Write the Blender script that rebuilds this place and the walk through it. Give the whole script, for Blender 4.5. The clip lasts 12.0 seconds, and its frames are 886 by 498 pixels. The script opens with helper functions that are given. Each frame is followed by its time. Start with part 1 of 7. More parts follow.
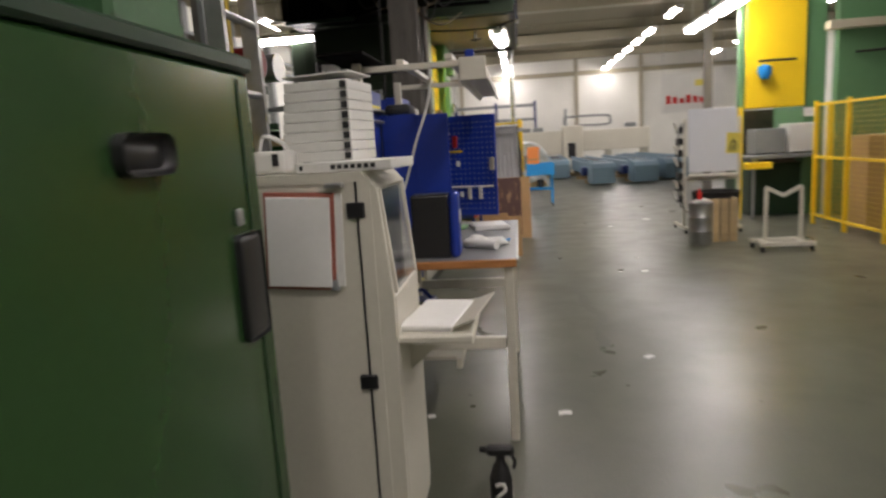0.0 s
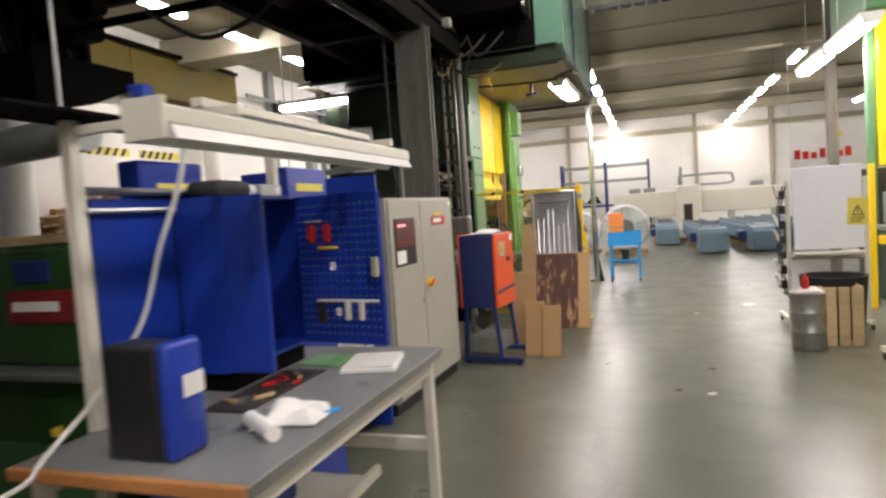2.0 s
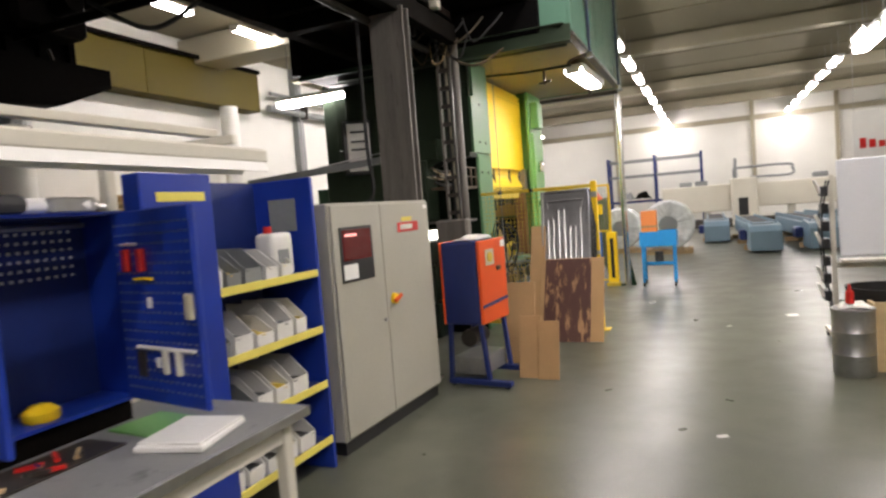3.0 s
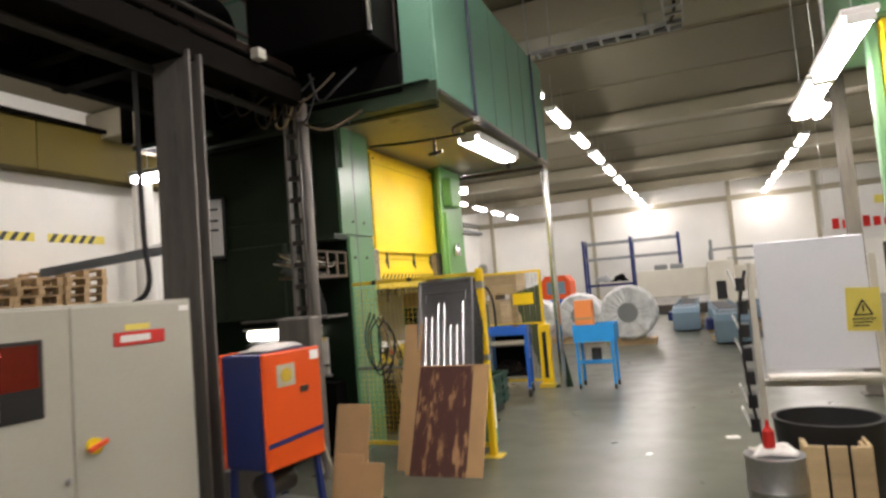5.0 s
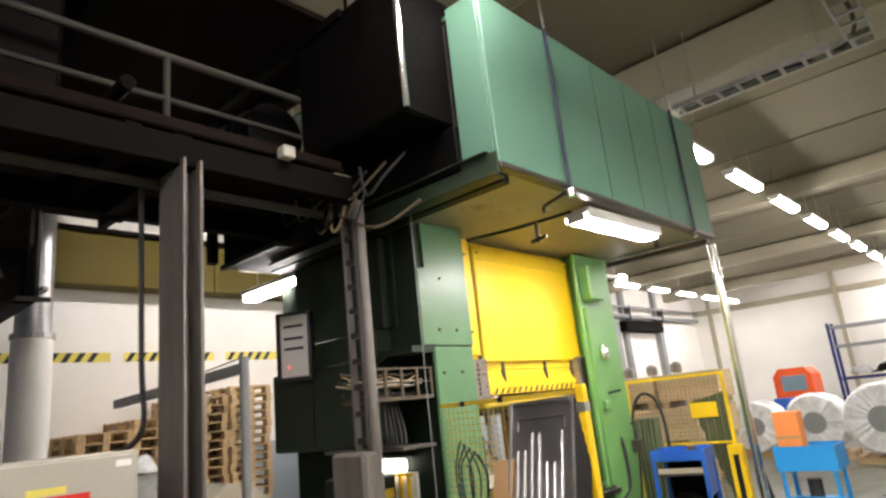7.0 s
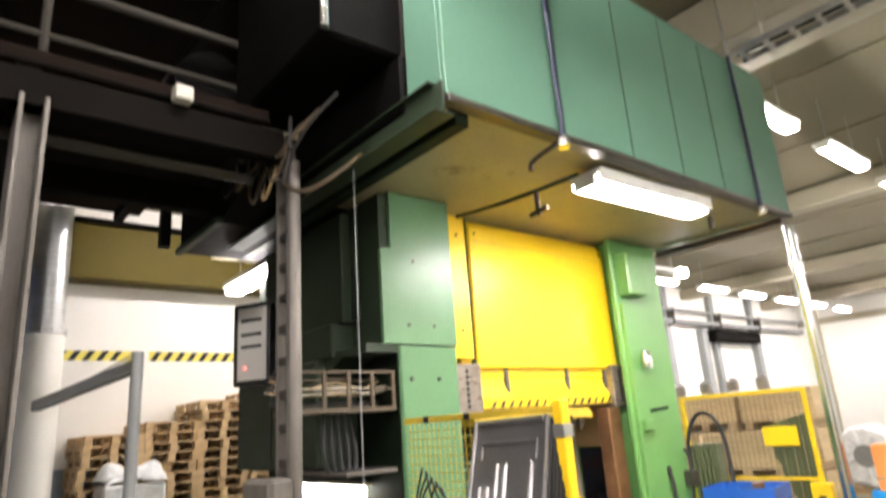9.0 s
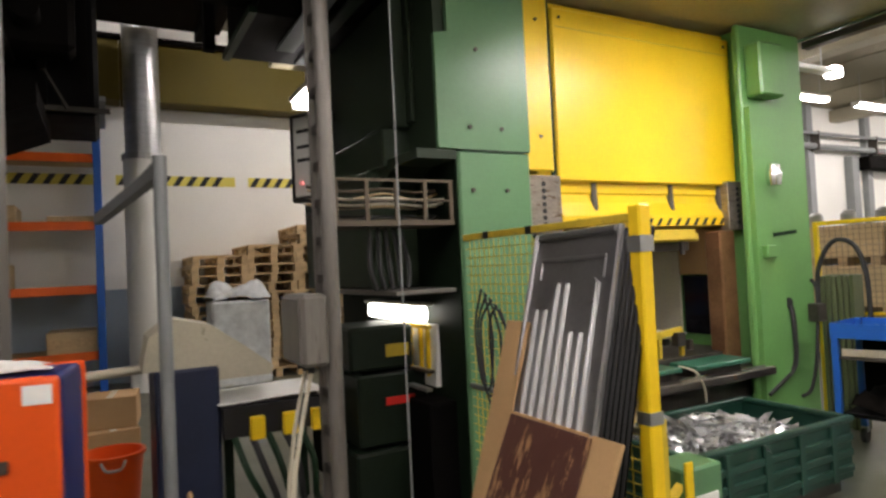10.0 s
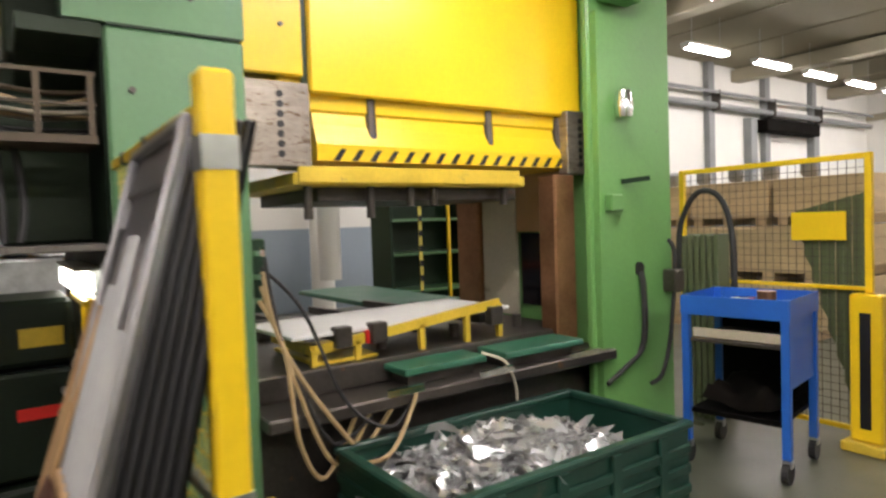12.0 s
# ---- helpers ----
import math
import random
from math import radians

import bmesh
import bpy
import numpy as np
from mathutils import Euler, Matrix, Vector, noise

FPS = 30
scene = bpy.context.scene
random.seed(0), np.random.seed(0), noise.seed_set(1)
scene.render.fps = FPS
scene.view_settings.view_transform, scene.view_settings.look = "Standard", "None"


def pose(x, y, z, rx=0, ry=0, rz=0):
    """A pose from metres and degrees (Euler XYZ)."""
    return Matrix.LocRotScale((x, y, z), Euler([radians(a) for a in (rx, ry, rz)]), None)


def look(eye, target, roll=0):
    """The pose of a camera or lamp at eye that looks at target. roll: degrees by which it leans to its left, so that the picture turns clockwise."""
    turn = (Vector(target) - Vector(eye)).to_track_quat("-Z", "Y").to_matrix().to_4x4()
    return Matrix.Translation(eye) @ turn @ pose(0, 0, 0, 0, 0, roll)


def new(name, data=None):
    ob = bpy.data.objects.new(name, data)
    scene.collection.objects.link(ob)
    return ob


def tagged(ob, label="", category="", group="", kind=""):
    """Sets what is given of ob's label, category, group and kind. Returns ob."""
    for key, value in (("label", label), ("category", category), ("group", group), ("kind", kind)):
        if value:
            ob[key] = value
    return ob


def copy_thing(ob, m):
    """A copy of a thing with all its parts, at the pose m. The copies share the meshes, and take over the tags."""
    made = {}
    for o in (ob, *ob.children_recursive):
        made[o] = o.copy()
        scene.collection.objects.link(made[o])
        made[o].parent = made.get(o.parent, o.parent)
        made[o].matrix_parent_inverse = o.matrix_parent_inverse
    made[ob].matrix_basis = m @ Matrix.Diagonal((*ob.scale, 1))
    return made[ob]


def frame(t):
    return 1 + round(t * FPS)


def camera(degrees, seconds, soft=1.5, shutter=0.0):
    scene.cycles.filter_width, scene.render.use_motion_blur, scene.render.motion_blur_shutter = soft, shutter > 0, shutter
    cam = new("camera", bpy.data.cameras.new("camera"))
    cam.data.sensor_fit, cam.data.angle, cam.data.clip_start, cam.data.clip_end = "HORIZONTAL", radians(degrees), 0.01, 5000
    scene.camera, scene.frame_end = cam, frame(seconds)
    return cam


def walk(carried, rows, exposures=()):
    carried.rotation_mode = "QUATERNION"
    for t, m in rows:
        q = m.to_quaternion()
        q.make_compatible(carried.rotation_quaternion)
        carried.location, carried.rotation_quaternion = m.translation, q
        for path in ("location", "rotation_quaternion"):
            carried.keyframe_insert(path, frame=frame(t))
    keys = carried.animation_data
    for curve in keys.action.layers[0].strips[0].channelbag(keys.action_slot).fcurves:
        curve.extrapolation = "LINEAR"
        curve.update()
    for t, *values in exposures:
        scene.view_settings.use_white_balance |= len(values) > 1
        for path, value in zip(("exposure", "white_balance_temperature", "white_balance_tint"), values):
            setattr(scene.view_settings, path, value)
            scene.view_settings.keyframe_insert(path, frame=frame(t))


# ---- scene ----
cam = camera(70.1, 12.0, soft=2.5, shutter=0.5)
PATH = [
    (0, (0.187, -0.866, 1.461), (-0.062, 1.091, 1.133), -3.4),
    (0.5, (0.456, -0.446, 1.473), (-0.012, 1.479, 1.196), -2.2),
    (1, (0.755, -0.108, 1.466), (0.188, 1.802, 1.287), -3.5),
    (1.5, (0.935, 0.339, 1.511), (0.214, 2.196, 1.341), -2.1),
    (2, (1.08, 0.817, 1.525), (0.456, 2.713, 1.407), -3.9),
    (2.5, (1.276, 1.268, 1.537), (0.61, 3.151, 1.421), -2.2),
    (2.7, (1.352, 1.452, 1.55), (0.636, 3.315, 1.42), -3.3),
    (4.3, (2.051, 2.845, 1.51), (1.117, 4.613, 1.458), -3.7),
    (4.5, (2.099, 3.064, 1.532), (1.187, 4.844, 1.539), -3.6),
    (5, (2.23, 3.548, 1.569), (1.468, 5.393, 1.704), -4.6),
    (5.5, (2.398, 3.96, 1.626), (1.452, 5.701, 1.897), -3.3),
    (6, (2.518, 4.368, 1.639), (1.461, 6.015, 2.051), -2.9),
    (6.5, (2.607, 4.757, 1.664), (1.514, 6.373, 2.105), -5.3),
    (7, (2.667, 5.172, 1.685), (1.381, 6.622, 2.177), -6.1),
    (7.2, (2.682, 5.313, 1.687), (1.416, 6.771, 2.209), -5.9),
    (8.8, (2.506, 6.566, 1.656), (1.081, 7.822, 2.282), -5.8),
    (9, (2.451, 6.674, 1.663), (0.975, 7.91, 2.206), -4.1),
    (9.5, (2.227, 7.049, 1.61), (0.666, 8.275, 1.855), -8.0),
    (10, (2.05, 7.374, 1.553), (0.291, 8.325, 1.61), -2.8),
    (10.5, (1.881, 7.742, 1.456), (0.213, 8.845, 1.425), -1.5),
    (11, (1.737, 8.113, 1.487), (0.233, 9.428, 1.401), -4.9),
    (11.5, (1.636, 8.522, 1.504), (0.009, 9.685, 1.453), -2.9),
    (12, (1.471, 8.903, 1.458), (-0.168, 10.047, 1.378), -2.0),
]
walk(cam, [(t, look(eye, target, roll)) for t, eye, target, roll in PATH],
     exposures=((0, -0.48), (0.5, -0.3), (1, -0.22), (1.5, 0.04), (2, 0.12), (2.5, 0.1), (4.5, -0.1), (5.5, -0.05), (6.5, 0.18), (7.2, 0.46), (8.2, 0.7), (9.0, 0.85), (9.5, 0.18), (10, -0.22), (10.5, -0.18), (11, 0.0), (12, -0.08)))

# ---- world and light ----
world = bpy.data.worlds.new("hall_world")
scene.world = world
world.use_nodes = True
world.node_tree.nodes["Background"].inputs[0].default_value = (0.9, 0.93, 1.0, 1)
world.node_tree.nodes["Background"].inputs[1].default_value = 0.012
TUBE_POWER = 80.0      # strength of the bare fluorescent tubes
HALL = dict(x0=-9.0, x1=13.0, y0=-6.0, y1=36.0, top=5.75)


# ---- geometry helpers ----
ORIGIN = {}


def thing(name, at=(0, 0, 0), label="", category="", group="", kind=""):
    """An empty at its base that carries the parts of one thing."""
    ob = new(name)
    ob.empty_display_size = 0.1
    ob.location = at
    ORIGIN[ob.name] = Vector(at)
    return tagged(ob, label, category, group, kind)


def part(name, bm, material, parent=None, label="", smooth=False):
    """Links a bmesh, in world coordinates, as one mesh object under a thing or a part."""
    o = ORIGIN.get(parent.name, Vector()) if parent else Vector()
    if o.length:
        bmesh.ops.translate(bm, verts=bm.verts, vec=-o)
    me = bpy.data.meshes.new(name)
    bm.to_mesh(me)
    bm.free()
    if smooth:
        for p in me.polygons:
            p.use_smooth = True
        me.set_sharp_from_angle(angle=radians(38))
    me.materials.append(material)
    ob = new(name, me)
    if parent:
        ob.parent = parent
        ORIGIN[ob.name] = o
    if label:
        ob["label"] = label
    return ob


def solid(name, bm, material, label="", category="", group="", kind="", smooth=False):
    """A thing of a single mesh, at top level."""
    return tagged(part(name, bm, material, None, smooth=smooth), label, category, group, kind)


def box(x0, x1, y0, y1, z0, z1, bev=0.0, bm=None, seg=1):
    bm = bm or bmesh.new()
    v = [bm.verts.new((x, y, z)) for x in (x0, x1) for y in (y0, y1) for z in (z0, z1)]
    fs = [bm.faces.new([v[i] for i in f]) for f in ((0, 1, 3, 2), (4, 6, 7, 5), (0, 4, 5, 1), (2, 3, 7, 6), (0, 2, 6, 4), (1, 5, 7, 3))]
    if bev > 0:
        es = list({e for f in fs for e in f.edges})
        bmesh.ops.bevel(bm, geom=es, offset=bev, segments=seg, affect="EDGES", profile=0.5)
    return bm


def rod(p0, p1, r, n=12, r1=None, bm=None, caps=True):
    bm = bm or bmesh.new()
    p0, p1 = Vector(p0), Vector(p1)
    d = p1 - p0
    m = Matrix.Translation((p0 + p1) / 2) @ d.to_track_quat("Z", "Y").to_matrix().to_4x4()
    bmesh.ops.create_cone(bm, cap_ends=caps, segments=n, radius1=r, radius2=r if r1 is None else r1, depth=d.length, matrix=m)
    return bm


def bar(p0, p1, w, h, bm=None, up=(0, 0, 1)):
    """A square bar between two points, w wide and h high."""
    bm = bm or bmesh.new()
    p0, p1 = Vector(p0), Vector(p1)
    d = (p1 - p0).normalized()
    s = d.cross(Vector(up))
    if s.length < 1e-4:
        s = Vector((1, 0, 0))
    s.normalize()
    u = s.cross(d)
    vs = []
    for p in (p0, p1):
        vs.append([bm.verts.new(p + s * a * w / 2 + u * b * h / 2) for a, b in ((-1, -1), (1, -1), (1, 1), (-1, 1))])
    bm.faces.new(vs[0][::-1])
    bm.faces.new(vs[1])
    for i in range(4):
        j = (i + 1) % 4
        bm.faces.new((vs[0][i], vs[0][j], vs[1][j], vs[1][i]))
    return bm


def curve_points(pts, k=6):
    pts = [Vector(p) for p in pts]
    q = [pts[0], *pts, pts[-1]]
    out = []
    for i in range(1, len(q) - 2):
        a, b, c, d = q[i - 1], q[i], q[i + 1], q[i + 2]
        for j in range(k):
            t = j / k
            out.append(0.5 * (2 * b + (c - a) * t + (2 * a - 5 * b + 4 * c - d) * t * t + (3 * b - a - 3 * c + d) * t ** 3))
    out.append(pts[-1])
    return out


def hose(pts, r, n=8, k=6, bm=None):
    """A round hose or cable that runs smoothly through the points."""
    bm = bm or bmesh.new()
    c = curve_points(pts, k)
    rings, s = [], None
    for i, p in enumerate(c):
        d = (c[min(i + 1, len(c) - 1)] - c[max(i - 1, 0)]).normalized()
        if s is None:
            s = d.orthogonal().normalized()
        s = (s - d * s.dot(d)).normalized()
        u = d.cross(s)
        rings.append([bm.verts.new(p + (s * math.cos(a) + u * math.sin(a)) * r) for a in (2 * math.pi * j / n for j in range(n))])
    for a, b in zip(rings, rings[1:]):
        for j in range(n):
            bm.faces.new((a[j], a[(j + 1) % n], b[(j + 1) % n], b[j]))
    bm.faces.new(rings[0][::-1])
    bm.faces.new(rings[-1])
    return bm


def prism(poly, axis, a, b, bm=None):
    """A flat outline pushed along an axis: x takes (y, z), y takes (x, z), z takes (x, y)."""
    bm = bm or bmesh.new()
    def at(p, v):
        return {"x": (v, p[0], p[1]), "y": (p[0], v, p[1]), "z": (p[0], p[1], v)}[axis]
    lo = [bm.verts.new(at(p, a)) for p in poly]
    hi = [bm.verts.new(at(p, b)) for p in poly]
    bm.faces.new(lo[::-1])
    bm.faces.new(hi)
    for i in range(len(poly)):
        j = (i + 1) % len(poly)
        bm.faces.new((lo[i], lo[j], hi[j], hi[i]))
    bmesh.ops.recalc_face_normals(bm, faces=bm.faces)
    return bm


def spun(profile, at, n=24, axis="z", bm=None):
    """A turned body: profile of (radius, height)."""
    bm = bm or bmesh.new()
    rings = []
    for r, h in profile:
        ring = []
        for j in range(n):
            a = 2 * math.pi * j / n
            c, s = max(r, 1e-4) * math.cos(a), max(r, 1e-4) * math.sin(a)
            v = {"z": (c, s, h), "y": (c, h, s), "x": (h, c, s)}[axis]
            ring.append(bm.verts.new(Vector(at) + Vector(v)))
        rings.append(ring)
    for a, b in zip(rings, rings[1:]):
        for j in range(n):
            bm.faces.new((a[j], a[(j + 1) % n], b[(j + 1) % n], b[j]))
    bm.faces.new(rings[0][::-1])
    bm.faces.new(rings[-1])
    bmesh.ops.recalc_face_normals(bm, faces=bm.faces)
    return bm


def moved(bm, m):
    bmesh.ops.transform(bm, matrix=m, verts=bm.verts)
    return bm


def about(bm, centre, rx=0, ry=0, rz=0):
    m = Matrix.Translation(centre) @ pose(0, 0, 0, rx, ry, rz) @ Matrix.Translation(-Vector(centre))
    return moved(bm, m)


def crumpled(x0, x1, y0, y1, z, amp, n=8, seed=0, thick=0.003):
    """A sheet of paper or cloth that lies unevenly."""
    rnd = random.Random(seed)
    bm = bmesh.new()
    n = max(n, 6) * 2
    waves = [(rnd.uniform(2, 9), rnd.uniform(2, 9), rnd.uniform(0, 6.3)) for k in range(5)]

    def lift(u, v):
        s = sum(math.sin(a * u + b * v * (1 if k % 2 else -1) + c) for k, (a, b, c) in enumerate(waves)) / 5
        edge = min(1, 5 * min(u, 1 - u, v, 1 - v) + 0.25)
        return (0.5 + 0.5 * abs(s) ** 0.7 * (1 if s > 0 else -1)) * edge + 0.06 * rnd.random()

    def skew(u, v):
        return 0.06 * math.sin(5 * v + seed), 0.06 * math.sin(6 * u + seed)

    g = [[bm.verts.new((x0 + (x1 - x0) * (i / n + skew(i / n, j / n)[0]), y0 + (y1 - y0) * (j / n + skew(i / n, j / n)[1]), z + thick + amp * lift(i / n, j / n))) for j in range(n + 1)] for i in range(n + 1)]
    for i in range(n):
        for j in range(n):
            bm.faces.new((g[i][j], g[i + 1][j], g[i + 1][j + 1], g[i][j + 1]))
    r = bmesh.ops.extrude_face_region(bm, geom=list(bm.faces))
    bmesh.ops.translate(bm, verts=[v for v in r["geom"] if isinstance(v, bmesh.types.BMVert)], vec=(0, 0, -thick))
    bmesh.ops.recalc_face_normals(bm, faces=bm.faces)
    for f in bm.faces:
        f.smooth = True
    return bm


# ---- materials ----
def mat(name, base, rough=0.5, metal=0.0, var=0.12, scale=2.5, fine=45.0, bump=0.15, wear=None, wear_at=0.66, coat=0.0, spec=0.5, stretch=(1, 1, 1), island=0.0, piece=0.0):
    """Paint, metal, wood or plastic: broad blotches, fine grain, uneven gloss, and worn patches of another colour."""
    m = bpy.data.materials.new(name)
    m.use_nodes = True
    nt = m.node_tree
    nd, lk = nt.nodes, nt.links
    bsdf = nd["Principled BSDF"]
    tc = nd.new("ShaderNodeTexCoord")
    mp = nd.new("ShaderNodeMapping")
    mp.inputs["Scale"].default_value = stretch
    lk.new(tc.outputs["Object"], mp.inputs[0])
    big = nd.new("ShaderNodeTexNoise")
    big.inputs["Scale"].default_value = scale
    big.inputs["Detail"].default_value = 5
    small = nd.new("ShaderNodeTexNoise")
    small.inputs["Scale"].default_value = fine
    small.inputs["Detail"].default_value = 3
    lk.new(mp.outputs[0], big.inputs[0])
    lk.new(mp.outputs[0], small.inputs[0])
    add = nd.new("ShaderNodeMath")
    add.operation = "MULTIPLY_ADD"
    lk.new(small.outputs["Fac"], add.inputs[0])
    add.inputs[1].default_value = 0.45
    lk.new(big.outputs["Fac"], add.inputs[2])
    rng = nd.new("ShaderNodeMapRange")
    rng.inputs[1].default_value, rng.inputs[2].default_value = 0.45, 1.0
    lk.new(add.outputs[0], rng.inputs[0])
    mix = nd.new("ShaderNodeMix")
    mix.data_type = "RGBA"
    mix.inputs[6].default_value = (*[c * (1 - var) for c in base], 1)
    mix.inputs[7].default_value = (*[min(1, c * (1 + var)) for c in base], 1)
    lk.new(rng.outputs[0], mix.inputs[0])
    col = mix.outputs[2]
    if wear:
        wn = nd.new("ShaderNodeTexNoise")
        wn.inputs["Scale"].default_value = scale * 2.3
        wn.inputs["Detail"].default_value = 8
        wn.inputs["Roughness"].default_value = 0.68
        lk.new(mp.outputs[0], wn.inputs[0])
        wr = nd.new("ShaderNodeMapRange")
        wr.inputs[1].default_value, wr.inputs[2].default_value = wear_at, wear_at + 0.08
        lk.new(wn.outputs["Fac"], wr.inputs[0])
        wm = nd.new("ShaderNodeMix")
        wm.data_type = "RGBA"
        lk.new(wr.outputs[0], wm.inputs[0])
        lk.new(col, wm.inputs[6])
        wm.inputs[7].default_value = (*wear, 1)
        col = wm.outputs[2]
    if island or piece:
        if island:
            src = nd.new("ShaderNodeNewGeometry").outputs["Random Per Island"]
        else:
            src = nd.new("ShaderNodeObjectInfo").outputs["Random"]
        hv = nd.new("ShaderNodeHueSaturation")
        mr = nd.new("ShaderNodeMapRange")
        k = island or piece
        mr.inputs[3].default_value, mr.inputs[4].default_value = 1 - k, 1 + k
        lk.new(src, mr.inputs[0])
        lk.new(mr.outputs[0], hv.inputs["Value"])
        lk.new(col, hv.inputs["Color"])
        col = hv.outputs[0]
    lk.new(col, bsdf.inputs["Base Color"])
    rr = nd.new("ShaderNodeMapRange")
    rr.inputs[3].default_value, rr.inputs[4].default_value = max(0.03, rough * 0.75), min(1, rough * 1.25)
    lk.new(big.outputs["Fac"], rr.inputs[0])
    lk.new(rr.outputs[0], bsdf.inputs["Roughness"])
    bsdf.inputs["Metallic"].default_value = metal
    bsdf.inputs["Coat Weight"].default_value = coat
    bsdf.inputs["Specular IOR Level"].default_value = spec
    if bump:
        bp = nd.new("ShaderNodeBump")
        bp.inputs["Strength"].default_value = bump
        bp.inputs["Distance"].default_value = 0.004
        lk.new(add.outputs[0], bp.inputs["Height"])
        lk.new(bp.outputs[0], bsdf.inputs["Normal"])
    return m


def glow(name, colour, strength):
    m = bpy.data.materials.new(name)
    m.use_nodes = True
    b = m.node_tree.nodes["Principled BSDF"]
    b.inputs["Base Color"].default_value = (0.8, 0.8, 0.8, 1)
    b.inputs["Emission Color"].default_value = (*colour, 1)
    b.inputs["Emission Strength"].default_value = strength
    return m


def clear(name, colour=(0.9, 0.92, 0.92), rough=0.08, alpha=1.0):
    m = bpy.data.materials.new(name)
    m.use_nodes = True
    b = m.node_tree.nodes["Principled BSDF"]
    b.inputs["Base Color"].default_value = (*colour, 1)
    b.inputs["Roughness"].default_value = rough
    b.inputs["Transmission Weight"].default_value = alpha
    b.inputs["IOR"].default_value = 1.2
    return m


def floor_material():
    """Worn, sealed grey-green concrete: broad stains, scuffs, fine grain and uneven gloss."""
    m = bpy.data.materials.new("sealed_concrete")
    m.use_nodes = True
    nd, lk = m.node_tree.nodes, m.node_tree.links
    bsdf = nd["Principled BSDF"]
    tc = nd.new("ShaderNodeTexCoord")

    def noise_of(scale, detail, rough=0.55, distort=0.0):
        n = nd.new("ShaderNodeTexNoise")
        n.inputs["Scale"].default_value = scale
        n.inputs["Detail"].default_value = detail
        n.inputs["Roughness"].default_value = rough
        n.inputs["Distortion"].default_value = distort
        lk.new(tc.outputs["Object"], n.inputs[0])
        return n.outputs["Fac"]

    def ramp(src, lo, hi, a, b):
        r = nd.new("ShaderNodeMapRange")
        r.inputs[1].default_value, r.inputs[2].default_value, r.inputs[3].default_value, r.inputs[4].default_value = lo, hi, a, b
        lk.new(src, r.inputs[0])
        return r.outputs[0]

    def blend(fac, a, b):
        x = nd.new("ShaderNodeMix")
        x.data_type = "RGBA"
        lk.new(fac, x.inputs[0])
        for sock, v in ((x.inputs[6], a), (x.inputs[7], b)):
            if isinstance(v, tuple):
                sock.default_value = (*v, 1)
            else:
                lk.new(v, sock)
        return x.outputs[2]

    broad, mid, grain = noise_of(0.35, 6, 0.6), noise_of(2.2, 5, 0.55, 0.15), noise_of(90, 3)
    col = blend(ramp(broad, 0.35, 0.65, 0, 1), (0.078, 0.084, 0.060), (0.120, 0.121, 0.088))
    col = blend(ramp(mid, 0.42, 0.80, 0, 0.5), col, (0.062, 0.066, 0.049))
    col = blend(ramp(grain, 0.55, 0.8, 0, 0.35), col, (0.24, 0.235, 0.20))
    streak = noise_of(0.7, 5, 0.55, 0.6)
    col = blend(ramp(streak, 0.56, 0.80, 0, 0.6), col, (0.060, 0.060, 0.048))
    speck = noise_of(14, 2, 0.5)
    col = blend(ramp(speck, 0.74, 0.86, 0, 0.35), col, (0.050, 0.050, 0.042))
    lk.new(col, bsdf.inputs["Base Color"])
    lk.new(ramp(mid, 0.3, 0.75, 0.27, 0.38), bsdf.inputs["Roughness"])
    bp = nd.new("ShaderNodeBump")
    bp.inputs["Strength"].default_value = 0.025
    bp.inputs["Distance"].default_value = 0.003
    lk.new(mid, bp.inputs["Height"])
    lk.new(bp.outputs[0], bsdf.inputs["Normal"])
    return m


M_FLOOR = floor_material()
M_WALL = mat("white_wall_paint", (0.78, 0.77, 0.72), 0.6, var=0.06, scale=0.8, fine=30, bump=0.1)
M_BOTTLE = mat("bottle_green_enamel", (0.021, 0.056, 0.016), 0.22, var=0.10, scale=1.0, fine=50, bump=0.02, wear=(0.03, 0.06, 0.025), wear_at=0.70)
M_DADO = mat("blue_grey_wall_paint", (0.30, 0.36, 0.42), 0.5, var=0.08, scale=0.8)
M_CEIL = mat("grey_ceiling_panel", (0.215, 0.19, 0.125), 0.8, var=0.10, scale=0.5, fine=12, bump=0.2)
M_CBEAM = mat("cream_concrete_beam", (0.37, 0.335, 0.245), 0.7, var=0.08, scale=0.6)
M_YBEAM = mat("yellow_crane_rail_paint", (0.075, 0.056, 0.005), 0.6, var=0.15, scale=0.7, spec=0.2)
M_CREAM = mat("cream_enamel", (0.62, 0.59, 0.50), 0.35, var=0.06, scale=1.5, fine=60, bump=0.05, wear=(0.42, 0.39, 0.32), wear_at=0.70)
M_GREY = mat("warm_grey_enamel", (0.40, 0.385, 0.32), 0.42, var=0.07, scale=1.2, wear=(0.30, 0.28, 0.22), wear_at=0.69)
M_GREEN = mat("machine_green_paint", (0.105, 0.225, 0.105), 0.35, var=0.12, scale=1.2, wear=(0.10, 0.13, 0.08), wear_at=0.69, bump=0.1)
# Press green with its shade put into the colour
M_SHADEG = mat("shaded_black_green", (0.006, 0.012, 0.006), 0.5, var=0.3, scale=1.6, spec=0.10, wear=(0.012, 0.014, 0.010), wear_at=0.64)
M_MGREEN = mat("dull_machine_green", (0.048, 0.115, 0.048), 0.45, var=0.18, scale=1.6, spec=0.3, wear=(0.03, 0.04, 0.025), wear_at=0.64)
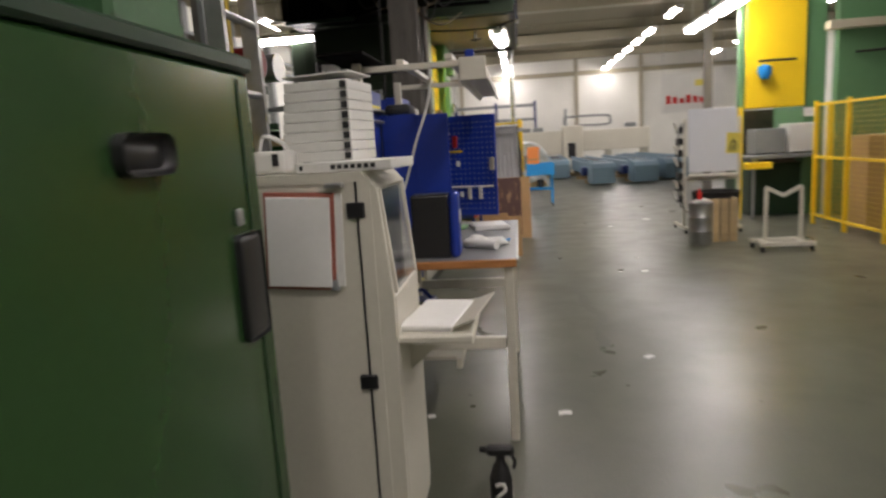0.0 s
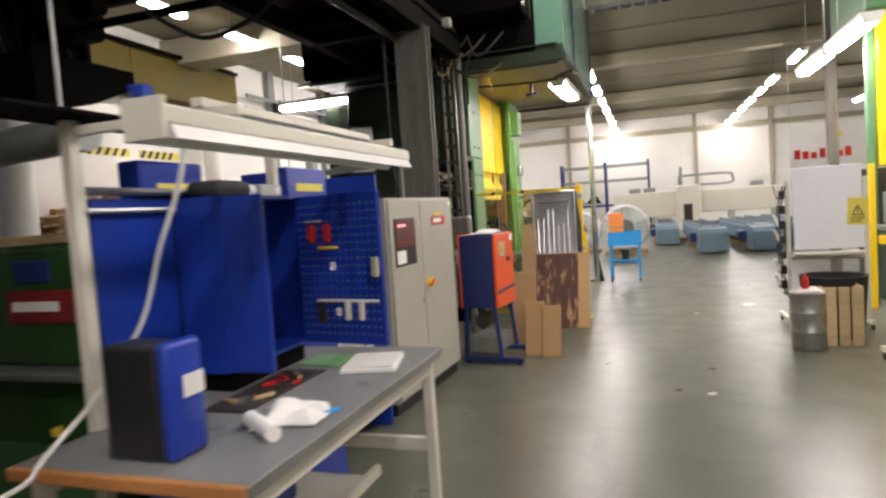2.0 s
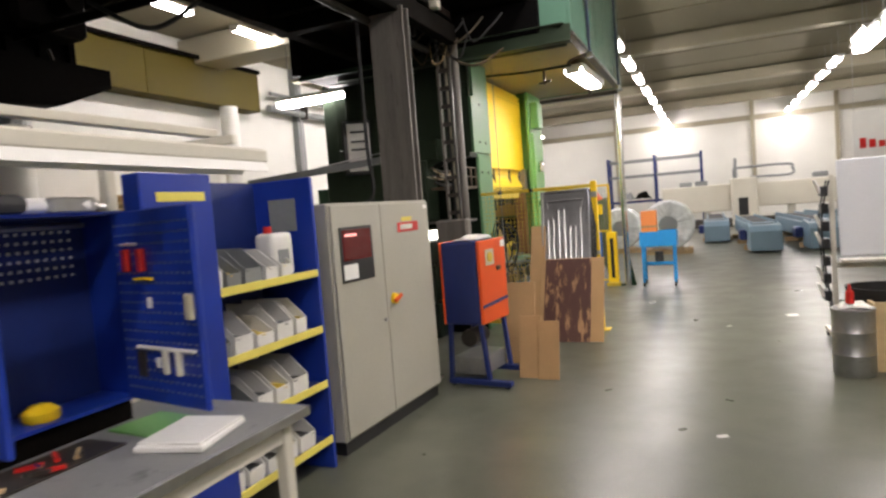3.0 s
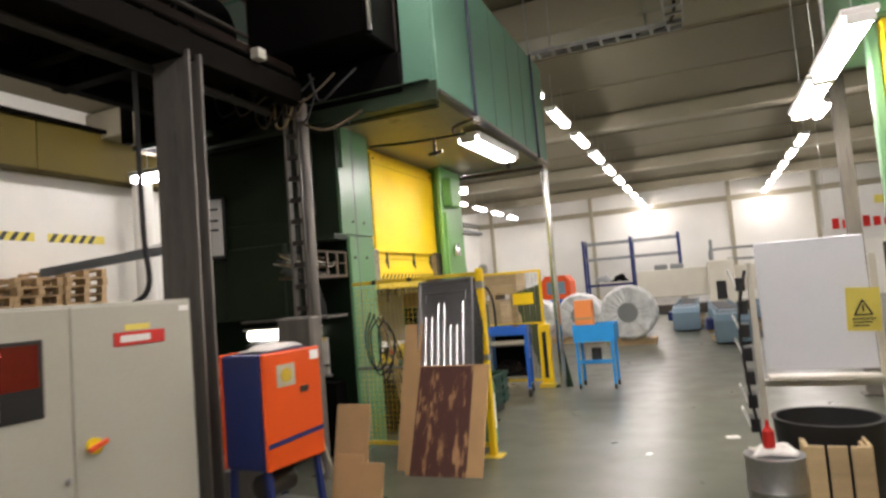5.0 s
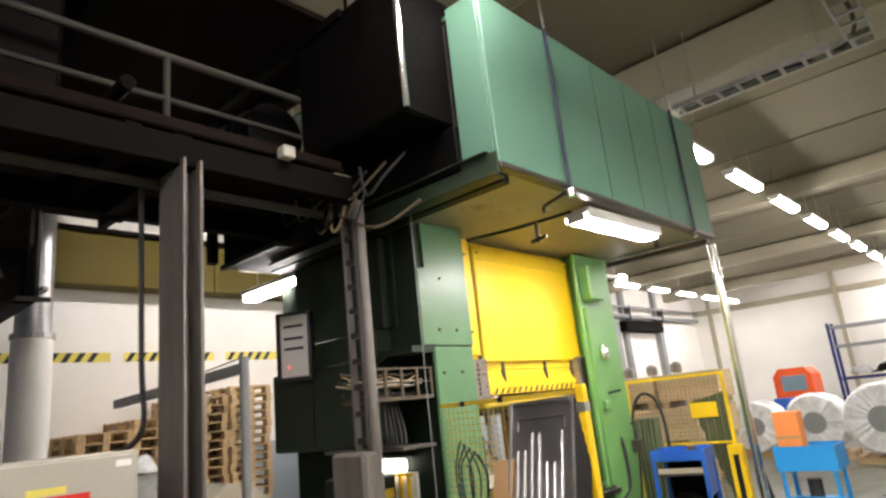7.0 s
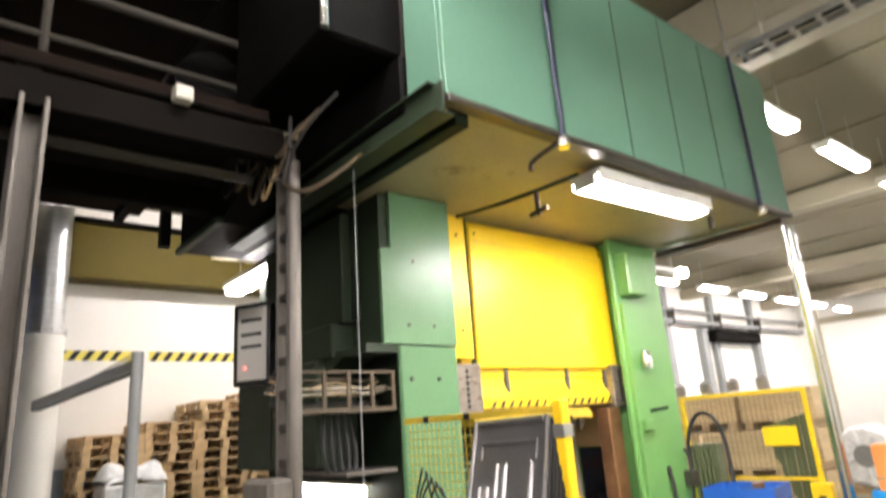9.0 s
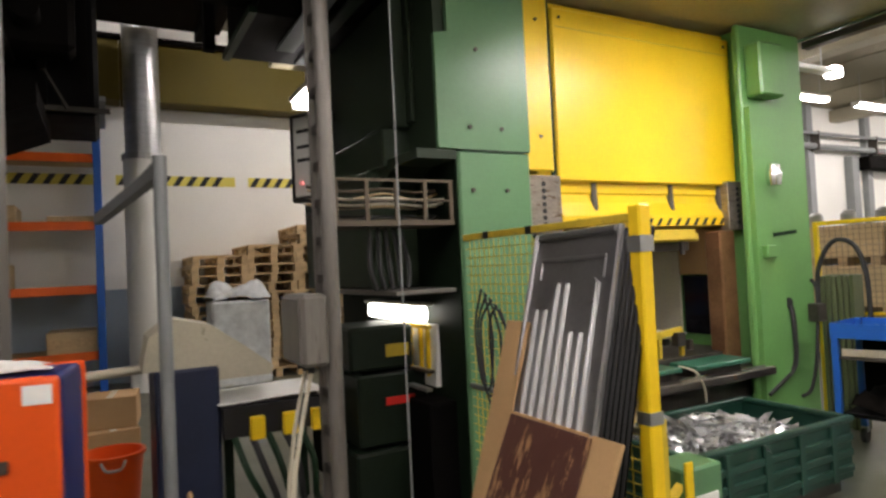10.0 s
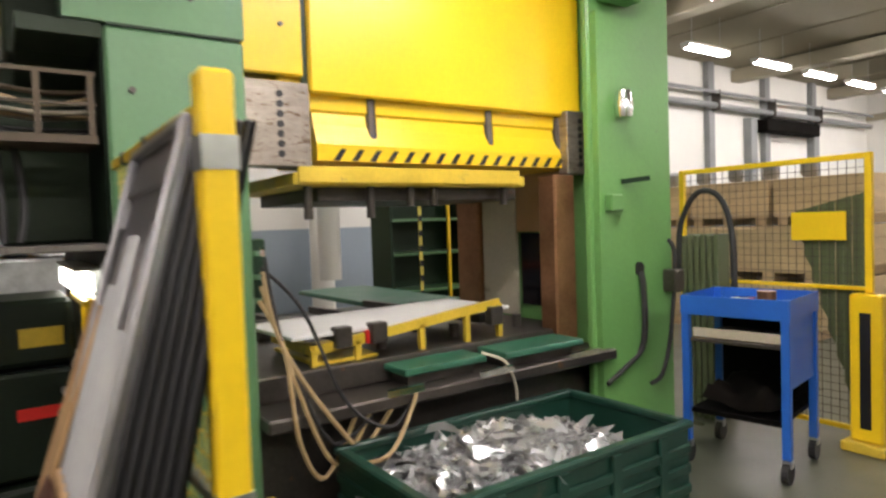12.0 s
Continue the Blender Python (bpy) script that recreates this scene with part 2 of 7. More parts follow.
M_COLUMN = mat("scuffed_column_paint", (0.155, 0.142, 0.125), 0.42, metal=0.25, var=0.35, scale=2.2, fine=24, stretch=(5, 5, 0.5), wear=(0.07, 0.06, 0.05), wear_at=0.60)
# Darker than the front green; for frame side, cross beam, brackets and boxes
M_SIDEG = mat("dull_dark_green_side", (0.026, 0.040, 0.023), 0.5, var=0.2, scale=1.3, spec=0.25, wear=(0.018, 0.022, 0.015), wear_at=0.64)
M_BOXGREEN = mat("dark_box_green", (0.008, 0.014, 0.008), 0.45, spec=0.25, var=0.25, scale=2.0, wear=(0.012, 0.016, 0.010), wear_at=0.62)
M_OLIVE = mat("olive_green_sheet", (0.10, 0.12, 0.055), 0.5, var=0.18, scale=2.0, wear=(0.06, 0.06, 0.035), wear_at=0.62)
# Dirty cream with worn patches; the yellow reflected onto it is mixed in
M_UNDER = mat("tinted_crown_underside", (0.36, 0.31, 0.19), 0.55, var=0.22, scale=1.2, wear=(0.16, 0.13, 0.08), wear_at=0.62)
M_GUIDE = mat("scraped_guide_steel", (0.30, 0.26, 0.22), 0.35, metal=0.75, var=0.3, scale=6, fine=40, stretch=(1, 1, 4), wear=(0.12, 0.07, 0.04), wear_at=0.56)
M_SHEET = mat("dark_rolled_sheet_steel", (0.40, 0.395, 0.40), 0.31, metal=0.93, var=0.16, scale=3, bump=0.2, wear=(0.15, 0.13, 0.12), wear_at=0.62)
M_WIREB = mat("brown_cable_sheath", (0.085, 0.062, 0.036), 0.6, var=0.25)
M_INKBLUE = mat("blue_black_rod_paint", (0.012, 0.018, 0.045), 0.45, var=0.2)
M_DRED = mat("dark_red_motor_paint", (0.16, 0.012, 0.012), 0.45, var=0.15)
M_DGREEN = mat("dark_green_paint", (0.012, 0.033, 0.015), 0.42, spec=0.3, var=0.18, scale=1.4, wear=(0.03, 0.04, 0.03), wear_at=0.66)
M_LGREEN = mat("bright_green_paint", (0.14, 0.33, 0.095), 0.35, var=0.12, scale=1.2, wear=(0.12, 0.16, 0.08), wear_at=0.69)
M_HOOD = mat("blue_green_sheet_paint", (0.115, 0.23, 0.165), 0.25, var=0.05, scale=0.9, fine=25, bump=0.01)
M_YELLOW = mat("machine_yellow_paint", (0.85, 0.57, 0.015), 0.35, var=0.08, scale=1.5, wear=(0.45, 0.30, 0.06), wear_at=0.71)
M_DYELLOW = mat("worn_yellow_paint", (0.62, 0.44, 0.04), 0.42, var=0.2, scale=4, wear=(0.20, 0.15, 0.06), wear_at=0.62)
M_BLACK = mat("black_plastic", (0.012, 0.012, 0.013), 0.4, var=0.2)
# Near-black base; on drive and platform the deep shade is in the colour
M_NEARBLK = mat("near_black_steel", (0.0028, 0.0025, 0.0023), 0.6, metal=0.0, var=0.4, scale=3, wear=(0.009, 0.0075, 0.006), wear_at=0.63, spec=0.06)
M_BLUE = mat("cobalt_blue_enamel", (0.009, 0.034, 0.29), 0.34, var=0.10, scale=2, wear=(0.02, 0.05, 0.20), wear_at=0.7)
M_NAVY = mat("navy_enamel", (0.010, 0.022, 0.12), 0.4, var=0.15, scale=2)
M_SKY = mat("sky_blue_enamel", (0.02, 0.26, 0.62), 0.4, var=0.10, scale=3)
M_CBLUE = mat("cart_blue_enamel", (0.015, 0.10, 0.42), 0.38, var=0.12, scale=3, wear=(0.03, 0.06, 0.16), wear_at=0.66)
M_LBLUE = mat("pale_blue_machine_paint", (0.15, 0.23, 0.29), 0.45, var=0.12, scale=1.2, wear=(0.12, 0.16, 0.18), wear_at=0.66)
M_ORANGE = mat("signal_orange_paint", (0.72, 0.085, 0.008), 0.38, var=0.08, scale=2, wear=(0.5, 0.07, 0.02), wear_at=0.7)
M_RED = mat("red_plastic", (0.55, 0.02, 0.015), 0.4, var=0.1)
M_RACKOR = mat("rack_orange_paint", (0.75, 0.12, 0.01), 0.45, var=0.1)
M_STEEL = mat("galvanised_steel", (0.42, 0.42, 0.41), 0.38, metal=0.85, var=0.18, scale=5, fine=30, bump=0.15, wear=(0.25, 0.23, 0.20), wear_at=0.62)
M_CHROME = mat("bright_steel", (0.78, 0.78, 0.78), 0.16, metal=1.0, var=0.08, scale=6)
# Rib steel, lighter than the pan: the ribs' reflections are in the colour
M_PRESSED = mat("pressed_bright_sheet_steel", (0.90, 0.90, 0.90), 0.24, metal=0.6, var=0.10, scale=4, bump=0.25)
M_DULL = mat("oily_dark_steel", (0.085, 0.075, 0.065), 0.42, metal=0.7, var=0.3, scale=5, wear=(0.22, 0.11, 0.05), wear_at=0.63)
M_RUST = mat("rusty_guide_steel", (0.30, 0.15, 0.075), 0.32, metal=0.7, var=0.3, scale=5)
M_WOOD = mat("raw_pallet_wood", (0.46, 0.33, 0.18), 0.75, var=0.22, scale=4, fine=30, bump=0.4, stretch=(1, 6, 6), island=0.25)
M_PLY = mat("pale_crate_wood", (0.50, 0.37, 0.20), 0.7, var=0.18, scale=2, bump=0.3, stretch=(1, 1, 8), piece=0.12)
M_OAK = mat("orange_bench_edge_wood", (0.45, 0.19, 0.06), 0.5, var=0.2, scale=6, stretch=(1, 6, 6))
M_CARD = mat("brown_cardboard", (0.42, 0.26, 0.12), 0.8, var=0.12, scale=3, fine=80, bump=0.2)
M_STAINB = mat("oil_stained_board", (0.36, 0.20, 0.09), 0.55, var=0.25, scale=2.5, stretch=(2.4, 1, 0.5), wear=(0.070, 0.024, 0.016), wear_at=0.385, bump=0.2)
M_BENCH = mat("grey_bench_mat", (0.19, 0.19, 0.19), 0.45, var=0.14, scale=4, wear=(0.10, 0.10, 0.10), wear_at=0.62)
M_PAPER = mat("white_paper", (0.78, 0.77, 0.74), 0.8, var=0.04, scale=6, bump=0.1)
M_BOARD = mat("glossy_white_board", (0.74, 0.76, 0.80), 0.18, var=0.04, scale=1.5, bump=0.02)
M_WHITE = mat("white_plastic", (0.72, 0.71, 0.67), 0.45, var=0.06)
M_CLOTH = mat("white_rag", (0.62, 0.60, 0.56), 0.95, var=0.15, scale=8, bump=0.6)
M_WRAP = mat("clear_stretch_wrap", (0.66, 0.68, 0.68), 0.22, var=0.25, scale=5, fine=14, bump=0.8)
M_DUCT = mat("spiral_duct_metal", (0.45, 0.46, 0.46), 0.35, metal=0.8, var=0.15, scale=4, stretch=(1, 1, 3))
M_GREYP = mat("grey_pipe_paint", (0.22, 0.23, 0.23), 0.5, var=0.12)
M_RUBBER = mat("black_rubber", (0.02, 0.02, 0.02), 0.7, var=0.2)
M_HOSE = mat("tan_air_hose", (0.42, 0.30, 0.15), 0.5, var=0.1)
M_OFFW = mat("dirty_cream_paint", (0.48, 0.44, 0.33), 0.5, var=0.15, scale=2, wear=(0.2, 0.17, 0.11), wear_at=0.64)
M_SCREEN = mat("dark_screen_glass", (0.008, 0.008, 0.010), 0.08, var=0.1, bump=0.0)
M_BIN = mat("deep_green_bin_paint", (0.010, 0.045, 0.030), 0.4, var=0.25, scale=3, wear=(0.05, 0.06, 0.045), wear_at=0.62)
M_SCRAP = mat("aluminium_scrap", (0.93, 0.93, 0.94), 0.24, metal=0.7, var=0.12, scale=9, island=0.3)
M_SLAB = mat("dark_green_bolster_plate", (0.030, 0.125, 0.075), 0.4, var=0.2, scale=4, wear=(0.06, 0.07, 0.06), wear_at=0.62)
# Board and beam browns are darkened to hold the platform's shade
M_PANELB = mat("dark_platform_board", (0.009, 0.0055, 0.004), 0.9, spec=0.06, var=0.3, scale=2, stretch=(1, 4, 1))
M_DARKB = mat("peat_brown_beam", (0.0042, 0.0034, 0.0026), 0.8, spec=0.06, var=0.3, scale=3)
M_GLASS = clear("cabinet_window_glass")
M_TUBE = glow("fluorescent_tube", (1.0, 0.92, 0.90), TUBE_POWER)
# Emission for the bright gap in the press side, no real lamp
M_OPENGLOW = glow("opening_glow", (1.0, 0.95, 0.85), 9.0)
M_RAIL = mat("dark_grey_rail_paint", (0.035, 0.032, 0.026), 0.6, var=0.2, spec=0.15)
M_LED = glow("red_display_glow", (1.0, 0.03, 0.02), 1.2)
M_LOGO_LIGHT = glow("screen_picture_glow", (0.35, 0.55, 1.0), 0.9)
M_DAY = glow("far_door_daylight", (1.0, 0.98, 0.94), 6.0)
M_NOTE = mat("yellow_notice", (0.72, 0.62, 0.12), 0.7, var=0.06)
M_OPAPER = mat("orange_notice", (0.75, 0.24, 0.06), 0.7, var=0.06)
M_CLIP = mat("red_brown_clipboard", (0.30, 0.09, 0.06), 0.6, var=0.1)
M_INK = mat("dark_ink", (0.02, 0.02, 0.02), 0.7, var=0.1, bump=0)

# ---- the hall ----
H = HALL
solid("floor", box(H["x0"] - 0.3, H["x1"] + 0.3, H["y0"] - 0.3, H["y1"] + 0.3, -0.2, 0), M_FLOOR, "worn grey-green sealed concrete factory floor", "floor", kind="structure")
solid("wall_north", box(H["x0"] - 0.3, H["x1"] + 0.3, H["y1"], H["y1"] + 0.3, 0, H["top"]), M_WALL, "white painted end wall of the hall", "wall", kind="structure")
solid("wall_south", box(H["x0"] - 0.3, H["x1"] + 0.3, H["y0"] - 0.3, H["y0"], 0, H["top"]), M_WALL, "white painted wall behind the start", "wall", kind="structure")
solid("wall_west", box(H["x0"] - 0.3, H["x0"], H["y0"], H["y1"], 0, H["top"]), M_WALL, "white painted side wall with hazard tape", "wall", kind="structure")
solid("wall_east", box(H["x1"], H["x1"] + 0.3, H["y0"], H["y1"], 0, H["top"]), M_WALL, "white painted side wall", "wall", kind="structure")
solid("wall_base_paint", box(H["x0"], H["x0"] + 0.008, H["y0"], H["y1"], 0, 1.45), M_DADO, "blue-grey painted lower band of the side wall", "wall", kind="structure")

# ceiling: panels with ribs across the hall, one mesh
bm = box(H["x0"] - 0.3, H["x1"] + 0.3, H["y0"] - 0.3, H["y1"] + 0.3, H["top"], H["top"] + 0.2)
y = H["y0"] + 1.9
while y < H["y1"]:
    box(H["x0"], H["x1"], y - 0.02, y + 0.02, H["top"] - 0.025, H["top"], bm=bm)
    y += 2.4
solid("ceiling", bm, M_CEIL, "grey-beige ribbed ceiling panels", "ceiling", kind="structure")
for y in (-1.0, 5.6, 12.85, 20.0, 27.0, 33.0):
    w = 0.22 if y > 16 else 0.42
    b = box(H["x0"], H["x1"], y - w, y + w, H["top"] - (0.62 if y < 16 else 0.42), H["top"] - 0.06, 0.02)
    solid("ceiling_beam", b, M_CBEAM, "deep cream concrete ceiling beam across the hall", "beam", "ceiling beams", "structure")
for x in (-8.2, -2.9, 3.5, 7.0):
    b = box(x - 0.09, x + 0.09, H["y1"] - 0.14, H["y1"], 0, H["top"], 0.01)
    solid("wall_pilaster", b, M_CBEAM, "narrow cream pilaster on the end wall", "pilaster", "end wall pilasters", "structure")
solid("trim_north", box(H["x0"], H["x1"], H["y1"] - 0.10, H["y1"], 4.75, 5.0, 0.01), M_CBEAM, "beige band along the top of the end wall", "trim", kind="structure")

# black and yellow tape on the west wall
for a, b in ((5.2, 7.4), (7.6, 9.4), (9.62, 11.3), (11.55, 12.75)):
    t = thing("hazard_tape", (H["x0"], (a + b) / 2, 3.15), "black and yellow hazard tape on the white wall", "hazard tape", "hazard tapes on the wall")
    part("tape", box(H["x0"], H["x0"] + 0.004, a, b, 3.08, 3.24), M_NOTE, t)
    n = bmesh.new()
    y = a + 0.02
    while y < b - 0.2:
        prism([(y, 3.08), (y + 0.09, 3.08), (y + 0.19, 3.24), (y + 0.10, 3.24)], "x", H["x0"] + 0.004, H["x0"] + 0.006, n)
        y += 0.2
    part("black_stripes", n, M_BLACK, t)

# boxed olive-yellow band along the top of the west wall
t = thing("wall_band", (-8.8, 10, 4.3), "olive-yellow boxed girder along the top of the wall", "girder", kind="structure")
for k in range(6):
    part("band_panel", box(-9.0, -8.55, -5.9 + 3.4 * k, -2.51 + 3.4 * k, 4.32, 5.30, 0.012), M_YBEAM, t)
part("pipe", rod((-8.45, -5, 5.25), (-8.45, 14.4, 5.25), 0.05, 10), M_DARKB, t, smooth=True)

for y in (16.5, 19.5, 22.5, 25.5, 28.5, 31.5):
    solid("wall_pilaster", box(-9.0, -8.82, y - 0.14, y + 0.14, 0, H["top"], 0.01), M_GREYP, "grey steel stanchion on the side wall", "pilaster", "side wall stanchions", "structure")
wp = thing("wall_pipe", (-8.7, 24, 4.4), "dark insulated pipe run along the side wall", "pipe")
part("pipe", rod((-8.7, 15.0, 4.5), (-8.7, 35.5, 4.5), 0.09, 12), M_GREYP, wp, smooth=True)
part("pipe", rod((-8.62, 15.0, 4.86), (-8.62, 35.5, 4.86), 0.05, 10), M_GREYP, wp, smooth=True)
for y in (16.5, 19.5, 22.5, 25.5, 28.5, 31.5):
    part("pipe_bracket", box(-8.82, -8.56, y - 0.02, y + 0.02, 4.36, 4.92), M_DULL, wp)


# ---- lamps ----
def batten_lamp(x, y, z, length, along="y", group="ceiling lamp rows", hang=0.5):
    """A fluorescent batten: tray, tube, end caps and two hangers."""
    t = thing("batten_lamp", (0, 0, 0), "lit white fluorescent batten lamp under the ceiling", "lamp", group)
    h = length / 2
    part("tray", box(-0.12, 0.12, -h, h, 0.035, 0.085, 0.008), M_WHITE, t)
    part("diffuser", box(-0.085, 0.085, -h + 0.035, h - 0.035, -0.035, 0.034, 0.03, seg=3), M_TUBE, t, "glowing white diffuser", smooth=True)
    for s in (-1, 1):
        part("end_cap", box(-0.09, 0.09, s * h - 0.015, s * h + 0.015, -0.035, 0.034, 0.005), M_WHITE, t)
        part("hanger", rod((0, s * h * 0.7, 0.085), (0, s * h * 0.7, 0.085 + hang), 0.006, 6), M_STEEL, t)
    t.matrix_basis = pose(x, y, z, 0, 0, 0 if along == "y" else 90)
    return t


first = batten_lamp(-0.3, 16.55, 4.97, 1.5, hang=0.70)
# In the next two rows, lamps below y = 2 are unseen additions
for y in (-1.4, 14.1, 19.0, 21.45, 23.9, 26.3, 28.8, 31.2, 33.6, 35.2):
    copy_thing(first, pose(-0.3, y, 4.97))
for y in (-1.4, 1.2, 19.9, 23.4, 25.6, 27.9, 30.2, 32.6, 35.0):
    copy_thing(first, pose(5.0, y, 4.97))
for y in (7.15, 9.6, 12.2, 14.0):
    copy_thing(first, pose(-6.6, y, 5.28))
for y in (16.7, 19.1, 21.5, 24.2, 26.6, 29.0, 31.4, 33.8):
    copy_thing(first, pose(-6.45, y, 4.97))
# Unseen fill row, added to light the bench and near aisle
for y in (-4.0, -1.4, 1.2, 3.8, 6.2, 8.4):
    copy_thing(first, pose(2.6, y, 4.97))
# Unseen lamp added to brighten the hood's near corner
copy_thing(first, pose(0.6, 7.85, 5.02))
for y in (20.5, 24.0, 27.5, 31.0):
    copy_thing(first, pose(9.5, y, 4.97))
for y in (9.35, 10.95):
    batten_lamp(3.38, y, 3.22, 1.45, group="lamps over the second press", hang=2.46)
batten_lamp(-3.4, 9.15, 3.2, 1.25, "x", group="lamps beside the press", hang=2.46)
cl = batten_lamp(-0.06, 10.85, 3.24, 1.42, group="lamps under the press crown", hang=0.055)
# Side skirts added to keep the tube's light off the crown underside
for s in (-1, 1):
    part("reflector", box(s * 0.13 - 0.006, s * 0.13 + 0.006, -0.70, 0.70, -0.015, 0.085), M_WHITE, cl)
cl.rotation_euler = (0, 0, radians(-2))
fx = thing("bracket_lamp", (-1.53, 13.45, 3.3), "white bracket lamp with one glowing end behind the press", "lamp")
part("tray", box(-1.58, -1.48, 13.12, 13.72, 3.26, 3.31, 0.008), M_WHITE, fx)
part("glowing_end", box(-1.59, -1.47, 13.72, 13.86, 3.24, 3.34, 0.02, seg=2), M_TUBE, fx, "glowing lamp end", smooth=True)
for y in (13.2, 13.6):
    part("hanger", rod((-1.53, y, 3.31), (-1.53, y, 5.72), 0.006, 6), M_STEEL, fx)

# cable tray from the crown to the aisle
t = thing("cable_tray", (1.2, 12.3, 4.8), "galvanised cable tray hung from the ceiling", "cable tray")
for y in (12.2, 12.42):
    part("rail", box(0.25, 2.25, y - 0.01, y + 0.01, 4.80, 4.86), M_STEEL, t)
for x in (2.05, 2.27):
    part("rail", box(x - 0.01, x + 0.01, 6.0, 12.2, 4.80, 4.86), M_STEEL, t)
for k in range(9):
    part("rung", box(0.3 + k * 0.22, 0.34 + k * 0.22, 12.21, 12.41, 4.80, 4.82), M_STEEL, t)
for k in range(24):
    part("rung", box(2.06, 2.26, 6.1 + k * 0.25, 6.14 + k * 0.25, 4.80, 4.82), M_STEEL, t)
part("cable", hose([(0.25, 12.3, 4.85), (1.2, 12.32, 4.84), (2.1, 12.25, 4.85), (2.16, 10, 4.85), (2.16, 6, 4.85)], 0.02, 6), M_RUBBER, t, smooth=True)
for x, y in ((0.5, 12.31), (1.8, 12.31), (2.16, 9.5), (2.16, 7)):
    part("hanger", rod((x, y, 4.86), (x, y, 5.75), 0.008, 6), M_STEEL, t)

# ---- the large press ----
press = thing("hydraulic_press", (-2.2, 11.0, 0), "tall green mechanical press with yellow ram and open die space", "press")
XB, XF, XU = -3.3, -1.29, -1.17
YL0, YL1, YR0, YR1 = 9.25, 9.77, 11.91, 12.66
# uprights
up = part("upright", box(XB, XU, YL0, YL1, 0, 2.24, 0.012), M_GREEN, press, "scratched mid-green left upright")
part("upper_plate", prism([(9.12, 2.25), (YL1 + 0.002, 2.25), (YL1 + 0.002, 3.38), (9.21, 3.38), (9.21, 2.95), (9.12, 2.93)], "x", XU - 0.03, XU + 0.004), M_GREEN, up)
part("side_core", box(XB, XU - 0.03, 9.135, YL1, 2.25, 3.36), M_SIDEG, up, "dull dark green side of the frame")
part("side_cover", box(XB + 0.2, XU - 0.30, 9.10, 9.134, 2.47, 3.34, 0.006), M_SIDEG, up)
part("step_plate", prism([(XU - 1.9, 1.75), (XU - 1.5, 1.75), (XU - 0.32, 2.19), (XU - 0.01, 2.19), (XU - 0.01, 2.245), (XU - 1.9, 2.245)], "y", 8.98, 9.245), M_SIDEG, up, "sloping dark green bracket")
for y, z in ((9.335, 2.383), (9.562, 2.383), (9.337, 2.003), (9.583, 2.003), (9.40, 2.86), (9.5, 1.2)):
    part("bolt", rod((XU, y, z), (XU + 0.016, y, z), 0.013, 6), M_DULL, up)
# Sheet over the upright's side, coloured black-green for the shade there
part("side_sheet", box(XB, XU - 0.03, YL0 - 0.012, YL0 - 0.001, 0, 2.24), M_SHADEG, up, "black-green sheet holding the shade of the upright's side")
part("seam", box(XU, XU + 0.0045, YL0 + 0.01, YL1 - 0.01, 2.240, 2.249), M_DGREEN, up)
rt = part("upright", box(-2.62, XF + 0.06, YR0 + 0.08, YR1, 0, 3.38, 0.012), M_LGREEN, press, "bright green right upright with hoses")
part("front_flange", box(XF + 0.061, XU, 11.86, YR1, 0, 3.37, 0.012), M_LGREEN, rt)
part("front_rib", prism([(11.88, 0), (12.20, 0), (12.20, 1.62), (12.14, 1.72), (12.14, 2.55), (12.08, 2.70), (11.88, 2.70)], "x", XU, XU + 0.05), M_LGREEN, rt)
part("top_box", box(XU, XU + 0.14, 11.92, 12.22, 2.78, 3.2, 0.015), M_LGREEN, rt)
part("grip", bar((XU + 0.05, 12.08, 1.68), (XU + 0.12, 12.26, 1.70), 0.03, 0.03), M_DGREEN, rt)
part("bracket", box(XU + 0.05, XU + 0.11, 11.92, 12.03, 1.50, 1.60, 0.008), M_LGREEN, rt)
part("siren", spun([(0.0, 0), (0.05, 0.01), (0.06, 0.09), (0.045, 0.17), (0, 0.2)], (XU + 0.10, 12.06, 2.06), 16), M_CHROME, rt, smooth=True)
part("hole_ring", rod((XU, 12.30, 1.12), (XU + 0.01, 12.30, 1.12), 0.045, 16), M_BLACK, rt)
for i, dy in enumerate((0.0, 0.02)):
    part("cable", hose([(XU + 0.01, 12.30 + dy, 1.10), (XU + 0.035, 12.29 + dy, 1.0), (XU + 0.04, 12.29 + dy, 0.75), (XU + 0.04, 12.25 + dy, 0.60), (XU + 0.06, 12.10, 0.53), (XU + 0.06, 11.90, 0.44)], 0.016 - 0.004 * i, 8), M_RUBBER, rt, "black rubber hose", smooth=True)
part("cable", hose([(XU + 0.005, YR1 - 0.05, 1.30), (XU + 0.05, YR1 - 0.05, 1.18), (XU + 0.05, YR1 - 0.10, 0.7), (XU + 0.05, YR1 - 0.20, 0.42), (XU + 0.03, YR1 - 0.30, 0.36)], 0.014, 8), M_RUBBER, rt, "black rubber hose", smooth=True)
part("switch_box", box(XU, XU + 0.10, YR1 - 0.12, YR1 - 0.01, 0.95, 1.1, 0.01), M_DULL, rt)

# crown over the die space, with its clad front and underside
crown = part("crown", box(XB - 0.2, 0.19, 8.72, 12.82, 3.385, 3.42), M_UNDER, press, "dirty cream underside of the crown")
part("clad_front", box(0.16, 0.20, 8.66, 12.84, 3.37, 4.80, 0.006), M_HOOD, crown, "glossy blue-green sheet cladding")
part("clad_end", box(-0.14, 0.16, 8.66, 8.70, 3.37, 4.80, 0.004), M_HOOD, crown)
part("clad_end", box(-2.6, 0.16, 12.80, 12.84, 3.37, 4.80, 0.004), M_HOOD, crown)
part("clad_top", box(-2.6, 0.16, 8.70, 12.80, 4.74, 4.78), M_HOOD, crown)
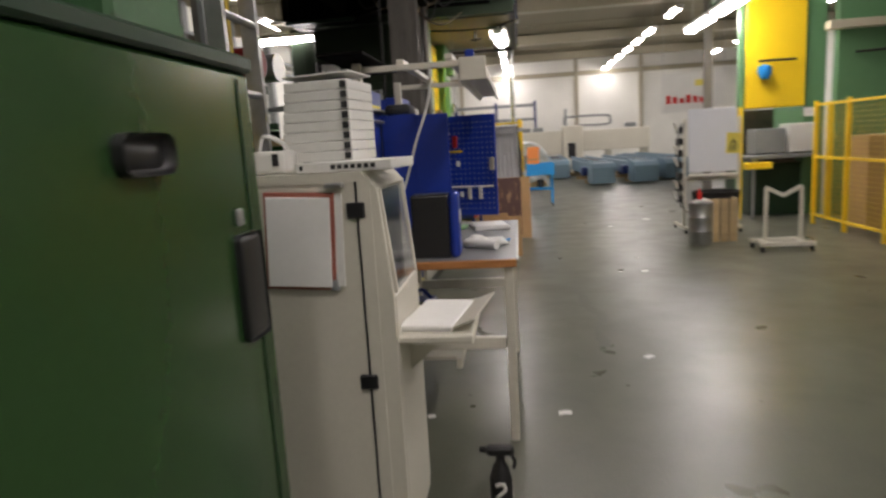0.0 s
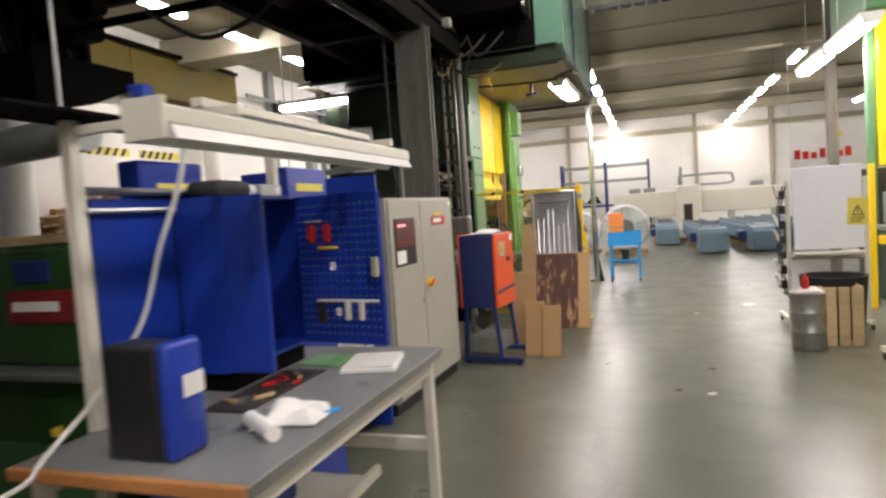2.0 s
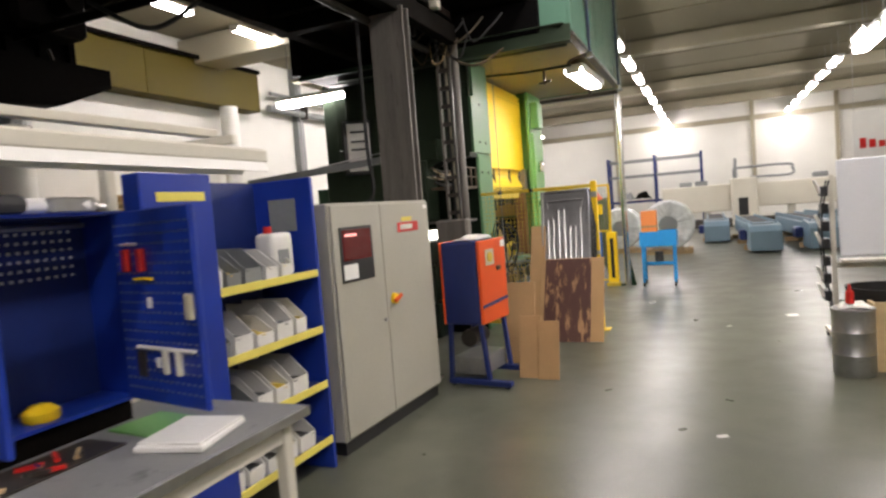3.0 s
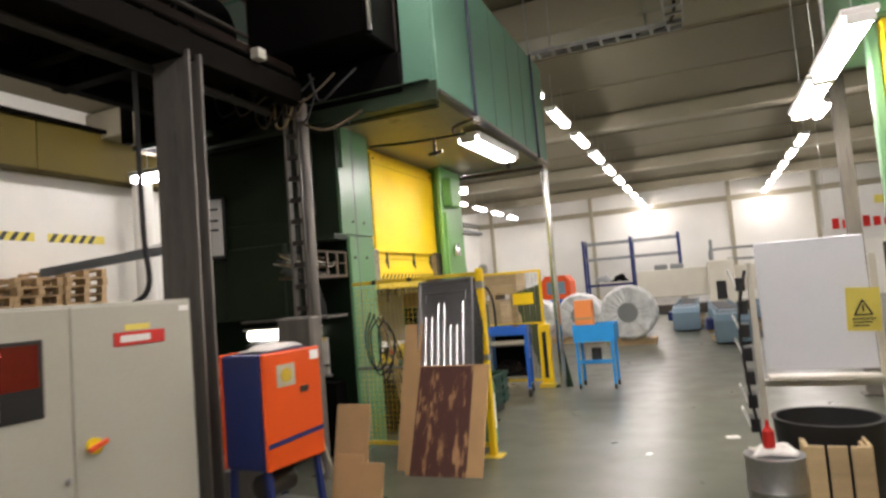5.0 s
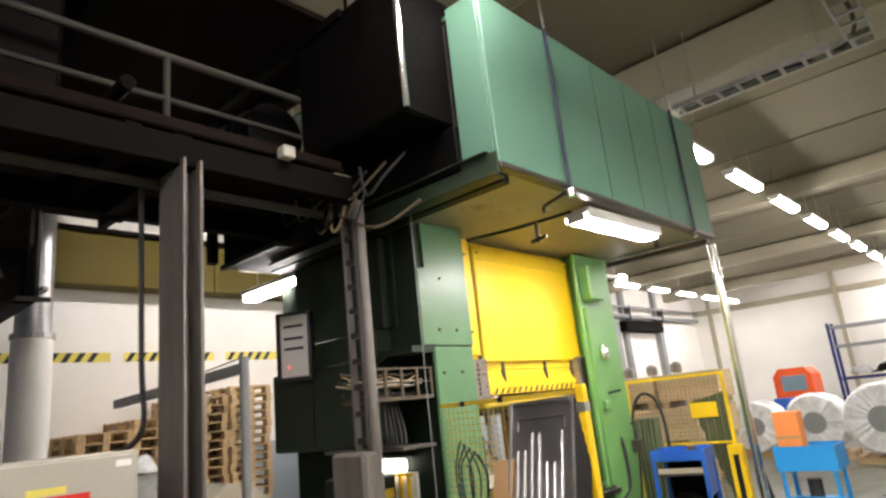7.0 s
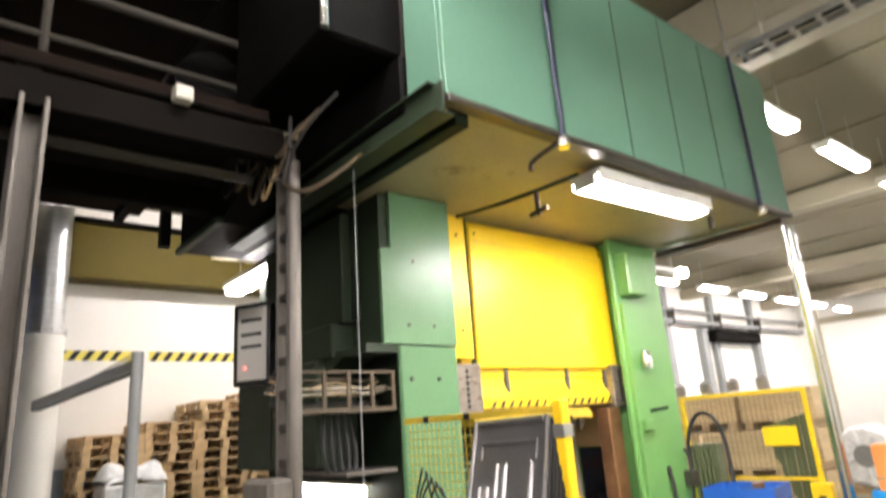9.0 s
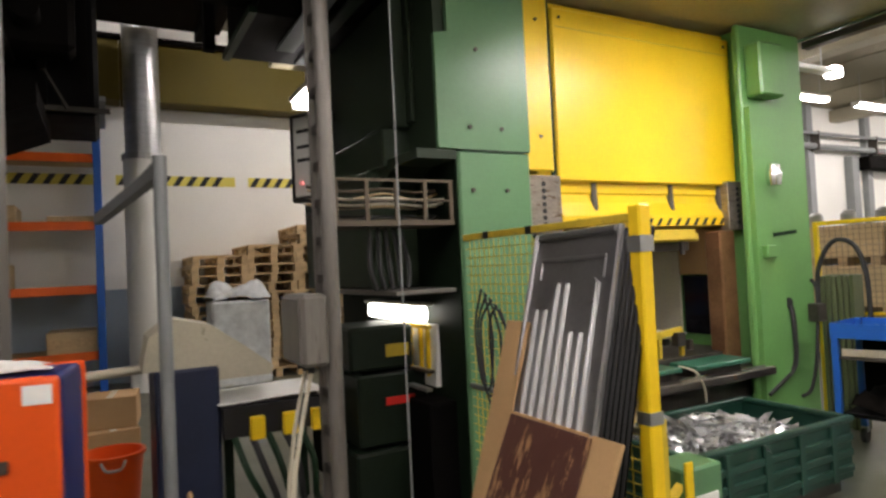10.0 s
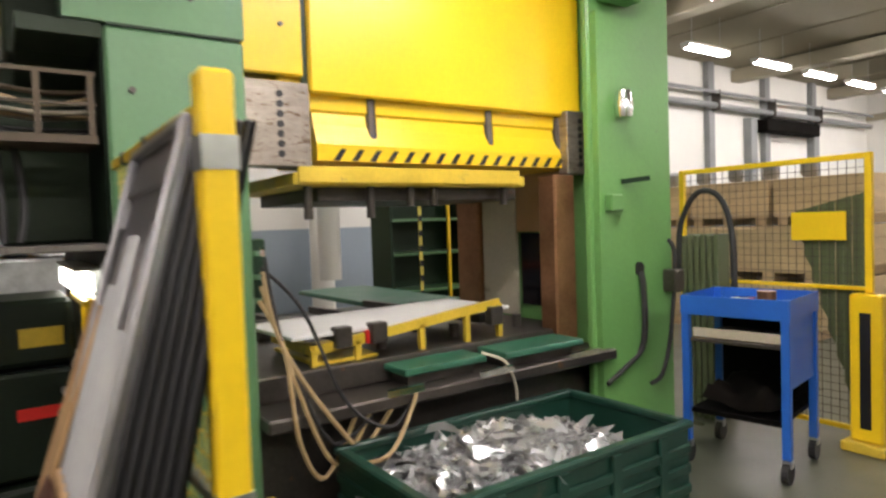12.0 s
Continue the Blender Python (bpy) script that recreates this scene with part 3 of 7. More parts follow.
for y in (9.62, 10.35, 11.0, 11.62):
    part("sheet_seam", box(0.2, 0.203, y - 0.004, y + 0.004, 3.35, 4.75), M_DGREEN, crown)
part("lower_rim", box(0.12, 0.215, 8.66, 12.84, 3.325, 3.37, 0.006), M_DULL, crown)
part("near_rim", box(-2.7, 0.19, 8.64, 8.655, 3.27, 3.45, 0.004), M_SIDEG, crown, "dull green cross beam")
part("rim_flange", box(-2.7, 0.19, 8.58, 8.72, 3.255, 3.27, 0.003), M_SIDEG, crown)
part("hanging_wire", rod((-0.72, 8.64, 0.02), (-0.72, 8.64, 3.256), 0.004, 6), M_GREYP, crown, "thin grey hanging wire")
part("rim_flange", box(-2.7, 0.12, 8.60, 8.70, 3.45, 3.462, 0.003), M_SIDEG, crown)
# Inner rim is coloured as dark as the shade under the crown
part("inner_rim", box(-3.0, 0.1, 8.80, 8.90, 3.27, 3.385, 0.006), M_SHADEG, crown)
part("far_rim", box(-1.2, 0.14, 12.74, 12.84, 3.28, 3.34, 0.006), M_DULL, crown)
for y in (9.55, 12.15):
    part("tie_rod", rod((0.235, y, 3.30), (0.225, y, 4.80), 0.017, 10), M_INKBLUE, crown, smooth=True)
    part("hanger_rod", rod((0.225, y, 4.80), (0.20, y, 5.75), 0.012, 8), M_STEEL, crown)
    part("rod_nut", rod((0.235, y, 3.25), (0.235, y, 3.31), 0.04, 6), M_CHROME, crown)
part("air_pipe", hose([(0.2, 9.55, 3.3), (0.0, 9.52, 3.24), (-0.02, 9.52, 3.18)], 0.016, 8), M_DULL, crown, smooth=True)
part("air_pipe", hose([(-1.2, 9.9, 3.30), (-0.7, 10.0, 3.29), (-0.1, 10.1, 3.31)], 0.016, 8), M_DGREEN, crown, smooth=True)
v = part("valve", rod((-0.45, 10.04, 3.30), (-0.45, 10.04, 3.10), 0.02, 8), M_DULL, crown)
part("valve_grip", bar((-0.53, 10.04, 3.12), (-0.36, 10.04, 3.14), 0.03, 0.03), M_DULL, v)
part("valve_grip", rod((-0.2, 12.1, 3.22), (-0.2, 12.1, 3.34), 0.03, 8), M_DULL, crown)

# yellow ram with its sliding cover
ram = part("ram", box(XB + 0.35, XF - 0.10, YL1 + 0.22, 11.97, 2.02, 3.36, 0.01), M_YELLOW, press, "bright yellow ram")
part("ram_cover", box(XF - 0.09, XF - 0.05, 10.135, 11.975, 2.10, 3.31, 0.012), M_YELLOW, ram, "smooth yellow cover plate")
part("cover_top_seam", box(XF - 0.052, XF - 0.046, 10.165, 11.94, 3.17, 3.178), M_DYELLOW, ram)
part("ram_side", box(XF - 0.095, XF - 0.055, YL1 + 0.003, 10.105, 2.17, 3.37, 0.008), M_YELLOW, ram)
part("gap_rail", box(XF - 0.10, XF - 0.075, 10.106, 10.134, 2.05, 3.36), M_DGREEN, ram)
for x, y, z in ((-0.055, 10.0, 2.40), (-0.055, 10.0, 3.2), (-0.05, 10.20, 3.24), (-0.05, 11.90, 3.24)):
    part("screw", rod((XF + x, y, z), (XF + x + 0.012, y, z), 0.011, 6), M_DULL, ram)
low = part("ram_foot", prism([(XF - 0.13, 2.1), (XF - 0.10, 1.96), (XF - 0.06, 1.86), (XF - 0.06, 1.78), (XF - 0.6, 1.78), (XF - 0.6, 2.1)], "y", 10.16, 11.93), M_YELLOW, ram, "yellow ram foot with hazard stripes")
n = bmesh.new()
y = 10.24
while y < 11.9:
    prism([(y, 1.782), (y + 0.035, 1.782), (y + 0.075, 1.84), (y + 0.045, 1.84)], "x", XF - 0.06, XF - 0.056, n)
    y += 0.10
part("black_stripes", n, M_BLACK, low)
for y in (10.48, 11.25, 11.8):
    part("clamp_bolt", rod((XF - 0.11, y, 2.10), (XF - 0.10, y, 1.90), 0.028, 8), M_DULL, low)
part("bolt_row", hose([(XF - 0.08, 11.88, 2.08), (XF - 0.07, 11.89, 1.9)], 0.018, 6), M_DULL, low)
# steel guides either side of the ram
for y0, y1 in ((YL1 + 0.005, 10.11), (11.80, 11.985)):
    g = part("guide_block", box(XF - 0.09, XF - 0.005, y0, y1, 1.74, 2.13, 0.006), M_GUIDE, press, "scraped steel guide block with holes")
    for k in range(7):
        part("hole_plug", rod((XF - 0.006, (y0 + y1) / 2 + 0.02, 1.80 + k * 0.045), (XF - 0.002, (y0 + y1) / 2 + 0.02, 1.80 + k * 0.045), 0.017, 10), M_BLACK, g)
part("guide_post", box(XF - 0.16, XF - 0.012, 11.68, 11.86, 0.67, 1.735, 0.01), M_RUST, press, "rust-brown steel guide column")
part("guide_post", box(-2.62, -2.34, 11.9, 12.1, 0.78, 2.0, 0.01), M_RUST, press)
part("inner_panel", box(-2.33, -1.95, YR0 + 0.02, YR0 + 0.05, 0.78, 1.80, 0.004), M_OFFW, press, "beige inner guard panel")
part("inner_board", box(-1.94, -1.46, YR0 + 0.02, YR0 + 0.05, 1.38, 1.78, 0.004), M_CARD, press, "brown cardboard guard")
# Dark sheet added to fill the dark area below the cardboard
part("inner_glass", box(-1.94, -1.46, YR0 + 0.055, YR0 + 0.078, 0.86, 1.37, 0.004), M_SCREEN, press, "dark glossy sheet below the cardboard guard")

# upper die: yellow frame with hanging pins
die = part("upper_die", box(-2.4, XF - 0.02, 10.02, 11.45, 1.66, 1.72, 0.006), M_DYELLOW, press, "worn yellow upper die frame")
part("die_plate", box(-2.3, XF - 0.16, 10.2, 11.5, 1.59, 1.66, 0.004), M_DULL, die)
part("die_front", box(XF - 0.03, XF - 0.005, 10.04, 11.4, 1.67, 1.75, 0.004), M_DYELLOW, die)
for y in (10.12, 10.46, 10.7, 10.85, 11.35):
    part("die_pin", rod((XF - 0.1, y, 1.66), (XF - 0.1, y, 1.66 - (0.16 if y < 10.5 else 0.1)), 0.022, 10), M_DULL, die, smooth=True)

# bed, bolster and lower die
bed = part("bed", box(XB, XF - 0.02, YL1, YR0 + 0.06, 0, 0.66, 0.01), M_DULL, press, "oily dark steel press bed")
part("bed_ledge", box(XF - 0.05, XF + 0.22, YL1, YR0 + 0.04, 0.60, 0.66, 0.008), M_DULL, bed)
part("bolster", box(XB + 0.1, XF - 0.05, YL1 + 0.02, YR0 - 0.02, 0.66, 0.78, 0.006), M_DULL, bed)
for y0, y1, x1 in ((10.47, 10.98, XF + 0.16), (11.08, 11.68, XF + 0.20)):
    part("bolster_plate", box(XF - 0.5, x1, y0, y1, 0.72, 0.755, 0.006), M_SLAB, bed, "dark green painted plate")
    part("plate_foot", box(XF - 0.3, x1 - 0.06, y0 + 0.05, y1 - 0.05, 0.66, 0.72), M_DULL, bed)
part("far_table", box(XB - 1.2, XB + 0.6, 11.3, 12.02, 0.80, 0.84, 0.006), M_SLAB, bed)
for y in (10.35, 10.9, 11.55):
    part("clamp", bar((XF + 0.2, y, 0.67), (XF + 0.30, y + 0.14, 0.70), 0.035, 0.03), M_CHROME, bed)
ld = part("lower_die", box(XF - 0.66, XF - 0.12, 10.12, 10.48, 0.78, 0.80, 0.004), M_DYELLOW, press, "yellow lower die frame")
for a, b in (((XF - 0.12, 10.12, 0.86), (XF - 0.12, 11.30, 0.98)), ((XF - 0.66, 10.12, 0.86), (XF - 0.12, 10.12, 0.86))):
    part("die_rail", bar(a, b, 0.03, 0.05), M_DYELLOW, ld)
for y in (10.12, 10.36, 10.75, 11.06, 11.3):
    part("die_leg", box(XF - 0.135, XF - 0.105, y - 0.015, y + 0.015, 0.755, 0.86 + (y - 10.12) * 0.1), M_DYELLOW, ld)
part("red_stop", box(XF - 0.13, XF - 0.09, 10.40, 10.50, 0.86, 0.93, 0.005), M_RED, ld)
for y in (10.22, 10.42, 11.2):
    part("die_block", box(XF - 0.13, XF - 0.06, y, y + 0.09, 0.86, 0.965, 0.006), M_DULL, ld)
part("sheet_blank", about(box(-2.02, -1.42, 9.98, 11.42, 0.925, 0.945, 0.004), (-1.7, 10.7, 0.93), rz=4), M_PAPER, press, "white coated sheet blank in the die")

# air fittings and tan hoses on the near upright
fit_box = part("valve_block", box(XF, XF + 0.08, 9.70, 9.84, 1.10, 1.42, 0.01), M_DGREEN, press, "dark valve block with hoses")
for z in (1.16, 1.26, 1.36):
    part("fitting", rod((XF + 0.08, 9.77, z), (XF + 0.15, 9.8, z), 0.016, 8), M_CHROME, fit_box)
for i, (yy, r) in enumerate(((9.9, 0.011), (9.98, 0.011), (10.1, 0.012), (10.02, 0.01))):
    part("hose", hose([(XF + 0.14, 9.78 + 0.01 * i, 1.16 + 0.06 * i), (XF + 0.22, 9.85, 0.95), (XF + 0.22, yy, 0.55), (XF + 0.2, yy + 0.12, 0.36 + 0.05 * i), (XF + 0.18, yy + 0.3, 0.62)], r, 6), (M_HOSE, M_HOSE, M_HOSE, M_RUBBER)[i], fit_box, smooth=True)

# dark machinery on top and at the near side
# Drive parts are coloured near-black for the shade up here
drive = thing("press_drive", (-1.6, 8.9, 3.36), "motor and gear housing on the press crown, shade in its near-black colour", "machine")
part("motor_box", box(-1.45, -0.21, 8.15, 9.3, 3.80, 4.95, 0.02), M_NEARBLK, drive)
part("ribbed_panel", box(-0.55, -0.15, 8.70, 8.76, 3.75, 4.75, 0.004), M_NEARBLK, drive, "dark ribbed panel")
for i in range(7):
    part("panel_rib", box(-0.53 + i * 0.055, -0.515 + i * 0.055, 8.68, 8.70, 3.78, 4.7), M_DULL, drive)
# Chrome rod added as the highlight along the box's corner
part("edge_pipe", rod((-0.18, 8.15, 3.80), (-0.18, 8.15, 4.98), 0.028, 12), M_CHROME, drive, "bright rod standing in for the lit corner of the motor box", smooth=True)
part("lower_box", box(-3.0, -0.14, 8.62, 9.9, 3.40, 3.78, 0.015), M_NEARBLK, drive)
part("slant_box", prism([(-3.05, 3.28), (-2.1, 3.28), (-1.6, 3.40), (-1.6, 3.85), (-3.05, 3.85)], "y", 8.3, 9.9), M_NEARBLK, drive)
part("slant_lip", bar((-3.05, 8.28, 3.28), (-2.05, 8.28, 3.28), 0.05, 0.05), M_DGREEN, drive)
part("motor", rod((-2.7, 8.1, 4.2), (-1.75, 8.1, 4.2), 0.28, 20), M_NEARBLK, drive, smooth=True)
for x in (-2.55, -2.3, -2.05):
    part("motor_ring", rod((x, 8.1, 4.2), (x + 0.06, 8.1, 4.2), 0.31, 20), M_NEARBLK, drive)
part("frame", bar((-3.0, 8.15, 3.3), (-3.0, 8.15, 4.9), 0.08, 0.08), M_NEARBLK, drive)
part("frame", bar((-3.0, 8.15, 4.9), (-0.8, 8.15, 4.9), 0.08, 0.08), M_NEARBLK, drive)
for i in range(6):
    a = -2.0 + 0.22 * i
    part("cable", hose([(a, 8.3, 3.62), (a + 0.12, 8.25, 3.40 - 0.03 * (i % 3)), (a + 0.3, 8.28, 3.45), (a + 0.42, 8.4, 3.62)], 0.012, 6), M_WIREB if i % 3 == 1 else M_RUBBER, drive, smooth=True)
part("cable", hose([(-1.25, 8.36, 3.5), (-1.05, 8.34, 3.22), (-0.8, 8.4, 3.12), (-0.55, 8.6, 3.3)], 0.014, 6), M_WIREB, drive, smooth=True)

# side boxes and control panel hung at the near side of the press
side = thing("press_side_boxes", (-2.4, 9.0, 0), "dark green electrical boxes at the side of the press", "cabinet")
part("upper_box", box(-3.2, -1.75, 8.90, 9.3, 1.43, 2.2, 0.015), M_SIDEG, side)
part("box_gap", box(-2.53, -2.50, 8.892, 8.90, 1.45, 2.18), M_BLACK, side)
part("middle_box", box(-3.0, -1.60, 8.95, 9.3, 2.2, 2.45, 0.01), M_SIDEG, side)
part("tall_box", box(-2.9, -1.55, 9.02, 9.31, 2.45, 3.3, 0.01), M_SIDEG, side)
# Near-black column: the recess's shade is put into its colour
part("foot_column", box(-1.62, -1.32, 9.06, 9.249, 0, 0.74, 0.01), M_NEARBLK, side)
# Glowing box added for the lit area seen through the press side
lm = part("work_light", box(-2.50, -1.60, 9.15, 9.22, 1.20, 1.31, 0.02), M_OPENGLOW, side, "glowing box standing in for a bright opening")
part("light_cover", box(-2.54, -1.56, 9.14, 9.235, 1.31, 1.33, 0.005), M_WHITE, lm)
for x in (-1.86, -1.70, -1.60):
    part("yellow_bar", box(x, x + 0.022, 9.185, 9.21, 0.86, 1.19), M_YELLOW, side)
part("yellow_rail", box(-2.10, -1.50, 9.165, 9.184, 1.165, 1.19), M_YELLOW, side)
part("bed_rail", box(-2.14, -1.44, 9.12, 9.16, 0.90, 0.92), M_DULL, side)
part("bed_rail", box(-2.14, -1.40, 9.08, 9.12, 0.80, 0.82), M_STEEL, side)
# White plate stands in for the lit wall behind
part("pale_back", prism([(9.236, 1.19), (9.236, 0.80), (9.20, 0.80), (9.222, 1.19)], "x", -2.14, -1.50), M_WHITE, side, "white plate standing in for the lit wall in the opening")
part("foot_column", box(-3.2, -2.9, 9.1, 9.31, 0, 0.95, 0.01), M_SIDEG, side)
part("tray", box(-2.3, -1.24, 8.84, 9.235, 1.40, 1.428, 0.005), M_COLUMN, side, "grey cable shelf")
fr = part("cable_basket", box(-1.50, -1.20, 8.46, 9.22, 1.80, 1.83), M_WIREB, side, "brown cable basket full of loose cables")
for y in (8.48, 8.66, 8.84, 9.02, 9.19):
    part("basket_post", box(-1.215, -1.195, y, y + 0.022, 1.83, 2.06), M_WIREB, fr)
part("basket_rail", box(-1.215, -1.20, 8.46, 9.22, 2.05, 2.065), M_WIREB, fr)
part("basket_rail", box(-1.215, -1.20, 8.46, 9.22, 1.94, 1.95), M_WIREB, fr)
rnd = random.Random(61)
for k in range(11):
    x, z = rnd.uniform(-1.46, -1.23), rnd.uniform(1.845, 2.03)
    sag = rnd.uniform(0.0, 0.04)
    part("basket_cable", hose([(x - 0.05, 8.40, z + 0.02), (x, 8.60, z - sag), (x + rnd.uniform(-0.03, 0.03), 8.85, z), (x, 9.05, z - sag), (x - 0.06, 9.23, z + 0.01)], rnd.uniform(0.007, 0.013), 6, 4), (M_WIREB, M_OFFW, M_RUBBER, M_HOSE)[k % 4], fr, smooth=True)
for k in range(5):
    part("cable_loop", hose([(-1.30 - 0.03 * k, 8.72 + 0.06 * k, 1.80), (-1.28 - 0.02 * k, 8.70 + 0.07 * k, 1.58), (-1.33, 8.76 + 0.05 * k, 1.44)], 0.014, 6, 4), M_RUBBER, side, smooth=True)

# chain guard, scraper bars and loose lines in the die space
for y in (10.18, 10.6, 11.1, 11.6):
    part("bed_pin", rod((XF - 0.3, y, 0.78), (XF - 0.3, y, 0.86), 0.03, 10), M_DULL, press, smooth=True)
for y in (10.3, 10.75, 11.2):
    part("support_bar", bar((-2.9, y, 0.86), (-1.5, y + 0.05, 0.88), 0.05, 0.05), M_DULL, press)
for y in (10.15, 11.3):
    part("support_foot", box(-2.4, -2.3, y, y + 0.08, 0.78, 0.90), M_DULL, press)
part("air_line", hose([(XF + 0.15, 10.95, 0.77), (XF + 0.22, 11.05, 0.72), (XF + 0.24, 11.1, 0.60), (XF + 0.23, 11.12, 0.5)], 0.008, 6), M_OFFW, press, smooth=True)
part("air_line", hose([(XF + 0.12, 9.8, 1.3), (XF + 0.2, 9.95, 1.1), (XF + 0.26, 10.1, 0.7), (XF + 0.3, 10.3, 0.55), (XF + 0.2, 10.5, 0.64)], 0.009, 6), M_RUBBER, press, smooth=True)
part("air_line", hose([(XF + 0.18, 10.1, 0.40), (XF + 0.3, 10.28, 0.42), (XF + 0.26, 10.45, 0.62), (XF + 0.2, 10.5, 0.68)], 0.011, 6), M_HOSE, press, smooth=True)

panel = thing("pendant_console", (-2.3, 8.5, 2.1), "grey control panel in a black frame hung from the press", "control panel")
part("case", box(-2.42, -2.30, 8.36, 8.72, 2.10, 2.78, 0.015), M_BLACK, panel)
part("face", box(-2.30, -2.285, 8.42, 8.70, 2.14, 2.74, 0.004), M_WHITE, panel, "pale panel face with switches")
part("lamp_red", rod((-2.285, 8.5, 2.24), (-2.27, 8.5, 2.24), 0.015, 10), M_LED, panel)
for z in (2.4, 2.5, 2.62):
    part("switch_strip", box(-2.285, -2.28, 8.46, 8.66, z, z + 0.025), M_INK, panel)
part("carrier_arm", bar((-2.40, 8.55, 2.75), (-2.95, 8.62, 2.82), 0.06, 0.06), M_NEARBLK, panel)

panel.location = (-2.64, 8.74, 2.1)
panel.rotation_euler = (0, 0, radians(-60))

# ---- platform over the near side ----
# Deck, joists and machine bulk carry their shade in the base colour
plat = thing("service_platform", (-3.5, 3, 3.4), "dark steel service platform with brown boards and rails", "platform", kind="structure")
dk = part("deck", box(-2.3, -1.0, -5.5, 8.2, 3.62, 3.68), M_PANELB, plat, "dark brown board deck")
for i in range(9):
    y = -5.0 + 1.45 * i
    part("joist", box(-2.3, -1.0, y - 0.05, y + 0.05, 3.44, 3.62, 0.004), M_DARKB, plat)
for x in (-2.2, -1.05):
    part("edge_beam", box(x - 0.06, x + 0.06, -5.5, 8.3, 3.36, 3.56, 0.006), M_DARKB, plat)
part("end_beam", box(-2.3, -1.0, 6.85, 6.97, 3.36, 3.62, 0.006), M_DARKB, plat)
part("rail", rod((-1.45, -5, 4.4), (-1.45, 8.2, 4.4), 0.03, 10), M_RAIL, plat, "grey tube hand rail", smooth=True)
part("rail", rod((-1.45, -5, 4.05), (-1.45, 8.2, 4.05), 0.022, 8), M_RAIL, plat, smooth=True)
for y in (-3, -0.5, 2, 4.5, 7.0, 8.2):
    part("rail_post", rod((-1.45, y, 3.5), (-1.45, y, 4.4), 0.026, 8), M_RAIL, plat, smooth=True)
part("pipe", rod((-1.3, -3, 3.32), (-1.3, 8.2, 3.32), 0.035, 10), M_RAIL, plat, smooth=True)
part("conduit", rod((-1.0, 3.2, 3.60), (-1.0, 8.2, 3.60), 0.02, 8), M_DARKB, plat, smooth=True)
part("machine_on_deck", box(-2.25, -1.7, 3.0, 6.4, 3.69, 5.0, 0.04), M_NEARBLK, plat, "black machine bulk on the deck")
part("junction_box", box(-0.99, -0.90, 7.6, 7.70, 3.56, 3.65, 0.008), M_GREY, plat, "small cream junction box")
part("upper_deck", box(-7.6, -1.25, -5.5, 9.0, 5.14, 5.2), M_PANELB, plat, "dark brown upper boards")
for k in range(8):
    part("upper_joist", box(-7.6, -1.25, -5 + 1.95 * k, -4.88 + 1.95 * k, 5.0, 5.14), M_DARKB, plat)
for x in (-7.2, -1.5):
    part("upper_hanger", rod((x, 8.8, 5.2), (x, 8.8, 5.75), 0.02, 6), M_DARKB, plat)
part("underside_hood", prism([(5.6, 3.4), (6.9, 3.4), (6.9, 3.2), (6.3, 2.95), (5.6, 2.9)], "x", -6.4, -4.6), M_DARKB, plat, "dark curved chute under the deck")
hm = part("hanging_machine", box(-7.2, -5.7, 5.6, 7.4, 3.38, 4.95, 0.05), M_NEARBLK, plat, "black machine bulk hung under the deck")
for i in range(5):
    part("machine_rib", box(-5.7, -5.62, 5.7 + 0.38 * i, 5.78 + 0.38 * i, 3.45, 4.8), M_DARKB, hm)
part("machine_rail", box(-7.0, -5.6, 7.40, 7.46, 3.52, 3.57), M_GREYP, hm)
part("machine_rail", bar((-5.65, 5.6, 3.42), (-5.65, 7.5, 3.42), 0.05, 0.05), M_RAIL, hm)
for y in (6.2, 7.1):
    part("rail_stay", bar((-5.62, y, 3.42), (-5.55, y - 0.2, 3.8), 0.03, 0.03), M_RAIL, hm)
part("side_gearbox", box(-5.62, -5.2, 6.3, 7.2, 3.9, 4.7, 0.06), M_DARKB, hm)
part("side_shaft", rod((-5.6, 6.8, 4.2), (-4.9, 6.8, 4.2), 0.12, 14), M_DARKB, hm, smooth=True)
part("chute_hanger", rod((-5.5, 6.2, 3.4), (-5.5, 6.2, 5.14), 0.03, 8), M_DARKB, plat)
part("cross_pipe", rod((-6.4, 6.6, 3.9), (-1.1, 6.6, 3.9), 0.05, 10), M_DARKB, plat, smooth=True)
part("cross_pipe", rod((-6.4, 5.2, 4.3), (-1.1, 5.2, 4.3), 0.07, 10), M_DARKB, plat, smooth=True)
for i, y in enumerate((1.2, 3.3, 5.4)):
    part("hanging_cable", hose([(-3.0, y, 3.44), (-2.6, y + 0.2, 3.2), (-2.0, y + 0.1, 3.25), (-1.6, y, 3.42)], 0.02, 6), M_RUBBER, plat, smooth=True)


def girder_column(x, y, w, d, top, label):
    c = thing("steel_column", (x, y, 0), label, "column", kind="structure")
    part("flange", box(x - w / 2, x + w / 2, y - d / 2, y - d / 2 + 0.02, 0, top, 0.003), M_COLUMN, c)
    part("flange", box(x - w / 2, x + w / 2, y + d / 2 - 0.02, y + d / 2, 0, top, 0.003), M_COLUMN, c)
    part("web", box(x - 0.015, x + 0.015, y - d / 2 + 0.02, y + d / 2 - 0.02, 0, top), M_COLUMN, c)
    part("foot_plate", box(x - w / 2 - 0.05, x + w / 2 + 0.05, y - d / 2 - 0.05, y + d / 2 + 0.05, 0, 0.02, 0.004), M_DULL, c)
    return c


c = girder_column(-1.12, 6.95, 0.34, 0.13, 3.40, "scuffed grey steel column carrying the platform")
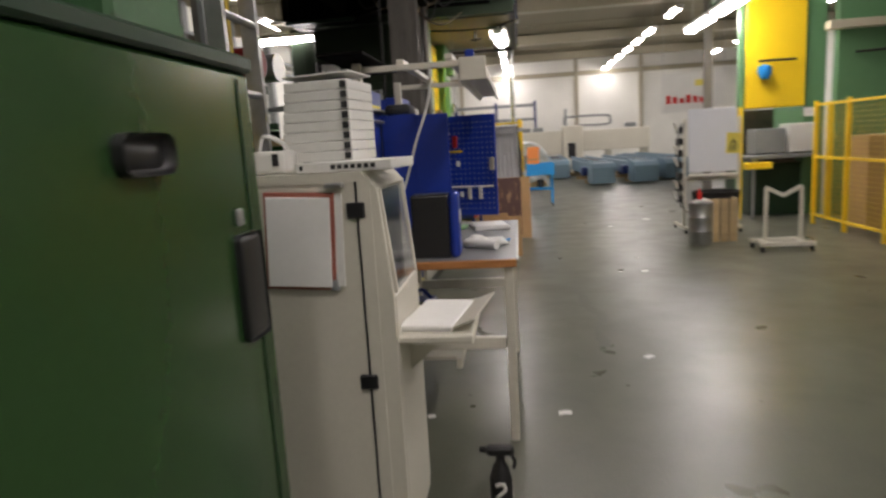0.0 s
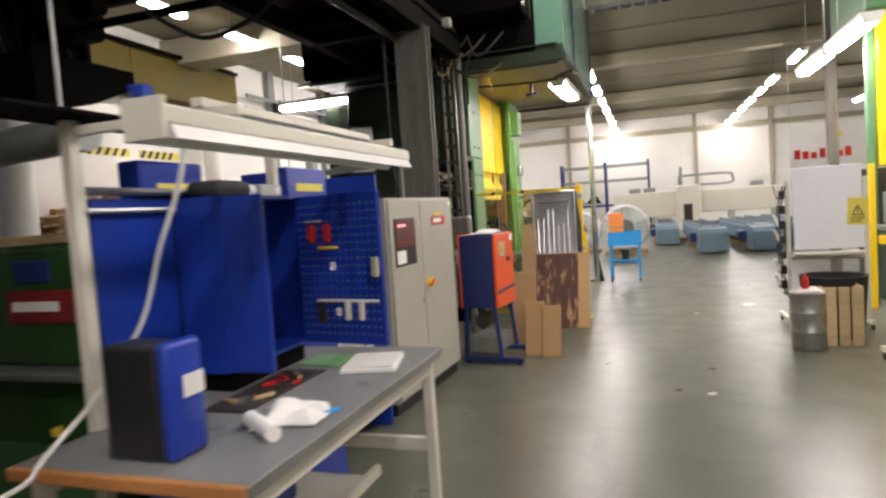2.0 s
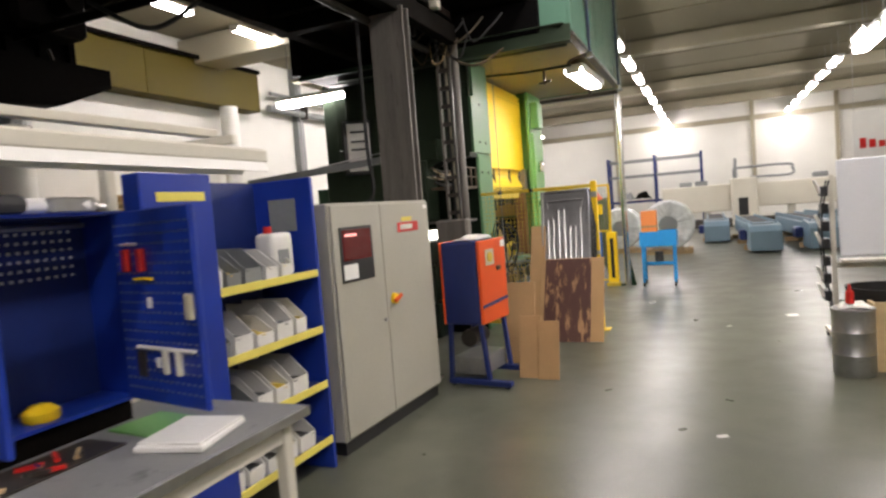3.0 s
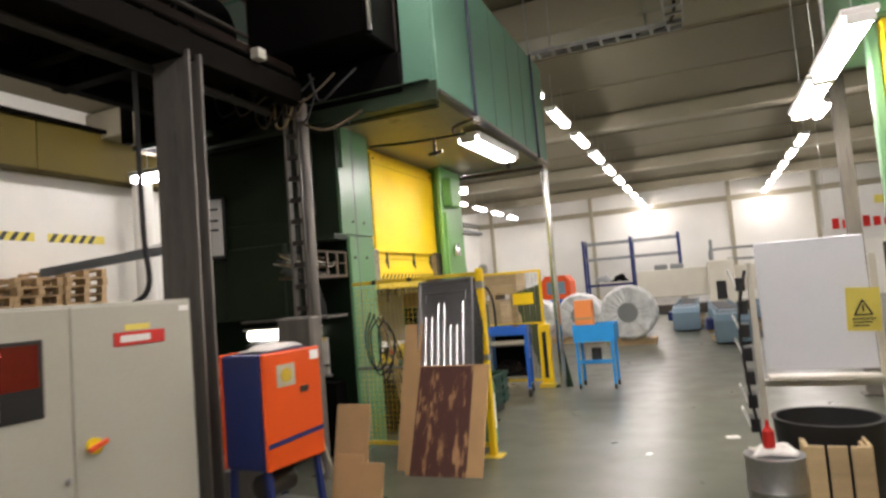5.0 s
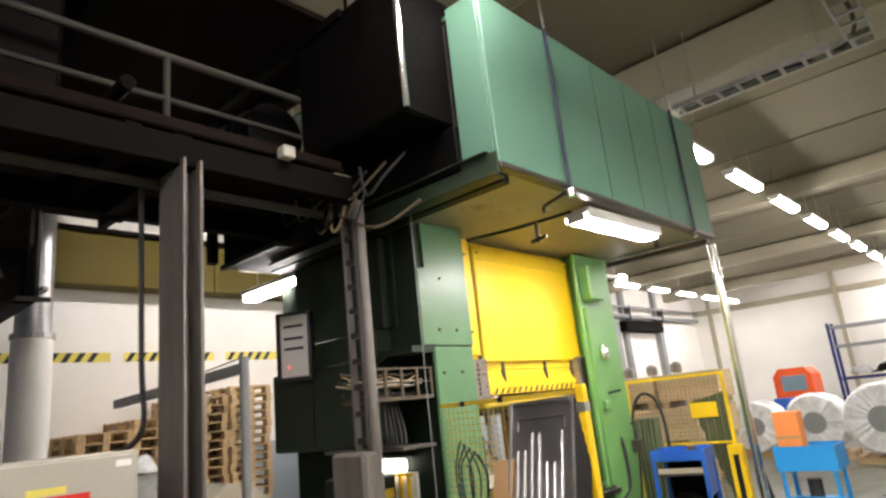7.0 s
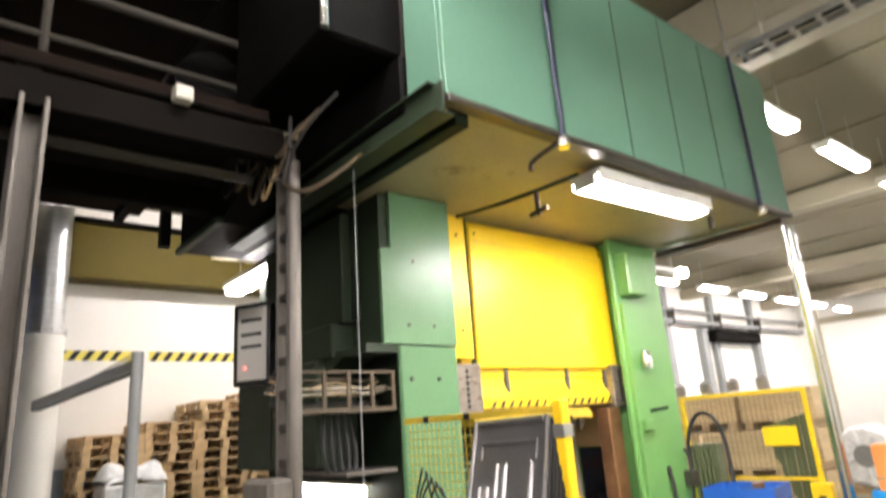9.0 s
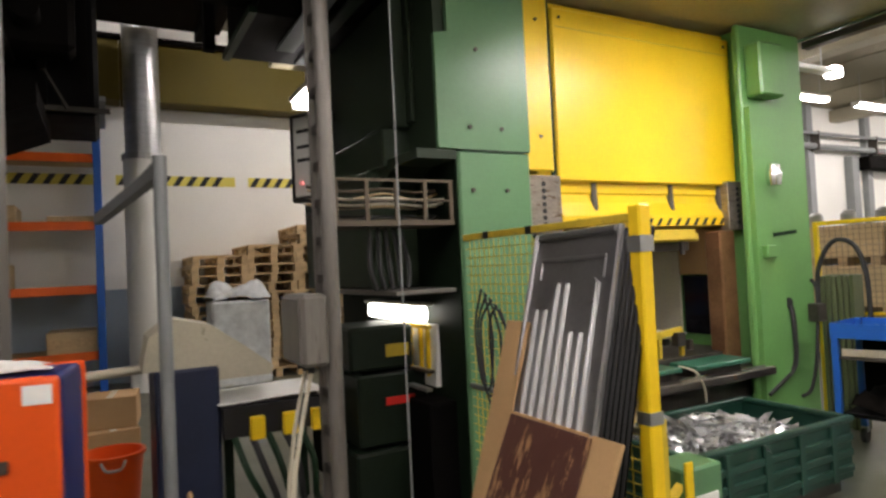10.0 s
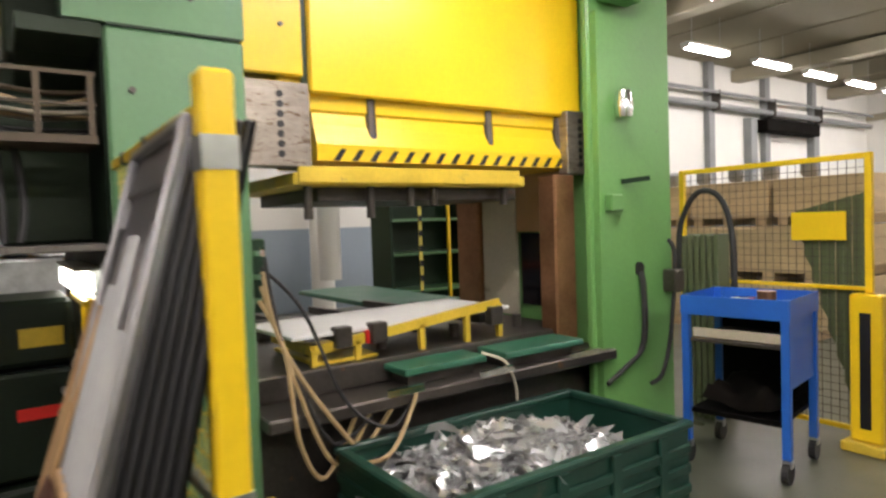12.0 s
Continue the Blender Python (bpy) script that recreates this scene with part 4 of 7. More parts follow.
part("conduit", hose([(-1.37, 6.8, 3.3), (-1.38, 6.82, 2.2), (-1.36, 6.82, 1.75), (-1.55, 6.7, 1.62)], 0.018, 6), M_RUBBER, c, smooth=True)
girder_column(-1.0, 1.62, 0.10, 0.10, 3.36, "thin grey steel platform post")

# pipe and cable ladder rising beside the press
pc = thing("cable_riser", (-1.2, 8.4, 0), "dull steel pipe and brown cable ladder with a junction box", "cable ladder")
part("pipe", rod((-1.14, 8.4, 0), (-1.14, 8.4, 3.40), 0.042, 14), M_COLUMN, pc, smooth=True)
for x in (-1.36, -1.215):
    part("ladder_rail", box(x, x + 0.022, 8.38, 8.44, 0.3, 3.5), M_COLUMN, pc)
for k in range(15):
    part("rung", box(-1.338, -1.215, 8.39, 8.43, 0.5 + k * 0.2, 0.545 + k * 0.2), M_DULL, pc)
for i in range(3):
    part("cable", hose([(-1.31 + 0.03 * i, 8.455, 3.5), (-1.30 + 0.03 * i, 8.46, 2.2), (-1.29 + 0.035 * i, 8.455, 1.4)], 0.014, 6), (M_RUBBER, M_OFFW, M_RUBBER)[i], pc, smooth=True)
jb = part("junction_box", box(-1.45, -1.07, 8.22, 8.36, 1.09, 1.45, 0.02), M_COLUMN, pc, "beige-grey junction box")
part("box_lid", box(-1.43, -1.09, 8.21, 8.22, 1.11, 1.43, 0.004), M_COLUMN, jb)
for i in range(3):
    part("gland", rod((-1.38 + 0.1 * i, 8.29, 1.09), (-1.38 + 0.1 * i, 8.29, 1.05), 0.018, 8), M_BLACK, jb)
for i in range(2):
    part("loose_cable", hose([(-1.28 + 0.1 * i, 8.29, 1.06), (-1.22 + 0.1 * i, 8.2, 0.75), (-1.06 + 0.08 * i, 8.12, 0.45), (-1.0 + 0.1 * i, 8.15, 0.12)], 0.012, 6), M_OFFW, pc, smooth=True)
for i in range(5):
    a = -1.62 + 0.11 * i
    part("cable_loop", hose([(a, 8.33, 3.44), (a + 0.05, 8.28, 3.30 - 0.05 * (i % 3)), (a + 0.16, 8.27, 3.20 + 0.05 * (i % 2)), (a + 0.24, 8.31, 3.42)], 0.011, 6), (M_WIREB, M_RUBBER, M_HOSE, M_WIREB, M_RUBBER)[i], pc, smooth=True)

pc.location.x += 0.075

# ---- green switch cabinet at the start ----
g = thing("switch_cabinet", (-0.8, 0, 0), "large dark green steel machine cabinet with black recessed grips", "cabinet")
part("body", box(-1.25, -0.47, -1.7, 0.68, 0.0, 1.66, 0.012), M_BOTTLE, g)
part("top_lip", box(-1.26, -0.46, -1.71, 0.69, 1.66, 1.70, 0.008), M_DGREEN, g, "dark green top lip")
part("door_gap", box(-0.47, -0.466, 0.60, 0.606, 0.05, 1.64), M_DGREEN, g)
part("grip", box(-0.475, -0.463, 0.10, 0.265, 1.435, 1.51, 0.028, seg=3), M_BLACK, g, "black recessed grip", smooth=True)
part("grip", box(-0.475, -0.455, 0.50, 0.63, 1.02, 1.28, 0.02, seg=3), M_BLACK, g, "black recessed door grip", smooth=True)
part("key_lock", box(-0.47, -0.458, 0.52, 0.55, 1.30, 1.34, 0.004), M_STEEL, g)

# green machine with motors and a ladder behind it
gm = thing("green_machine", (-1.5, 1.6, 0), "green machine frame with a red motor and drive housing", "machine")
part("frame", box(-1.9, -1.12, 1.0, 1.65, 0, 2.0, 0.02), M_MGREEN, gm)
part("side_case", box(-1.12, -0.92, 0.85, 1.25, 0.3, 2.05, 0.02), M_MGREEN, gm)
part("label_plate", box(-0.92, -0.915, 0.95, 1.15, 1.72, 1.84), M_DYELLOW, gm)
part("green_motor", rod((-1.62, 1.3, 2.09), (-1.35, 1.3, 2.09), 0.09, 18), M_MGREEN, gm, smooth=True)
rm = part("red_motor", rod((-1.20, 2.05, 1.88), (-1.0, 2.05, 1.88), 0.072, 20), M_DRED, gm, "dark red electric motor", smooth=True)
part("motor_cap", rod((-1.0, 2.05, 1.88), (-0.98, 2.05, 1.88), 0.066, 20), M_DRED, rm)
part("motor_body", rod((-1.42, 2.05, 1.88), (-1.20, 2.05, 1.88), 0.08, 18), M_BLACK, rm, smooth=True)
part("motor_shelf", box(-1.45, -1.02, 1.9, 2.2, 1.75, 1.79), M_DGREEN, gm)
part("motor_stand", box(-1.45, -1.2, 1.66, 2.2, 0.0, 1.75, 0.01), M_DGREEN, gm)
part("dark_gear", box(-1.15, -0.95, 1.25, 1.5, 1.1, 1.5, 0.03), M_BLACK, gm)
part("upper_case", box(-2.4, -1.9, 2.2, 2.8, 0.0, 3.1, 0.02), M_DGREEN, gm)
ld = thing("ladder", (-0.95, 1.6, 0), "grey galvanised ladder standing against the machine", "ladder")
for y in (1.42, 1.72):
    part("stile", bar((-0.86, y, 0), (-0.90, y, 3.36), 0.03, 0.065, up=(1, 0, 0)), M_STEEL, ld)
for k in range(11):
    z = 0.3 + 0.28 * k
    part("rung", rod((-0.866, 1.43, z), (-0.866, 1.71, z), 0.016, 8), M_STEEL, ld)
part("back_board", box(-0.97, -0.95, 1.46, 1.69, 1.2, 3.3), M_GREYP, ld, "grey backing board")
part("yellow_strip", box(-0.945, -0.935, 1.63, 1.66, 1.2, 3.3), M_DYELLOW, ld)

# green machine with the red plate
rmach = thing("green_cabinet", (-1.1, 2.9, 0), "dark green machine cabinet with a red name plate", "cabinet")
part("upper", box(-1.55, -0.78, 2.52, 3.4, 1.06, 1.50, 0.015), M_BOTTLE, rmach)
part("shelf", box(-1.6, -0.70, 2.42, 3.4, 1.03, 1.06, 0.006), M_STEEL, rmach)
part("lower", box(-1.55, -0.74, 2.50, 3.4, 0, 1.03, 0.015), M_BOTTLE, rmach)
part("lower_door", box(-1.4, -0.78, 2.485, 2.50, 0.1, 0.78, 0.006), M_MGREEN, rmach)
part("knob", rod((-0.95, 2.485, 0.84), (-0.95, 2.46, 0.84), 0.018, 10), M_DYELLOW, rmach)
pl = part("name_plate", box(-1.18, -0.86, 2.512, 2.52, 1.22, 1.34, 0.003), M_DRED, rmach, "red plate with white bars")
part("plate_bar", box(-1.15, -0.93, 2.508, 2.512, 1.265, 1.30), M_WHITE, pl)
part("blue_plate", box(-1.13, -0.96, 2.512, 2.52, 1.37, 1.45, 0.003), M_NAVY, rmach)

# ---- computer cabinet ----
pcab = thing("computer_cabinet", (-0.45, 1.32, 0), "cream computer cabinet with a window, monitor and folding shelf", "computer cabinet")
X0, X1, Y0, Y1 = -0.78, -0.23, 1.08, 1.56
sidep = [(X0, 0.06), (X1 - 0.02, 0.06), (X1, 0.10), (X1, 0.98), (X1 - 0.03, 1.33), (X1 - 0.08, 1.38), (X0, 1.38)]
part("side_panel", prism(sidep, "y", Y0, Y0 + 0.025), M_CREAM, pcab)
part("side_panel", prism(sidep, "y", Y1 - 0.025, Y1), M_CREAM, pcab)
part("back", box(X0, X0 + 0.02, Y0 + 0.025, Y1 - 0.025, 0.06, 1.38), M_CREAM, pcab)
part("top", prism([(X0, 1.36), (X1 - 0.08, 1.36), (X1 - 0.04, 1.325), (X1 - 0.03, 1.335), (X1 - 0.078, 1.392), (X0, 1.392)], "y", Y0 - 0.005, Y1 + 0.005), M_CREAM, pcab)
part("front_panel", box(X1 - 0.03, X1 + 0.002, Y0 + 0.026, Y1 - 0.026, 0.07, 0.98, 0.004), M_CREAM, pcab)
part("plinth", box(X0 + 0.03, X1 - 0.05, Y0 + 0.03, Y1 - 0.03, 0, 0.06), M_BLACK, pcab)
wf = part("window_frame", bar((X1 - 0.005, Y0 + 0.04, 0.99), (X1 - 0.04, Y0 + 0.04, 1.33), 0.03, 0.02, up=(0, 1, 0)), M_CREAM, pcab)
pane = part("window_pane", prism([(X1 - 0.008, 0.985), (X1 - 0.004, 0.985), (X1 - 0.036, 1.325), (X1 - 0.040, 1.325)], "y", Y0 + 0.03, Y1 - 0.03), M_GLASS, pcab, "clear window pane")
pane.visible_shadow = False
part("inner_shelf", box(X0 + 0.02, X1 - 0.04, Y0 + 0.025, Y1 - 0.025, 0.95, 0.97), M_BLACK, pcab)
# Black sheets added over the cream inside stand in for its shade
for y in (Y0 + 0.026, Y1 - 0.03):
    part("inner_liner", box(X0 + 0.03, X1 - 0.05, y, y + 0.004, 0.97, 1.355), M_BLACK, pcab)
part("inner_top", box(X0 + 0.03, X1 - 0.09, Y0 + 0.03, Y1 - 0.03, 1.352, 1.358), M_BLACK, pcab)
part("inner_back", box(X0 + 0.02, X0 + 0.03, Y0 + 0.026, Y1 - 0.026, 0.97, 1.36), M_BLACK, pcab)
part("door_strip", box(X1 - 0.10, X1 - 0.094, Y0 - 0.004, Y0, 0.08, 1.36), M_INK, pcab)
for z in (1.27, 0.70):
    part("hinge", box(X1 - 0.13, X1 - 0.07, Y0 - 0.014, Y0, z - 0.025, z + 0.025, 0.004), M_BLACK, pcab, "black hinge")
part("far_upright", box(X1 - 0.09, X1 - 0.05, Y0 - 0.006, Y0 - 0.001, 0.08, 1.35), M_CREAM, pcab)
sh = part("folding_shelf", box(X1, 0.02, Y0 + 0.02, Y1 - 0.05, 0.815, 0.845, 0.006), M_CREAM, pcab)
part("shelf_bracket", prism([(X1, 0.815), (X1 + 0.18, 0.815), (X1, 0.66)], "y", Y0 + 0.22, Y0 + 0.24), M_CREAM, sh)
mon = thing("monitor", (-0.45, 1.3, 0.97), "silver-rimmed black computer monitor showing a small logo", "monitor")
turn = dict(rx=-8, rz=-8)
MC = (-0.42, 1.28, 1.12)
part("case", about(box(-0.66, -0.40, 1.09, 1.44, 0.985, 1.30, 0.02), MC, **turn), M_BLACK, mon)
rim = bmesh.new()
for q in ((1.08, 1.45, 0.985, 1.025), (1.08, 1.095, 1.025, 1.30), (1.435, 1.45, 1.025, 1.30), (1.095, 1.435, 1.29, 1.30)):
    box(-0.40, -0.375, *q, 0.004, rim)
part("bezel", about(rim, MC, **turn), M_GREYP, mon, "silver-grey bezel")
part("screen", about(box(-0.40, -0.392, 1.095, 1.435, 1.025, 1.29), MC, **turn), M_SCREEN, mon, "dark glossy screen")
part("logo", about(box(-0.392, -0.390, 1.215, 1.275, 1.125, 1.142), MC, **turn), M_LOGO_LIGHT, mon)
for k, (p, q, mm) in enumerate(((0, 0, M_RED), (1, 0, M_LGREEN), (0, 1, M_SKY), (1, 1, M_NOTE))):
    part("logo_tile", about(box(-0.392, -0.390, 1.242 + p * 0.016, 1.256 + p * 0.016, 1.166 - q * 0.016, 1.180 - q * 0.016), MC, **turn), mm, mon)
part("base", box(-0.62, -0.44, 1.18, 1.40, 0.97, 0.995, 0.006), M_GREYP, mon)

cb = thing("clipboard", (-0.5, 1.07, 1.18), "red-brown clipboard with white papers on the cabinet side", "clipboard")
part("board", about(box(-0.635, -0.40, Y0 - 0.014, Y0 - 0.004, 1.02, 1.335, 0.003), (-0.5, 1.07, 1.2), ry=3), M_CLIP, cb)
part("paper_pad", about(box(-0.625, -0.415, Y0 - 0.022, Y0 - 0.014, 1.03, 1.32, 0.002), (-0.5, 1.07, 1.2), ry=3), M_PAPER, cb, "white sheets")
part("plastic_sleeve", about(box(-0.41, -0.375, Y0 - 0.012, Y0 - 0.006, 1.03, 1.33, 0.002), (-0.5, 1.07, 1.2), ry=2), M_WHITE, cb)
part("clip", box(-0.42, -0.36, Y0 - 0.03, Y0 - 0.004, 1.345, 1.36, 0.004), M_STEEL, cb)

bk = thing("open_folder", (-0.05, 1.3, 0.845), "cream paper folder lying on the folding shelf", "folder")
part("page_block", about(box(-0.22, -0.03, 1.14, 1.50, 0.846, 0.866, 0.004), (-0.1, 1.3, 0.85), rz=-8), M_PAPER, bk)
part("cover", about(prism([(-0.03, 0.862), (0.045, 0.892), (0.047, 0.887), (-0.03, 0.857)], "y", 1.14, 1.52), (-0.1, 1.3, 0.85), rz=-8), M_CREAM, bk)

tr = thing("letter_tray_stack", (-0.45, 1.4, 1.42), "stack of white plastic letter trays on the cabinet", "letter trays")
for k in range(8):
    z = 1.425 + k * 0.034
    part("tray", about(box(-0.62 + 0.004 * k, -0.36, 1.27, 1.52, z, z + 0.0325, 0.003), (-0.45, 1.4, 1.4), rz=-6), M_WHITE, tr)
    part("label_holder", about(box(-0.385, -0.365, 1.262, 1.27, z + 0.006, z + 0.028), (-0.45, 1.4, 1.4), rz=-6), M_INK, tr)
part("top_sheet", about(prism([(-0.60, 1.712), (-0.36, 1.722), (-0.36, 1.726), (-0.60, 1.716)], "y", 1.28, 1.52), (-0.45, 1.4, 1.4), rz=-6), M_PAPER, tr)
bx = thing("catalogue_box", (-0.4, 1.2, 1.392), "flat white box with a black word on its edge", "box")
part("box", about(box(-0.52, -0.20, 1.10, 1.40, 1.393, 1.425, 0.003), (-0.4, 1.2, 1.4), rz=-4), M_WHITE, bx)
for k in range(7):
    part("print_bar", about(box(-0.40 + k * 0.022, -0.385 + k * 0.022, 1.098, 1.10, 1.402, 1.416), (-0.4, 1.2, 1.4), rz=-4), M_INK, bx)
part("print_dot", about(box(-0.505, -0.495, 1.098, 1.10, 1.402, 1.416), (-0.4, 1.2, 1.4), rz=-4), M_INK, bx)
ph = thing("desk_telephone", (-0.68, 1.25, 1.392), "white desk device with a curved cable on the cabinet", "telephone")
part("body", box(-0.76, -0.58, 1.16, 1.36, 1.393, 1.47, 0.015, seg=2), M_WHITE, ph)
part("dark_key", box(-0.62, -0.60, 1.155, 1.16, 1.42, 1.46), M_INK, ph)
part("cable", hose([(-0.7, 1.25, 1.47), (-0.68, 1.25, 1.52), (-0.62, 1.25, 1.5), (-0.60, 1.25, 1.47)], 0.008, 6), M_WHITE, ph, smooth=True)

sp = thing("spray_bottle", (0.02, 1.72, 0), "black spray bottle with white print standing on the floor", "spray bottle")
part("bottle", spun([(0.04, 0), (0.045, 0.01), (0.045, 0.15), (0.03, 0.2), (0.018, 0.22), (0.018, 0.25)], (0.02, 1.75, 0), 18), M_BLACK, sp, smooth=True)
part("print", about(hose([(0.0, 1.703, 0.14), (0.03, 1.702, 0.145), (0.035, 1.702, 0.12), (0.005, 1.703, 0.09), (0.0, 1.703, 0.065), (0.04, 1.703, 0.06)], 0.007, 6), (0.02, 1.703, 0.1), rz=0), M_WHITE, sp, "white printed swirl")
part("spray_head", box(-0.035, 0.075, 1.73, 1.77, 0.245, 0.285, 0.01), M_BLACK, sp)
part("trigger", hose([(0.06, 1.75, 0.25), (0.075, 1.75, 0.22), (0.07, 1.75, 0.19)], 0.008, 6), M_BLACK, sp)
part("nozzle", rod((-0.035, 1.75, 0.268), (-0.06, 1.75, 0.268), 0.012, 8), M_BLACK, sp)
sp.location = (0.07, 1.42, 0)

# ---- workbench ----
wb = thing("workbench", (-0.2, 2.78, 0), "steel workbench with grey top, orange wood edge and lamp frame", "workbench")
BX0, BX1, BY0, BY1 = -0.60, 0.16, 2.03, 3.50
part("top", box(BX0, BX1, BY0 + 0.012, BY1, 0.885, 0.915, 0.004), M_BENCH, wb)
part("wood_edge", box(BX0, BX1 - 0.002, BY0 - 0.008, BY0 + 0.012, 0.878, 0.915, 0.004), M_OAK, wb, "orange-brown wooden edge")
part("front_edge", box(BX1, BX1 + 0.006, BY0, BY1, 0.882, 0.913), M_STEEL, wb)
for x in (BX0 + 0.06, BX1 - 0.04):
    for y in (BY0 + 0.05, BY1 - 0.10):
        part("leg", box(x - 0.022, x + 0.022, y - 0.022, y + 0.022, 0.0, 0.884, 0.004), M_CREAM, wb)
    part("side_rail", box(x - 0.018, x + 0.018, BY0 + 0.075, BY1 - 0.125, 0.82, 0.88, 0.003), M_CREAM, wb)
for y in (BY0 + 0.05, BY1 - 0.10):
    part("cross_rail", box(BX0 + 0.085, BX1 - 0.065, y - 0.015, y + 0.015, 0.47, 0.53, 0.003), M_CREAM, wb)
part("long_rail", box(BX0 + 0.045, BX0 + 0.075, BY0 + 0.075, BY1 - 0.125, 0.47, 0.52, 0.003), M_CREAM, wb)
part("lower_shelf", box(BX0 + 0.08, -0.16, BY0 + 0.2, BY1 - 0.2, 0.36, 0.38, 0.004), M_CREAM, wb)
part("shelf_rail", box(-0.16, -0.13, BY0 + 0.1, BY1 - 0.12, 0.35, 0.40, 0.004), M_CREAM, wb)
for y in (2.33, 3.42):
    part("upright", box(BX0 - 0.022, BX0 + 0.022, y - 0.022, y + 0.022, 0.0, 1.88, 0.004), M_CREAM, wb)
    a = part("arm", box(BX0 + 0.023, 0.02, y - 0.012, y + 0.012, 1.83, 1.86, 0.003), M_CREAM, wb)
part("cross_tube", rod((BX0, 2.34, 1.665), (BX0, 3.42, 1.665), 0.014, 8), M_STEEL, wb, smooth=True)
part("cross_tube", rod((BX0 + 0.03, 2.34, 1.60), (BX0 + 0.03, 3.42, 1.60), 0.010, 8), M_STEEL, wb, smooth=True)
bl = part("bench_lamp", box(-0.05, 0.05, 2.0, 3.55, 1.765, 1.815, 0.008), M_CREAM, wb, "unlit cream bench lamp")
part("lamp_shade", prism([(-0.065, 1.735), (-0.05, 1.768), (0.05, 1.768), (0.065, 1.735), (0.05, 1.735), (0.04, 1.757), (-0.04, 1.757), (-0.05, 1.735)], "y", 2.02, 3.53), M_WHITE, bl)
part("lamp_end", box(-0.06, 0.06, 1.985, 2.0, 1.73, 1.83, 0.004), M_CREAM, bl)
part("blue_cap", box(-0.03, 0.01, 1.985, 2.02, 1.83, 1.86, 0.004), M_BLUE, bl, "small blue cap")
part("tool_rail", box(-0.16, -0.12, 2.35, 3.5, 1.872, 1.90, 0.003), M_CREAM, wb)
part("top_rail", box(-0.40, -0.36, 2.33, 3.42, 1.86, 1.885, 0.003), M_CREAM, wb)
part("dark_rail", box(-0.72, -0.50, 2.05, 2.9, 1.885, 1.90, 0.003), M_DARKB, wb, "dark flat rail on the frame")
part("cable", hose([(-0.24, 2.42, 1.86), (-0.26, 2.40, 1.68), (-0.33, 2.37, 1.48), (-0.40, 2.34, 1.25), (-0.47, 2.22, 1.06), (-0.50, 2.06, 0.935), (-0.47, 1.97, 0.90), (-0.42, 1.75, 0.92), (-0.36, 1.575, 1.0)], 0.0075, 6), M_WHITE, wb, "white lamp cable", smooth=True)

# blue tool cabinet standing open on the bench
tc = thing("tool_cabinet", (-0.4, 3.0, 0.915), "open cobalt blue perforated tool cabinet on the bench", "tool cabinet")
CZ0, CZ1, CX0, CX1, CY0, CY1 = 1.0, 1.625, -0.585, -0.385, 2.72, 3.29
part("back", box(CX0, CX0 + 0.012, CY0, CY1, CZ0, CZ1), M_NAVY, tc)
part("side", box(CX0 + 0.012, CX1, CY0, CY0 + 0.012, CZ0, CZ1), M_BLUE, tc)
part("side", box(CX0 + 0.012, CX1, CY1 - 0.012, CY1, CZ0, CZ1), M_BLUE, tc)
part("top", box(CX0, CX1, CY0, CY1, CZ1, CZ1 + 0.012), M_BLUE, tc)
part("floor_plate", box(CX0, CX1, CY0, CY1, CZ0 - 0.012, CZ0), M_BLUE, tc)
part("stand", box(CX0 + 0.02, CX1 - 0.02, CY0 + 0.03, CY1 - 0.03, 0.915, CZ0 - 0.012), M_DARKB, tc)
dl = part("door", box(CX1, -0.20, CY0 - 0.006, CY0 + 0.014, CZ0 - 0.005, CZ1 + 0.005, 0.004), M_BLUE, tc, "open blue door")
dr = part("door", about(box(CX1, 0.055, CY1 - 0.05, CY1 - 0.03, CZ0 - 0.005, CZ1 + 0.005, 0.004), (CX1, CY1 - 0.04, 1.3), rz=-11), M_BLUE, tc, "open blue perforated door")
holes = bmesh.new()
for i in range(14):
    for j in range(18):
        x, z = CX1 + 0.025 + i * 0.030, CZ0 + 0.04 + j * 0.032
        box(x - 0.004, x + 0.004, CY1 - 0.0515, CY1 - 0.05, z - 0.004, z + 0.004, bm=holes)
tagged(part("door_holes", about(holes, (CX1, CY1 - 0.04, 1.3), rz=-11), M_STEEL, dr), kind="stuff")
holes = bmesh.new()
for i in range(16):
    for j in range(16):
        y, z = CY0 + 0.05 + i * 0.030, CZ0 + 0.13 + j * 0.03
        if j > 9 or i < 3:
            box(CX0 + 0.012, CX0 + 0.0135, y - 0.005, y + 0.005, z - 0.005, z + 0.005, bm=holes)
tagged(part("back_holes", holes, M_WALL, tc), kind="stuff")


def on_door(name, x0, x1, z0, z1, d, m, lab):
    part(name, about(box(CX1 + x0, CX1 + x1, CY1 - 0.052 - d, CY1 - 0.052, CZ0 + z0, CZ0 + z1, min(d, 0.01) * 0.4), (CX1, CY1 - 0.04, 1.3), rz=-11), m, dr, lab)


on_door("hook_rail", 0.06, 0.15, 0.515, 0.525, 0.012, M_WHITE, "")
on_door("red_tool", 0.08, 0.11, 0.43, 0.505, 0.02, M_RED, "red hand tool")
on_door("red_tool", 0.165, 0.195, 0.43, 0.505, 0.02, M_RED, "red hand tool")
on_door("yellow_ruler", 0.12, 0.23, 0.40, 0.412, 0.012, M_YELLOW, "yellow ruler")
on_door("label_tag", 0.18, 0.205, 0.31, 0.345, 0.004, M_WHITE, "")
on_door("tool_rail", 0.10, 0.42, 0.175, 0.187, 0.015, M_WHITE, "pale tool rail")
on_door("plier", 0.25, 0.275, 0.10, 0.18, 0.018, M_CREAM, "cream hand tool")
